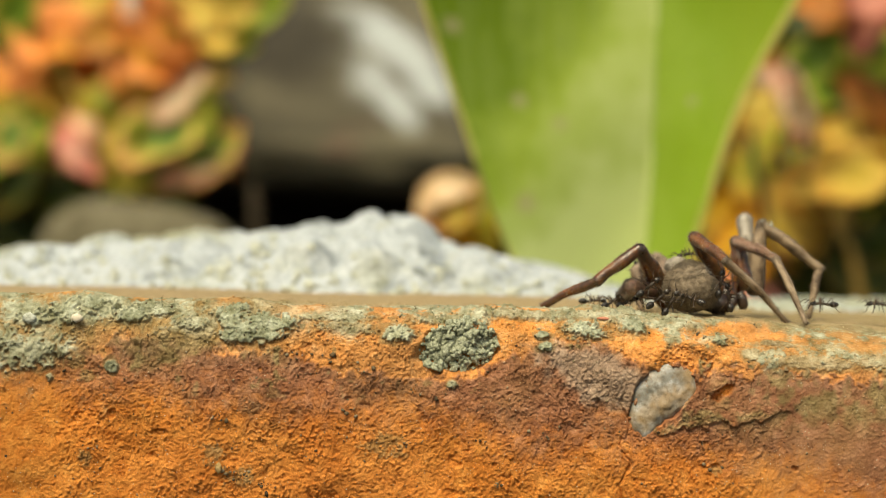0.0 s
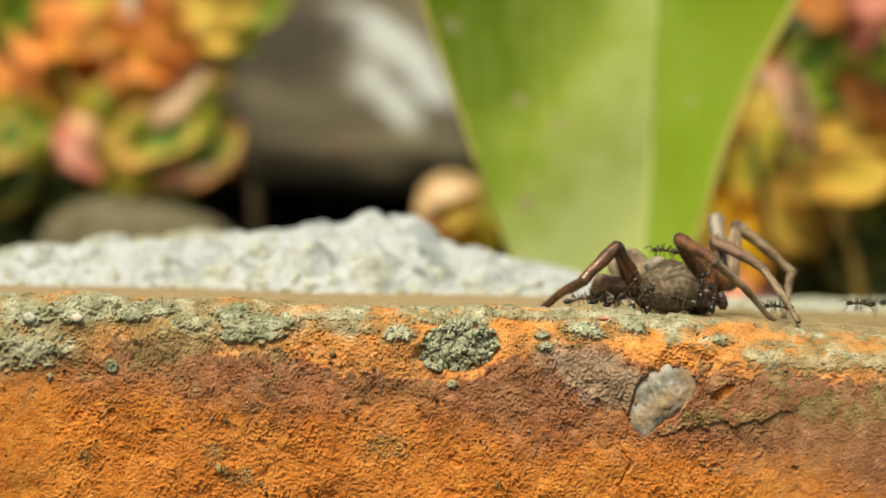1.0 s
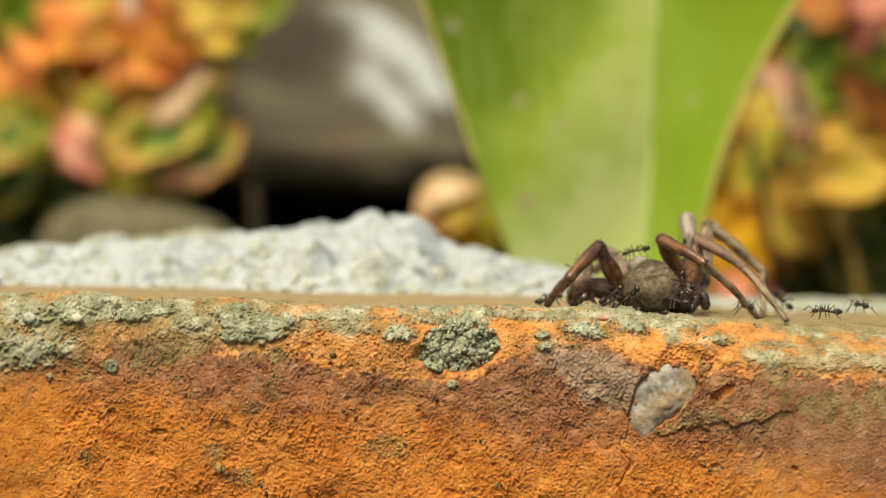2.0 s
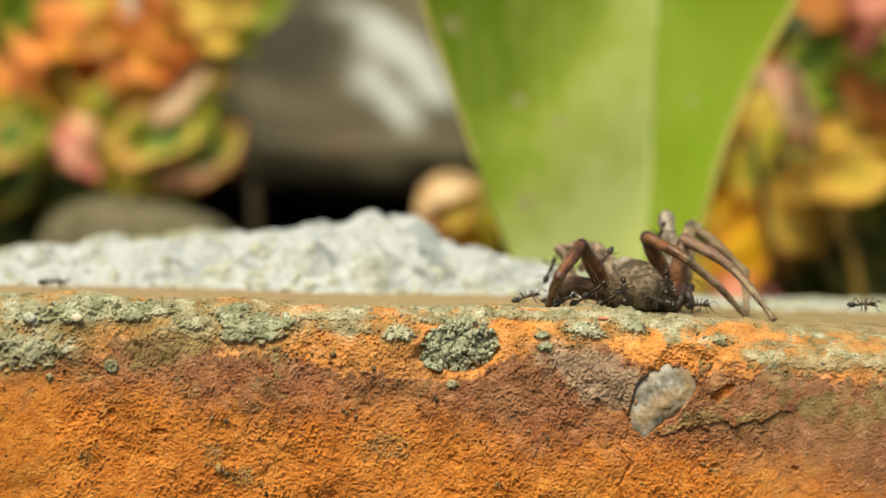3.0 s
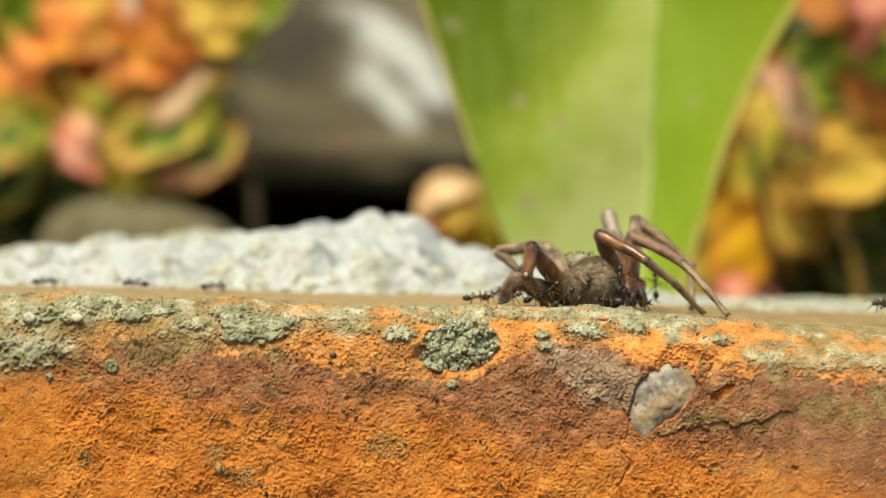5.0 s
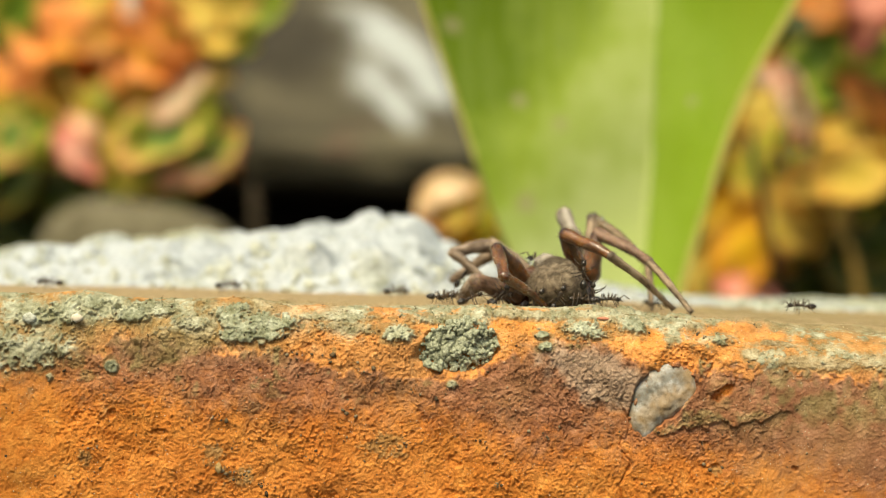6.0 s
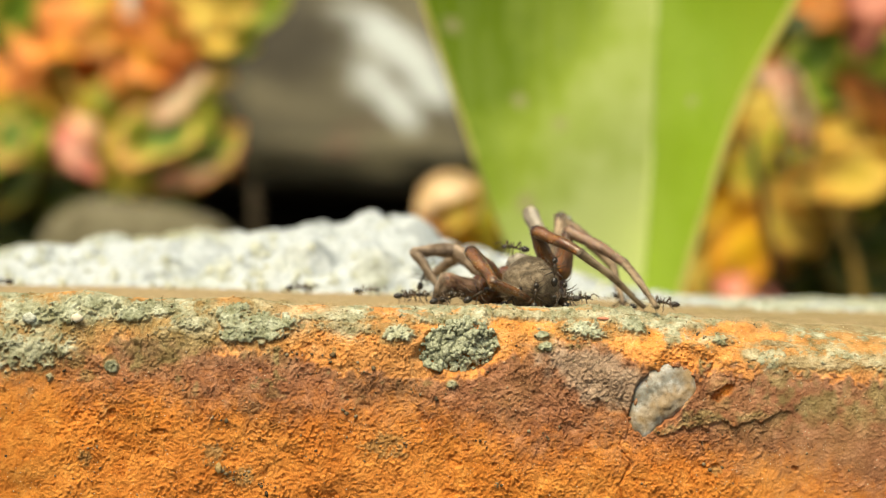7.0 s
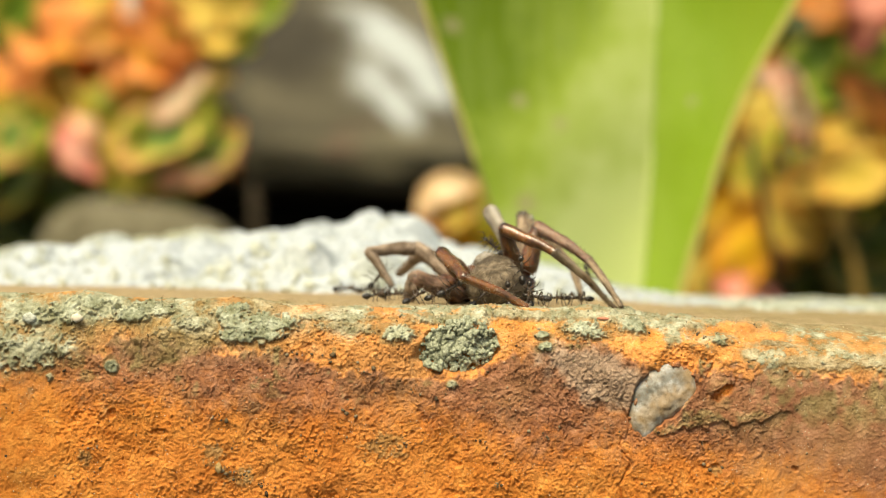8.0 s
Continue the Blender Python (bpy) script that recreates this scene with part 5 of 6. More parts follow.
R2 = (
    ((11.5, 9.0, 1.2), (11.2, 9.0, 1.1), (9.5, 9.0, 1.5), (8.9, 9.0, 1.5), (9.4, 9.0, 2.1), (9.0, 9.0, 1.8), (8.3, 9.0, 1.6), (7.0, 9.0, 2.1), (7.0, 9.0, 2.5), (6.7, 9.0, 2.5), (6.3, 9.0, 3.0), (6.5, 9.0, 3.3)),
    ((10.2, 9.0, 9.1), (10.0, 9.0, 9.1), (9.9, 9.0, 9.6), (10.3, 9.0, 9.5), (9.7, 9.0, 10.1), (8.8, 9.0, 9.8), (8.7, 9.0, 9.7), (8.6, 9.0, 10.0), (7.9, 9.0, 10.5), (8.0, 9.0, 10.5), (8.6, 9.0, 10.8), (8.2, 9.0, 11.1)),
    ((15.4, -3.4, 6.0), (17.2, -1.8, 4.3), (16.9, -1.7, 4.5), (17.8, -1.4, 4.3), (18.0, -0.3, 4.3), (17.9, 0.3, 4.2), (17.0, -0.7, 4.5), (17.1, -0.7, 5.0), (18.0, 1.4, 4.9), (18.1, 1.6, 4.6), (17.3, -0.1, 5.1), (17.6, 1.0, 4.9)),
    ((19.4, -11.0, -5.5), (21.7, -11.6, -5.2), (22.9, -10.7, -4.9), (23.5, -11.0, -4.8), (24.1, -9.7, -4.7), (23.8, -9.1, -5.0), (23.9, -9.2, -4.8), (23.9, -9.5, -4.1), (23.2, -9.1, -3.4), (22.7, -9.6, -3.2), (22.4, -10.8, -3.0), (22.5, -9.7, -3.3)),
)
R3 = (
    ((15.1, 14.0, 0.0), (13.7, 14.0, 1.1), (12.4, 14.0, 1.5), (10.3, 14.0, 1.5), (10.6, 14.0, 2.0), (10.2, 14.0, 1.7), (9.5, 14.0, 1.6), (8.1, 14.0, 2.0), (7.4, 14.0, 2.4), (6.9, 14.0, 2.4), (6.6, 14.0, 3.0), (6.2, 14.0, 3.2)),
    ((16.1, 14.0, 12.7), (16.0, 19.3, 12.5), (14.3, 19.8, 12.7), (13.3, 19.7, 12.5), (12.7, 21.0, 12.5), (12.0, 19.4, 13.1), (11.3, 19.4, 13.0), (9.0, 20.0, 13.2), (7.5, 20.5, 13.5), (7.1, 20.5, 13.4), (6.5, 21.0, 13.6), (5.8, 21.6, 13.4)),
    ((27.8, 14.0, 4.2), (27.3, 19.3, 3.5), (25.6, 19.8, 3.6), (24.4, 19.7, 3.3), (24.2, 21.0, 3.6), (23.6, 19.4, 4.4), (22.5, 19.4, 3.9), (20.5, 20.0, 4.3), (18.6, 20.5, 4.2), (17.9, 20.5, 3.8), (17.1, 21.0, 3.8), (16.3, 21.6, 3.4)),
    ((25.2, 10.9, -5.1), (25.0, 14.6, -5.2), (24.6, 15.0, -5.3), (23.5, 13.6, -4.8), (23.8, 14.5, -4.2), (23.5, 14.2, -4.3), (22.0, 13.7, -4.5), (20.0, 13.6, -3.5), (19.8, 14.3, -3.8), (19.3, 13.8, -3.8), (19.0, 14.3, -3.7), (17.4, 13.7, -2.9)),
)
R4 = (
    ((15.2, 18.0, 0.6), (13.6, 18.0, 1.5), (12.2, 18.0, 1.7), (9.9, 18.0, 1.6), (10.3, 18.0, 2.2), (10.0, 18.0, 1.8), (9.2, 18.0, 1.7), (7.7, 18.0, 2.1), (7.0, 18.0, 2.6), (6.4, 18.0, 2.6), (6.0, 18.0, 3.1), (5.6, 18.0, 3.4)),
    ((14.6, 23.2, 13.1), (12.9, 24.9, 13.2), (11.1, 25.2, 13.1), (9.1, 24.2, 13.6), (8.0, 25.9, 13.0), (8.3, 25.7, 12.9), (7.0, 25.2, 13.0), (3.7, 24.2, 13.5), (1.8, 24.4, 13.4), (1.4, 24.2, 13.6), (0.5, 24.2, 13.9), (-0.3, 24.6, 13.6)),
)
L1 = (
    ((-5.5, 2.0, 0.9), (-6.3, 2.0, 0.3), (-5.8, 2.0, -0.2), (-6.3, 2.0, 1.0), (-6.3, 2.0, 0.3), (-6.6, 2.0, 0.5), (-6.2, 2.0, -0.2), (-6.2, 2.0, 0.9), (-6.1, 2.0, 0.8), (-5.7, 2.0, 0.2), (-5.2, 2.0, 0.6), (-5.5, 2.0, 0.6)),
    ((-10.3, -4.1, 7.0), (-10.6, -3.3, 7.5), (-10.5, -1.9, 7.6), (-10.8, -3.6, 7.8), (-11.4, -1.5, 8.1), (-11.9, -3.3, 7.0), (-11.6, -2.5, 6.8), (-11.7, -3.7, 6.7), (-11.0, -4.6, 6.2), (-11.3, -3.9, 5.9), (-10.8, -4.3, 5.7), (-10.4, -5.1, 5.5)),
    ((-18.0, -4.1, 1.0), (-17.0, -7.1, 1.2), (-16.5, -6.9, 1.6), (-15.6, -9.6, 1.8), (-15.0, -8.6, 2.4), (-14.3, -11.2, 1.8), (-13.8, -10.5, 1.5), (-10.9, -12.1, 1.7), (-8.6, -12.5, 1.0), (-7.1, -10.9, 0.5), (-6.6, -11.8, 1.0), (-6.2, -12.8, 1.3)),
    ((-27.6, 2.0, -4.0), (-23.4, 2.1, -3.9), (-20.6, 3.5, -3.6), (-17.1, 1.4, -3.7), (-14.6, 2.1, -3.7), (-12.2, -0.5, -3.8), (-10.6, 0.0, -4.0), (-4.0, -3.4, -3.7), (0.5, -5.6, -3.6), (1.7, -3.4, -3.7), (3.8, -6.9, -3.5), (5.1, -12.8, -3.6)),
)
L2 = (
    ((-5.0, 5.0, -0.8), (-5.9, 5.0, -0.8), (-6.0, 5.0, -0.8), (-6.0, 5.0, -1.3), (-6.0, 5.0, -1.3), (-6.8, 5.0, -1.4), (-6.5, 5.0, -2.2), (-7.1, 5.0, -2.0), (-8.1, 5.0, -2.2), (-8.1, 5.0, -2.2), (-7.7, 5.0, -2.2), (-6.9, 5.0, -2.1)),
    ((-11.5, -1.9, -0.0), (-13.1, -1.0, 0.8), (-14.1, 0.1, 0.2), (-12.6, -1.4, 1.0), (-14.5, 1.2, 0.7), (-13.5, -1.6, 0.5), (-14.5, 0.6, 0.5), (-15.0, 0.3, 0.5), (-15.9, -0.1, -0.3), (-15.8, -0.1, 0.4), (-15.8, 0.6, 0.0), (-15.4, 1.6, 0.6)),
    ((-13.1, 1.8, -2.9), (-14.0, 2.7, -2.4), (-15.0, 4.0, -2.7), (-14.0, 1.9, -2.4), (-16.0, 4.9, -2.4), (-15.4, 1.9, -2.6), (-15.8, 4.1, -2.9), (-17.6, 2.8, -3.0), (-18.1, 2.5, -3.9), (-17.5, 2.0, -3.8), (-17.4, 3.1, -4.0), (-16.6, 3.1, -4.0)),
)
L3 = (
    ((-2.6, 12.0, 2.3), (-3.0, 12.0, 2.3), (-3.6, 12.0, 2.3), (-2.6, 12.0, 2.3), (-2.8, 12.0, 2.3), (-2.6, 12.0, 2.0), (-2.9, 12.0, 2.3), (-5.2, 12.0, 2.3), (-5.7, 12.0, 1.2), (-6.8, 12.0, 1.2), (-7.1, 12.0, 1.0), (-7.4, 12.0, 0.8)),
    ((-3.5, 22.4, 5.3), (-4.6, 22.0, 6.2), (-6.3, 21.7, 6.3), (-6.1, 20.9, 7.4), (-5.2, 21.2, 7.4), (-6.2, 21.4, 6.0), (-6.4, 21.4, 6.4), (-10.8, 19.6, 7.6), (-13.8, 17.1, 6.4), (-14.4, 18.0, 6.2), (-15.1, 16.8, 6.4), (-15.5, 16.5, 6.4)),
    ((-8.7, 13.1, 2.9), (-9.4, 12.4, 4.0), (-11.1, 12.0, 4.9), (-12.7, 12.2, 7.3), (-15.2, 17.0, 6.1), (-15.1, 15.2, 4.7), (-16.3, 16.9, 5.9), (-18.9, 12.4, 5.8), (-21.4, 9.4, 5.2), (-22.0, 10.2, 5.6), (-23.3, 9.6, 5.6), (-24.6, 10.5, 5.4)),
    ((-7.6, 13.1, -4.7), (-8.4, 12.4, -3.6), (-10.6, 12.0, -2.8), (-10.5, 12.2, -0.0), (-9.3, 17.0, 1.2), (-9.3, 15.2, -0.4), (-10.7, 16.9, 0.7), (-12.9, 12.4, 1.1), (-16.3, 9.4, -0.5), (-17.6, 10.2, -0.6), (-19.6, 9.6, -1.1), (-20.2, 10.5, -0.9)),
)
L4 = (
    ((-1.6, 16.0, 2.5), (-2.0, 16.0, 2.5), (-2.7, 16.0, 2.5), (-1.7, 16.0, 2.5), (-1.9, 16.0, 2.5), (-1.8, 16.0, 2.2), (-2.1, 16.0, 2.5), (-4.3, 16.0, 2.4), (-5.1, 16.0, 1.4), (-6.1, 16.0, 1.4), (-6.3, 16.0, 1.2), (-6.7, 16.0, 0.9)),
    ((-2.1, 25.4, 4.8), (-3.2, 25.1, 5.6), (-4.9, 24.9, 5.7), (-4.6, 24.3, 6.6), (-3.8, 24.6, 6.6), (-4.8, 24.8, 5.1), (-5.0, 24.7, 5.6), (-9.5, 23.2, 6.3), (-12.6, 20.9, 5.3), (-13.1, 21.6, 5.0), (-14.0, 20.3, 5.2), (-14.4, 20.0, 5.2)),
    ((-4.2, 35.7, 1.4), (-5.4, 35.3, 2.0), (-7.3, 35.2, 2.5), (-7.5, 34.4, 3.2), (-7.4, 34.6, 3.6), (-8.7, 34.7, 2.3), (-9.4, 34.4, 2.7), (-17.6, 27.6, 0.2), (-22.0, 20.9, -0.5), (-19.2, 29.6, 0.4), (-19.8, 28.9, 1.5), (-19.0, 29.1, 1.1)),
)



def spider():
    root = new("spider")
    tagged(root, "dead brown spider with bent hairy legs, dragged by ants", "spider")
    # abdomen, its striped back and its fuzz
    bm = bmesh.new()
    bmesh.ops.create_icosphere(bm, subdivisions=5, radius=1.0)
    rs = random.Random(4)
    for v in bm.verts:
        q = v.co.copy()
        f = 1 + 0.035 * noise.noise(q * 2.1) + 0.01 * noise.noise(q * 6)
        groove = 0.03 * math.exp(-((q.z - 0.62 - 0.12 * q.x) / 0.05) ** 2) + 0.025 * math.exp(-((q.z - 0.38 - 0.25 * q.x) / 0.05) ** 2)
        v.co = Vector((q.x * 0.0053 * (1 - 0.10 * q.z), q.y * 0.0062, q.z * (0.0055 if q.z > 0 else 0.0045))) * (f - groove)
    abdomen = part("abdomen", bm, ABDOMEN, root, "grey-brown furry abdomen")
    bm = bmesh.new()
    for _ in range(7000):
        q = Vector((rs.gauss(0, 1), rs.gauss(0, 1), rs.gauss(0, 1))).normalized()
        if q.z < -0.75 or (q.z > 0.45 and rs.random() < 0.8):
            continue
        c = Vector((q.x * 0.0053 * (1 - 0.10 * q.z), q.y * 0.0062, q.z * (0.0055 if q.z > 0 else 0.0045))) * 0.985
        d = (q + Vector((rs.uniform(-0.5, 0.5), -0.2, rs.uniform(-1.3, 0.1)))).normalized()
        l = rs.uniform(0.0004, 0.0013)
        w = d.orthogonal().normalized() * 0.000020
        w2 = d.cross(w).normalized() * 0.000020
        v = [bm.verts.new(p) for p in (c + w, c - w * 0.5 + w2, c - w * 0.5 - w2, c + d * l)]
        for f in ((0, 1, 3), (1, 2, 3), (2, 0, 3)):
            bm.faces.new([v[k] for k in f])
    for _ in range(26):
        q = Vector((rs.uniform(-0.8, 0.8), -1, rs.uniform(-0.5, 0.9))).normalized()
        a = rs.uniform(-0.9, 0.9)
        step = Vector((math.cos(a), 0, math.sin(a))) * rs.uniform(0.12, 0.3)
        line = []
        for i in range(5):
            d = (q + step * i).normalized()
            line.append(Vector((d.x * 0.0053 * (1 - 0.10 * d.z), d.y * 0.0062, d.z * (0.0055 if d.z > 0 else 0.0045))) * (1.02 + 0.03 * math.sin(i)))
        tube(bm, line, [0.00003] * 5, 4)
    tagged(part("fuzz", bm, FUZZ, abdomen), kind="stuff")
    # the front body behind it, dark mouthparts below
    tucked = []
    bm = bmesh.new()
    ball(bm, (0.0030, 0.0095, 0.0002), (0.0062, 0.0060, 0.0040), 0.03, rs, 3)
    tucked.append(part("carapace", bm, LEG_BROWN, root, "glossy brown carapace"))
    for path, r, mat in ((((0.0015, 0.0080, -0.0022), (0.0040, 0.0055, -0.0018), (0.0052, 0.0045, 0.0002), (0.0056, 0.0042, 0.0022)), 0.0014, LEG_BROWN),
                         (((0.0030, 0.0090, -0.0024), (0.0062, 0.0070, -0.0030), (0.0080, 0.0068, -0.0012), (0.0088, 0.0075, 0.0012)), 0.0015, LEG_BROWN),
                         (((0.0040, 0.0105, -0.0024), (0.0080, 0.0100, -0.0030), (0.0100, 0.0110, -0.0014), (0.0108, 0.0125, 0.0005)), 0.0015, LEG_BROWN),
                         (((-0.0010, 0.0080, -0.0024), (-0.0038, 0.0055, -0.0022), (-0.0052, 0.0040, -0.0006), (-0.0056, 0.0030, 0.0004)), 0.0014, LEG_BROWN),
                         (((0.0044, 0.0030, -0.0036), (0.0060, 0.0034, -0.0030), (0.0072, 0.0042, -0.0020)), 0.0011, DARK_CHITIN)):
        bm = bmesh.new()
        tube(bm, path, [r * k for k in (1.1, 1.5, 1.5, 1.2)][: len(path)], 12)
        tucked.append(part("coxa", bm, mat, root))
    for x, z, tilt in ((0.0082, -0.0031, 24), (0.0106, -0.0026, -18)):
        bm = bmesh.new()
        tube(bm, [(0, 0, 0.0022), (0.0002, 0, 0.0010), (0, 0, -0.0004), (-0.0003, 0, -0.0012)], [0.0007, 0.0009, 0.0010, 0.0006], 12)
        o = part("palp", bm, DARK_CHITIN, root, "dark blunt palp")
        o.matrix_basis = pose(x, 0.0030, z, 0, tilt, 0)
        tucked.append(o)
    bm = bmesh.new()
    ball(bm, (-0.0016, 0.0050, 0.0040), (0.0026, 0.0022, 0.0020), 0.10, rs, 3)
    tuft = part("downy_patch", bm, LEG_PALE, root, "pale grey downy patch")
    bm = bmesh.new()
    bristles(bm, rs, [(-0.0038, 0.0050, 0.0040), (-0.0016, 0.0050, 0.0040), (0.0006, 0.0050, 0.0040)], [0.0008, 0.0020, 0.0008], 420, 0.0009)
    tagged(part("down", bm, FUZZ, tuft), kind="stuff")
    made = []
    for k, (name, joints, radii, mats) in enumerate(LEG_PLAN):
        for i in range(len(joints) - 1):
            a, b = joints[i], joints[i + 1]
            length = (Vector(b[0]) - Vector(a[0])).length / 1000
            kind = ("femur", "tibia", "metatarsus")[i]
            ob = limb(kind, length, radii[i] / 1000, radii[i + 1] / 1000, mats[i], root, 50 + 7 * k + i, "", 0.12 if i == 0 else 0.05)
            made.append((ob, a, b))
            if name == "far_right":
                bm = bmesh.new()
                ball(bm, (length + 0.0002, 0, 0.0001), (0.0019, 0.0017, 0.0017), 0.03, rs, 3)
                part("patella", bm, LEG_PALE, ob, "rounded downy grey knee")
                bm = bmesh.new()
                bristles(bm, rs, [(length - 0.0012, 0, 0), (length + 0.0004, 0, 0.0001), (length + 0.0018, 0, 0.0001)], [0.0014, 0.0016, 0.0006], 500, 0.0007)
                tagged(part("down", bm, FUZZ, ob), kind="stuff")
            if name == "third_right" and kind == "tibia":
                bm = bmesh.new()
                for _ in range(26):
                    ball(bm, (rs.gauss(0.0012, 0.0010), rs.gauss(-0.0008, 0.0003), rs.gauss(0.0008, 0.0004)), [rs.uniform(0.00008, 0.00028)] * 3, 0.2, rs, 1)
                tagged(part("crumbs", bm, LICHEN_PALE, ob, "pale crumbs caught on the knee"), kind="stuff")
    return root, made, tucked


# leg by leg: name, joints, radii at the joints (mm), materials
LEG_PLAN = [
    ("near_right", R1, (1.60, 1.25, 0.84, 0.42), (LEG_BROWN, LEG_BROWN, LEG_GREY)),
    ("second_right", R2, (2.0, 1.25, 0.82, 0.42), (LEG_BROWN, LEG_FLESH, LEG_GREY)),
    ("third_right", R3, (1.9, 1.25, 0.84, 0.44), (LEG_GREY, LEG_GREY, LEG_GREY)),
    ("far_right", R4, (1.5, 1.65), (LEG_PALE,)),
    ("near_left", L1, (1.7, 1.25, 0.98, 0.6), (LEG_BROWN, LEG_BROWN, LEG_BROWN)),
    ("second_left", L2, (1.9, 1.6, 0.95), (LEG_FLESH, LEG_TAN)),
    ("third_left", L3, (1.7, 1.45, 1.0, 0.55), (LEG_TAN, LEG_TAN, LEG_TAN)),
    ("far_left", L4, (1.5, 1.3, 0.8), (LEG_TAN, LEG_TAN)),
]
SPIDER, JOINTED, TUCKED = spider()


# ---------------------------------------------------------------- the ants
def ant_template():
    """A small black ant along x, its head forward."""
    root = new("ant")
    root.scale = (1.05, 1.05, 1.05)
    rs = random.Random(9)

    def lump(name, at, size, mat, pinch=0.0, rounds=3):
        bm = bmesh.new()
        bmesh.ops.create_icosphere(bm, subdivisions=rounds, radius=1.0)
        for v in bm.verts:
            q = v.co.copy()
            k = 1 - pinch * q.x + 0.03 * noise.noise(q * 3)
            v.co = Vector((q.x * size[0], q.y * size[1] * k, q.z * size[2] * k)) + Vector(at)
        return part(name, bm, mat, root)

    lump("head", (0.00195, 0, 0.00022), (0.00058, 0.00048, 0.00040), ANT_BLACK, 0.22)
    bm = bmesh.new()
    tube(bm, [(0.0014, 0, 0.0001), (0.0011, 0, 0.0002), (0.0007, 0, 0.00032), (0.0002, 0, 0.00022), (-0.0003, 0, 0.00022), (-0.0006, 0, 0.00005), (-0.00075, 0, -0.00008)],
         [0.00014, 0.00027, 0.00032, 0.00024, 0.00025, 0.00018, 0.00008], 12)
    part("thorax", bm, ANT_BROWN, root)
    bm = bmesh.new()
    ball(bm, (-0.00095, 0, 0.00008), (0.00020, 0.00014, 0.00030), 0.0, rs, 2)
    part("petiole", bm, ANT_BROWN, root)
    lump("gaster", (-0.00195, 0, 0.00010), (0.00086, 0.00060, 0.00056), ANT_BLACK, -0.12)
    for s in (1, -1):
        bm = bmesh.new()
        tube(bm, [(0.0023, s * 0.00018, 0.0004), (0.0027, s * 0.0007, 0.0008), (0.0029, s * 0.0010, 0.0010), (0.0034, s * 0.0012, 0.0007), (0.0039, s * 0.0013, 0.0003)],
             [0.00006, 0.00006, 0.00005, 0.00005, 0.00006], 6)
        part("antenna", bm, ANT_BROWN, root)
        bm = bmesh.new()
        tube(bm, [(0.0024, s * 0.0002, 0.0000), (0.0027, s * 0.00025, -0.0001), (0.0029, s * 0.00005, -0.00015)], [0.00011, 0.00008, 0.00003], 6)
        part("mandible", bm, ANT_BROWN, root)
    legs = []
    for s in (1, -1):
        for x, ahead, reach in ((0.0009, 0.0011, 0.0017), (0.0004, 0.0002, 0.0020), (-0.0001, -0.0014, 0.0021)):
            bm = bmesh.new()
            knee = (ahead * 0.55, s * reach * 0.5, 0.00115)
            tube(bm, [(0, 0, 0), (ahead * 0.15, s * reach * 0.15, 0.0002), knee, (ahead * 0.7, s * reach * 0.7, -0.0003), (ahead * 1.0, s * reach * 1.0, -0.00115), (ahead * 1.3, s * reach * 1.12, -0.0013)],
                 [0.00010, 0.00013, 0.00009, 0.000085, 0.00006, 0.00004], 6)
            o = part("leg", bm, ANT_BROWN, root)
            o.matrix_basis = pose(x, s * 0.00025, 0.0001)
    return root


# how each ant goes: rows of seconds, place (mm), heading and pitch (degrees)
ANT_A = ((0, 29.0, 26.0, 1.2, 10, 0), (0.3, 28.1, 26.0, 1.2, 5, 0), (0.6, 27.1, 26.0, 1.2, 0, 5), (0.9, 26.5, 26.0, 1.3, 0, 10), (1.2, 25.3, 26.0, 1.5, 0, 5), (1.5, 24.2, 26.0, 1.3, 0, 0), (1.7, 22.5, 26.0, 1.3, 0, 5), (2.8, 17.6, 26.0, 1.9, 10, 20), (3, 16.2, 26.0, 1.6, 5, 15), (3.3, 14.8, 26.0, 1.6, 0, 10), (3.6, 14.1, 26.0, 2.0, 0, 10), (3.9, 12.1, 26.0, 1.6, 0, 5), (4.2, 10.2, 26.0, 1.4, 0, 5), (4.7, 8.1, 26.0, 1.4, 0, 5), (5.8, 1.7, 26.0, 1.4, 0, 0), (6, -0.1, 26.0, 1.4, 0, 0), (6.3, -2.0, 26.0, 1.4, 0, 5), (6.8, -5.5, 26.0, 1.4, 0, 5), (7.2, -7.4, 26.0, 1.4, 0, 0), (7.5, -9.9, 26.0, 1.4, 0, 5), (8, -12.4, 26.0, 1.4, 0, 8))
ANT_B = ((0, 38.6, 30.0, 1.9, 20, 10), (1, 33.3, 30.0, 1.6, 15, 5), (1.7, 28.9, 30.0, 1.4, 10, 0), (2.8, 22.8, 30.0, 1.3, 10, 5), (3.5, 19.3, 30.0, 1.4, 10, 10), (3.9, 15.8, 30.0, 1.8, 5, 10), (4.7, 12.3, 30.0, 2.2, 0, 25), (5.8, 3.6, 30.0, 1.4, 0, 10), (6.3, -0.4, 30.0, 1.4, 0, 10), (6.8, -3.3, 30.0, 1.4, 0, 5), (7.2, -6.3, 30.0, 1.4, 0, 0), (7.8, -8.0, 30.0, 1.4, 0, 5), (8, -9.4, 30.0, 1.4, 0, 5))
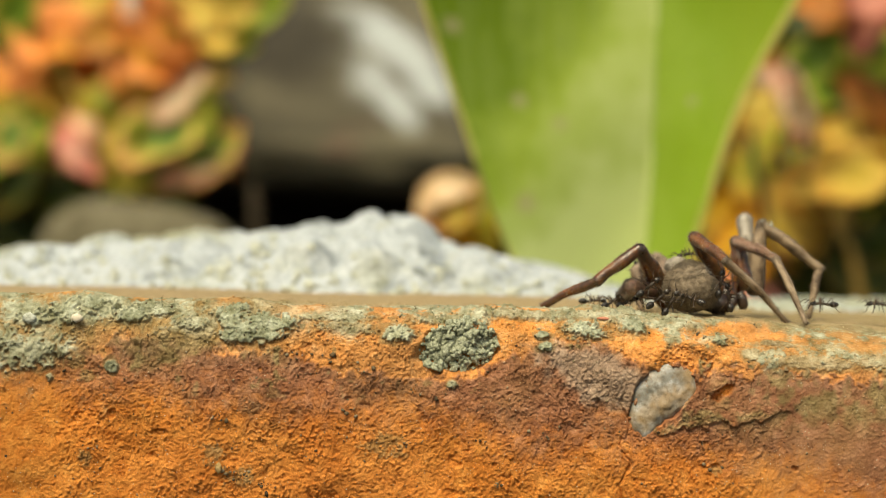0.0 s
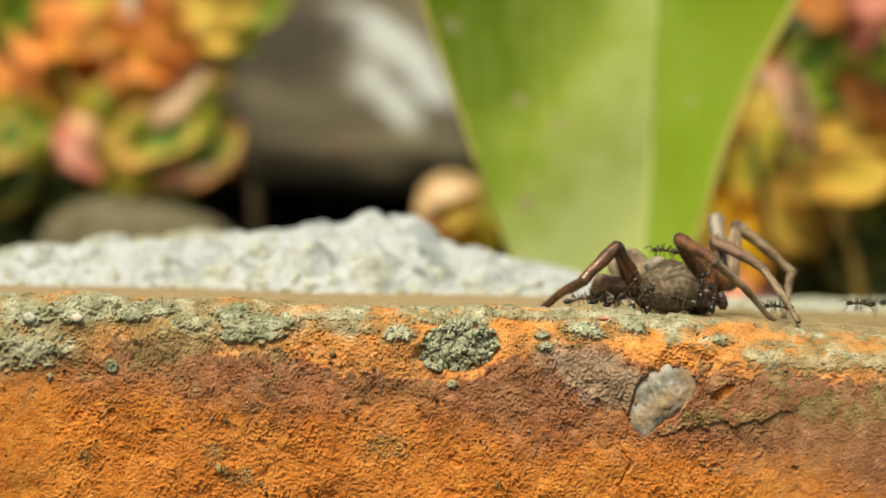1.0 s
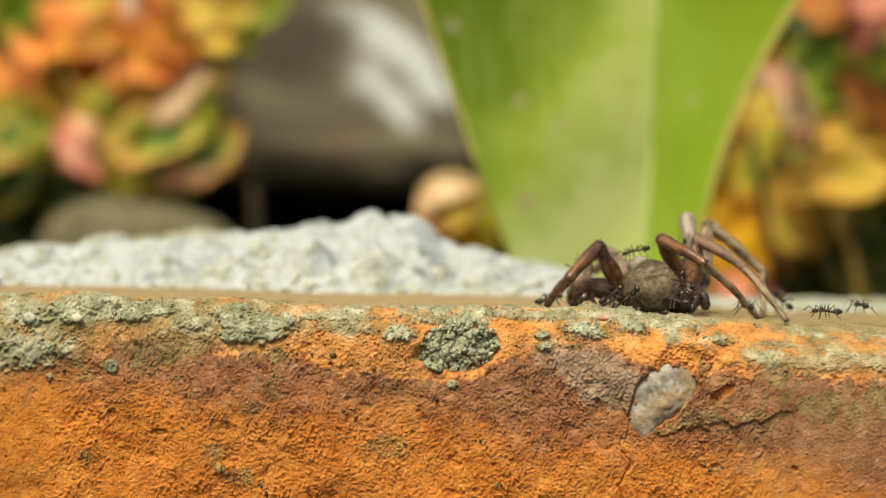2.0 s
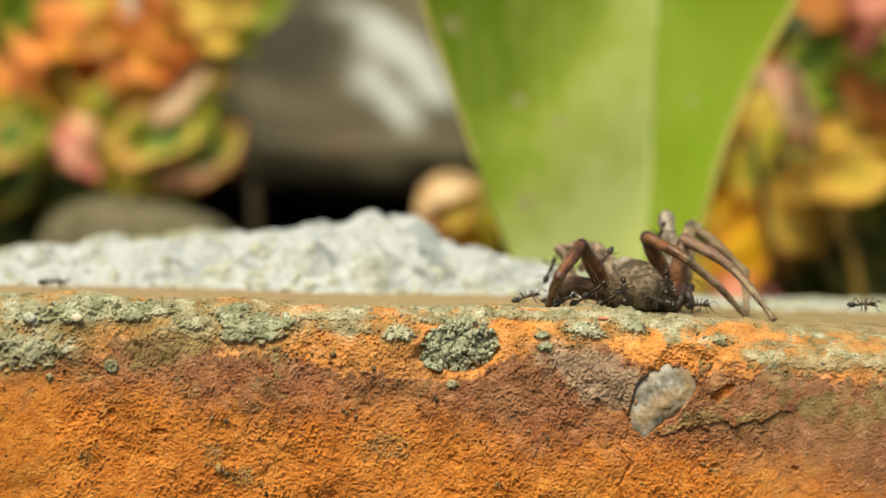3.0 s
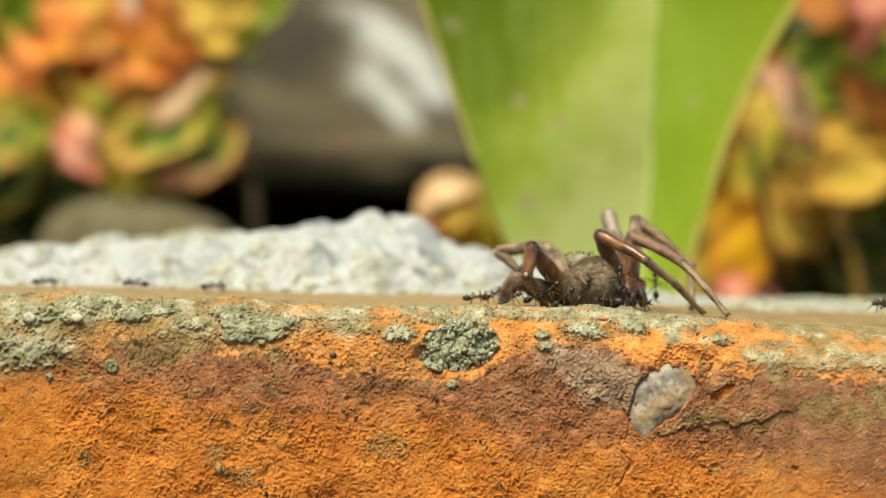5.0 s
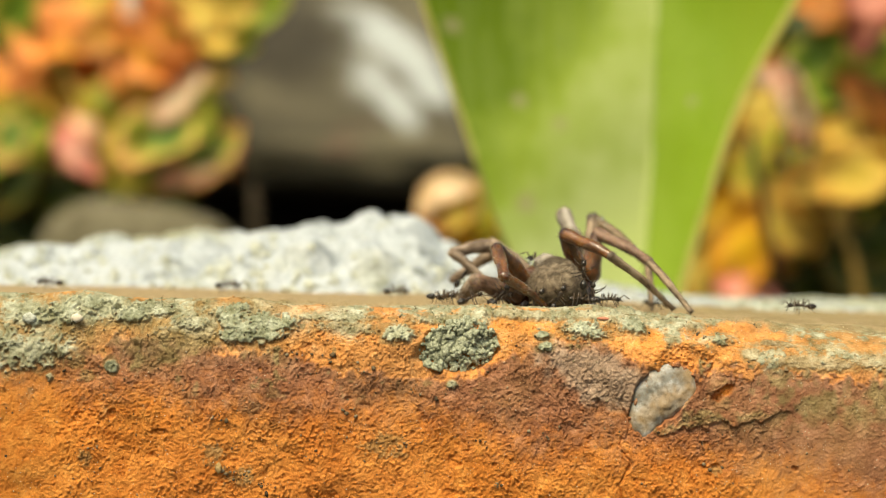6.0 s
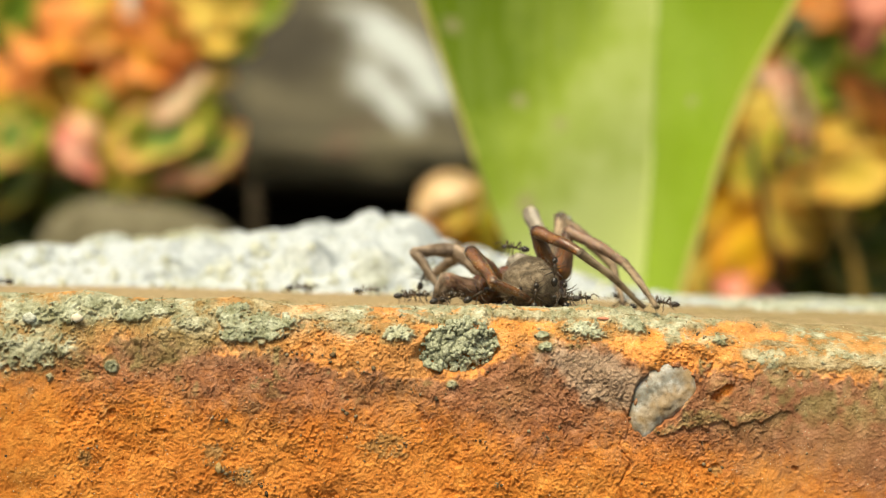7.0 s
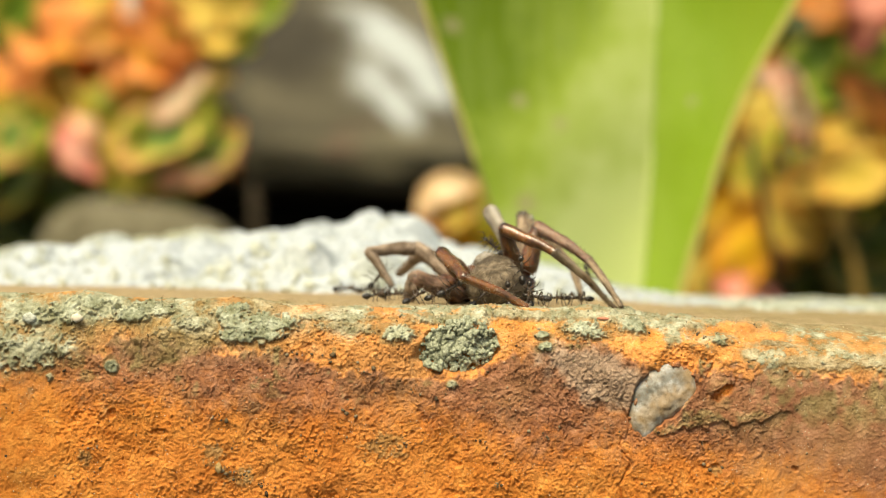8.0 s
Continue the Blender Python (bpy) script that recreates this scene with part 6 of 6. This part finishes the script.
ANT_C = ((0, 38.3, 37.0, 6.6, 0, 95), (0.6, 35.8, 37.0, 6.6, 0, 95), (0.9, 34.2, 37.0, 7.2, 0, 100), (1.2, 33.0, 37.0, 7.4, 0, 100), (1.5, 31.0, 37.0, 6.8, 0, 95), (1.7, 28.8, 37.0, 6.1, 0, 90), (2.8, 22.4, 37.0, 7.7, 0, 70), (3, 21.2, 37.0, 7.0, 0, 70), (3.6, 19.0, 37.0, 6.2, 0, 70), (4.5, 16.0, 37.0, 5.4, 0, 60), (4.7, 15.5, 37.0, 5.5, 0, 60), (5.8, 7.0, 37.0, 5.4, 0, 55), (6.3, -0.2, 37.0, 5.7, 0, 70), (6.8, -3.0, 37.0, 5.1, 0, 75), (7.2, -5.7, 37.0, 5.0, 0, 70), (7.5, -10.0, 37.0, 4.7, 0, 60), (8, -13.1, 37.0, 4.6, 0, 55))
ANT_D = ((0, 47.8, 28.0, 10.6, 180, -10), (0.3, 46.5, 28.0, 10.8, 180, -5), (0.6, 44.0, 28.0, 10.6, 180, 0), (0.9, 43.1, 28.0, 11.0, 180, 0), (1.2, 42.2, 28.0, 11.3, 180, 5), (1.5, 40.3, 28.0, 10.9, 180, -10), (1.7, 39.1, 28.0, 11.0, 180, -15), (2.8, 32.3, 28.0, 10.8, 180, -35), (3, 31.4, 28.0, 9.3, 180, -60), (3.6, 30.4, 28.0, 8.4, 180, -40), (4.2, 30.8, 28.0, 9.1, 180, -10), (4.7, 29.8, 28.0, 9.7, 180, 0), (5.8, 20.1, 28.0, 8.4, 180, 10), (6, 18.9, 28.0, 8.6, 180, 15), (6.3, 17.2, 28.0, 8.9, 180, 10), (6.8, 13.5, 28.0, 9.9, 180, 0), (7, 13.8, 28.0, 11.0, 180, 5), (7.2, 13.4, 28.0, 10.9, 180, 0), (7.5, 11.3, 28.0, 10.8, 180, 25), (8, 9.6, 28.0, 11.2, 180, 40))
ANT_E = ((0, 42.3, 15.5, 1.7, 0, 60), (0.3, 43.6, 15.5, 1.8, 0, 60), (1, 38.4, 15.5, 2.3, 0, 80), (1.7, 37.2, 15.5, 2.1, 0, 95), (2.8, 33.6, 15.5, 2.5, 0, 95), (3, 33.6, 15.5, 3.6, 0, 95), (3.3, 31.5, 15.5, 4.1, 0, 70), (3.6, 29.8, 15.5, 4.7, 0, 65), (3.9, 29.4, 15.5, 4.0, 0, 95), (4.2, 28.1, 15.5, 4.2, 0, 95), (4.5, 27.5, 15.5, 3.9, 0, 80), (4.7, 27.0, 15.5, 3.9, 0, 70), (5.8, 22.8, 15.5, 2.3, 0, 60), (6.3, 19.8, 15.5, 2.0, 0, 70), (6.8, 18.4, 15.5, 2.6, 0, 80), (7.2, 15.7, 15.5, 2.0, 0, 90), (7.8, 12.4, 15.5, 2.4, 0, 95), (8, 12.3, 15.5, 2.4, 0, 95))
ANT_F = ((0, 45.9, 14.5, 2.4, 150, 15), (1, 44.4, 14.5, 2.1, 150, 10), (1.7, 43.5, 14.5, 2.0, 150, 5), (2.8, 40.5, 14.5, 2.0, 160, 10), (3.5, 37.4, 14.5, 1.9, 160, 10), (4, 35.6, 14.5, 1.9, 160, 5), (4.7, 31.9, 14.5, 1.7, 165, 0), (5.8, 26.9, 14.5, 1.8, 170, 0), (6.5, 23.9, 14.5, 1.9, 170, 0), (7, 22.7, 14.5, 2.0, 170, 0), (7.5, 20.3, 14.5, 2.0, 165, 0), (8, 17.4, 14.5, 2.0, 165, 5))
ANT_G = ((0, 71.9, 21.0, 1.8, 185, 0), (0.3, 71.9, 21.0, 1.7, 180, 0), (0.6, 68.4, 21.0, 1.4, 180, 0), (0.9, 62.8, 21.0, 1.3, 180, 0), (1.2, 64.8, 21.0, 0.9, 150, 0), (1.7, 60.7, 21.0, 0.9, 120, 0), (2.1, 56.8, 21.0, 1.0, 90, 0), (2.8, 51.1, 21.0, 1.0, 60, 0), (3, 48.2, 21.0, 1.0, 30, 0), (3.6, 44.0, 21.0, 1.0, 10, 0), (4.2, 40.3, 21.0, 1.2, 0, 0), (4.7, 38.1, 21.0, 1.2, 0, 0), (5.8, 32.4, 21.0, 1.5, 0, 0), (6, 31.2, 21.0, 1.7, 0, 0), (6.3, 28.7, 21.0, 1.8, 0, 0), (6.8, 26.0, 21.0, 1.9, 0, 0), (7.5, 24.1, 21.0, 1.9, 0, 0), (8, 21.1, 21.0, 1.7, 0, 0))
ANT_H = ((0, 82.9, 22.0, 2.0, 180, 0), (0.6, 82.0, 22.0, 2.2, 180, 0), (0.9, 80.1, 22.0, 2.1, 180, 0), (1.2, 76.0, 20.0, 1.5, 185, 0), (1.4, 71.6, 13.5, 0.3, 215, -8), (1.5, 70.2, 13.0, 0.2, 225, -10), (1.7, 70.6, 13.5, 0.3, 215, -8), (2.1, 71.5, 17.0, 0.9, 150, 0), (2.4, 73.5, 22.0, 1.6, 80, 0), (2.8, 75.3, 22.0, 1.8, 10, 0), (3, 79.5, 22.0, 1.9, 0, 0), (3.3, 82.0, 22.0, 1.9, 30, 0), (3.6, 82.6, 22.0, 1.7, 80, 0), (4, 80.7, 22.0, 1.8, 120, 0), (4.5, 81.4, 22.0, 1.9, 140, 0), (5.8, 88.4, 22.0, 2.1, 80, 0), (8, 91.7, 22.0, 2.2, 0, 0))
ANT_I = ((0, 98.6, 24.0, 1.8, 180, 0), (0.9, 92.0, 24.0, 1.8, 180, 0), (1.2, 86.0, 24.0, 1.8, 180, 5), (1.4, 78.5, 24.0, 1.9, 185, 10), (1.5, 77.8, 24.0, 2.0, 170, 10), (1.7, 76.6, 24.0, 1.6, 150, 0), (2.1, 82.0, 25.0, 1.7, 80, 0), (2.6, 92.0, 26.0, 1.8, 20, 0), (3.2, 97.5, 26.0, 1.8, 80, 0), (4, 96.6, 24.0, 1.8, 160, 0), (4.6, 92.3, 24.0, 1.7, 180, 0), (5.2, 83.7, 24.0, 1.7, 180, 0), (5.8, 75.1, 24.0, 1.4, 180, 0), (6, 68.4, 24.0, 1.3, 180, 0), (6.5, 63.9, 24.0, 0.8, 180, 0), (6.8, 52.5, 24.0, 1.2, 180, 0), (7, 42.4, 24.0, 1.2, 180, 5), (7.2, 35.3, 24.0, 1.6, 180, 5), (7.5, 29.5, 24.0, 1.3, 180, 0), (7.8, 26.7, 24.0, 1.5, 180, 0), (8, 26.2, 24.0, 1.7, 190, 0))
ANT_J = ((0, 93.6, 41.0, 2.1, 180, 0), (0.9, 89.6, 41.0, 2.0, 180, 0), (1.2, 78.3, 41.0, 1.9, 180, 0), (1.5, 73.5, 41.0, 1.6, 180, 5), (1.7, 73.9, 41.0, 1.7, 190, 10), (2.2, 62.3, 41.0, 2.0, 200, 50), (2.8, 51.1, 41.0, 5.8, 180, 80), (3, 49.9, 41.0, 6.1, 180, 80), (3.6, 47.0, 41.0, 6.6, 180, 85), (4.5, 43.0, 41.0, 6.1, 180, 95), (4.7, 42.8, 41.0, 5.7, 180, 95), (5.3, 43.2, 41.0, 2.7, 180, 60), (5.8, 43.7, 41.0, 0.7, 180, 10), (6.3, 42.1, 41.0, 0.7, 180, 5), (6.8, 39.0, 41.0, 0.9, 180, 10), (7, 36.8, 41.0, 1.0, 180, 30), (7.5, 33.4, 41.0, 2.7, 180, 60), (8, 29.6, 41.0, 5.7, 180, 70))
ANT_K = ((0, 58.6, 40.0, 7.6, 0, 90), (1, 53.1, 40.0, 8.6, 0, 90), (1.7, 49.7, 40.0, 10.2, 0, 90), (2.8, 44.8, 40.0, 14.1, 0, 80), (3, 43.5, 40.0, 14.6, 0, 70), (3.3, 42.2, 40.0, 14.7, 0, 75), (3.6, 42.3, 40.0, 14.5, 0, 60), (4, 40.8, 40.0, 12.2, 0, 70), (4.7, 38.1, 40.0, 10.5, 0, 90), (5.8, 29.1, 40.0, 9.7, 0, 90), (7, 20.4, 40.0, 9.5, 0, 90), (8, 13.4, 40.0, 9.7, 0, 90))
ANT_L = ((0, 51.6, 16.5, 5.5, 0, 80), (0.9, 48.5, 16.5, 4.9, 0, 85), (1.7, 45.4, 16.5, 5.2, 0, 90), (2.8, 42.2, 16.5, 5.2, 0, 90), (3.5, 39.2, 16.5, 5.7, 0, 90), (4, 36.5, 16.5, 5.6, 0, 90), (4.5, 35.0, 16.5, 5.7, 0, 90), (5.8, 27.6, 16.5, 6.3, 0, 90), (6.5, 23.0, 16.5, 7.1, 0, 90), (7, 20.8, 16.5, 7.0, 0, 90), (8, 14.7, 16.5, 7.2, 0, 95))
ANT_M = ((0, 35.3, 22.0, 1.3, 30, 15), (1, 32.9, 22.0, 1.4, 25, 20), (1.7, 32.1, 22.0, 1.2, 30, 20), (2.8, 28.5, 22.0, 1.4, 25, 20), (3, 26.7, 22.0, 1.6, 20, 20), (3.6, 23.5, 22.0, 1.9, 20, 20), (3.9, 22.1, 22.0, 1.6, 30, 25), (4.7, 19.3, 22.0, 2.1, 20, 20), (5.8, 12.8, 22.0, 1.4, 20, 20), (6.3, 8.4, 22.0, 1.4, 20, 10), (6.8, 3.5, 22.0, 1.4, 20, 10), (7.2, 1.6, 22.0, 1.4, 20, 15), (7.5, 1.9, 22.0, 1.5, 15, 15), (8, -0.6, 22.0, 1.9, 10, 20))
ANT_N = ((0, 38.3, 16.8, 4.5, 0, 40), (0.6, 36.6, 16.8, 3.7, 0, 40), (1, 34.6, 16.8, 4.2, 0, 50), (1.7, 32.3, 16.8, 2.9, 0, 40), (2.8, 29.1, 16.8, 3.7, 0, 35), (3.3, 27.3, 16.8, 3.9, 0, 35), (3.6, 26.2, 16.8, 3.9, 0, 40), (3.9, 24.5, 16.8, 3.3, 0, 40), (4.7, 21.7, 16.8, 3.6, 0, 35), (5.8, 12.4, 16.8, 2.4, 0, 50), (6.3, 9.0, 16.8, 2.1, 0, 50), (6.8, 7.4, 16.8, 2.4, 0, 30), (7.2, 5.6, 16.8, 2.2, 0, 30), (7.5, 4.2, 16.8, 3.0, 0, 35), (8, 1.6, 16.8, 3.3, 0, 30))
ANT_S = ((0, 32.2, 20.0, 1.4, 30, 20), (1, 29.5, 20.0, 1.6, 30, 25), (1.7, 27.4, 20.0, 1.4, 25, 20), (2.8, 24.2, 20.0, 1.4, 30, 20), (3.5, 20.5, 20.0, 1.4, 25, 20), (4.5, 15.7, 20.0, 1.4, 30, 25), (5.8, 7.2, 20.0, 1.4, 25, 20), (6.5, 1.9, 20.0, 1.4, 30, 15), (7, 0.3, 20.0, 1.4, 25, 20), (7.5, -3.2, 20.0, 1.4, 25, 20), (8, -5.0, 20.0, 1.4, 30, 25))
ANT_T = ((0, 40.1, 16.0, 2.4, 0, 40), (1, 36.4, 16.0, 2.2, 0, 50), (1.7, 34.5, 16.0, 1.9, 0, 45), (2.8, 31.7, 16.0, 2.2, 0, 30), (3.5, 29.1, 16.0, 2.3, 0, 40), (4.5, 24.9, 16.0, 2.4, 0, 45), (5.8, 18.1, 16.0, 1.9, 0, 35), (6.5, 14.4, 16.0, 2.0, 0, 50), (7, 12.9, 16.0, 1.9, 0, 45), (7.5, 9.4, 16.0, 1.8, 0, 40), (8, 7.1, 16.0, 1.8, 0, 45))
ANT_U = ((0, 53.3, 17.0, 3.0, 0, 100), (1, 50.0, 17.0, 2.7, 0, 95), (1.7, 47.7, 17.0, 2.7, 0, 90), (2.8, 43.4, 17.0, 3.2, 0, 100), (3.5, 40.9, 17.0, 3.0, 0, 95), (4.5, 36.3, 17.0, 2.7, 0, 100), (5.8, 29.4, 17.0, 2.6, 0, 95), (6.5, 25.2, 17.0, 2.6, 0, 90), (7, 22.9, 17.0, 2.5, 0, 95), (7.5, 19.3, 17.0, 2.5, 0, 100), (8, 16.4, 17.0, 2.6, 0, 95))
ANT_O = ((0, 53.9, 52.0, 2.6, 180, 0), (2, 44.5, 52.0, 2.4, 180, 0), (3.3, 32.7, 52.0, 2.3, 180, 0), (3.6, 24.5, 52.0, 2.2, 180, 0), (3.9, 6.2, 52.0, 2.2, 180, 0), (4.2, -20.0, 52.0, 1.5, 180, 0), (4.4, -35.6, 52.0, 1.5, 180, 0), (4.7, -53.3, 52.0, 1.6, 180, 0), (5.2, -68.6, 52.0, 1.7, 180, 0), (6.5, -87.4, 52.0, 1.5, 180, 0), (8, -100.4, 52.0, 1.5, 180, 0))
ANT_P = ((0, -102.2, 54.0, 1.2, 0, 0), (2, -95.1, 54.0, 1.3, 0, 0), (2.8, -85.6, 54.0, 1.5, 0, 0), (3.5, -73.7, 54.0, 1.4, 0, 0), (4.5, -67.8, 54.0, 1.6, 0, 0), (5.2, -35.8, 54.0, 1.4, 0, 0), (5.8, -9.3, 54.0, 1.4, 0, 0), (6.3, -10.3, 54.0, 1.4, 0, 5), (6.8, -13.5, 54.0, 1.4, 0, 5), (7.2, -16.8, 54.0, 1.4, 0, 0), (7.5, -15.9, 54.0, 1.4, 0, 0), (8, -15.1, 54.0, 1.4, 0, 0))
ANT_R = ((0, -102.8, 56.0, 1.3, 0, 0), (4.7, -98.1, 56.0, 1.4, 0, 0), (5.2, -69.4, 56.0, 1.6, 0, 0), (5.8, -51.5, 56.0, 1.7, 0, 0), (6, -45.1, 56.0, 1.7, 0, 0), (7, -30.1, 56.0, 1.5, 0, 0), (8, -20.3, 56.0, 1.5, 0, 0))
ANT_PLAN = [
    (ANT_A, 0, "small glossy black ant pulling the dead spider backwards"),
    (ANT_B, 0, "small glossy black ant pulling the dead spider backwards"),
    (ANT_C, 150, "small glossy black ant clinging to the dead spider"),
    (ANT_D, 0, "small glossy black ant climbing over the spider's back"),
    (ANT_E, 90, "small glossy black ant clinging to the dead spider"),
    (ANT_F, 0, "small glossy black ant walking on the brick"),
    (ANT_G, 0, "small glossy black ant walking on the brick"),
    (ANT_H, 0, "small glossy black ant walking on the brick"),
    (ANT_I, 0, "small glossy black ant walking on the brick"),
    (ANT_J, -90, "small glossy black ant clinging to the dead spider"),
    (ANT_K, 60, "small glossy black ant clinging to the dead spider"),
    (ANT_L, 90, "small glossy black ant clinging to the dead spider"),
    (ANT_M, 0, "small glossy black ant walking on the brick"),
    (ANT_N, 90, "small glossy black ant clinging to the dead spider"),
    (ANT_S, 0, "small glossy black ant walking on the brick"),
    (ANT_T, 90, "small glossy black ant clinging to the dead spider"),
    (ANT_U, 90, "small glossy black ant clinging to the dead spider"),
    (ANT_O, 0, "small black ant hurrying along the foot of the mortar"),
    (ANT_P, 0, "small black ant hurrying along the foot of the mortar"),
    (ANT_R, 0, "small black ant hurrying along the foot of the mortar"),
]


def ants():
    first = ant_template()
    made = []
    for k, (rows, clings, label) in enumerate(ANT_PLAN):
        ob = first if k == 0 else copy_thing(first, Matrix())
        tagged(ob, label, "ant", "ants dragging the spider")
        made.append((ob, rows, clings))
    return made


ANTS = ants()


# ---------------------------------------------------------------- what moves
def motions():
    body = [Vector(b) / 1000 for b in BODY]
    walk(SPIDER, [(t, Matrix.Translation(b)) for t, b in zip(TIMES, body)])
    for ob, a, b in JOINTED:
        rows = []
        for t, p, q in zip(TIMES, a, b):
            p, q = Vector(p) / 1000, Vector(q) / 1000
            rows.append((t, Matrix.Translation(p) @ (q - p).to_track_quat("X", "Z").to_matrix().to_4x4()))
        walk(ob, rows)
    # hips and palps roll in under the abdomen as the body tips over
    for ob in TUCKED:
        rest = ob.matrix_basis.copy()
        walk(ob, [(t, Matrix.Translation((dx, 0, 0)) @ rest) for t, dx in ((0.0, 0.0), (4.7, 0.0), (5.3, -0.0018), (6.0, -0.0042), (8.0, -0.0042))])
    for k, (ob, rows, clings) in enumerate(ANTS):
        path = []
        for t, x, y, z, yaw, pitch in rows:
            m = Matrix.Translation((x / 1000, y / 1000, z / 1000)) @ Matrix.Rotation(radians(yaw), 4, "Z") @ Matrix.Rotation(radians(-pitch), 4, "Y")
            if clings:
                m = m @ Matrix.Rotation(radians(clings), 4, "X")
            path.append((t, m))
        walk(ob, path)
        n = 0
        for leg in [o for o in ob.children if o.name.startswith("leg")]:
            rest = leg.matrix_basis.copy()
            phase = (n % 2) * math.pi + k * 1.3 + (n // 3) * math.pi
            n += 1
            steps = []
            for i in range(41):
                t = i * 0.2
                a = phase + 2 * math.pi * 1.9 * t
                steps.append((t, rest @ pose(0, 0, 0, 8 * math.cos(a) * (1 if rest.translation.y > 0 else -1), 0, 20 * math.sin(a))))
            walk(leg, steps)


motions()
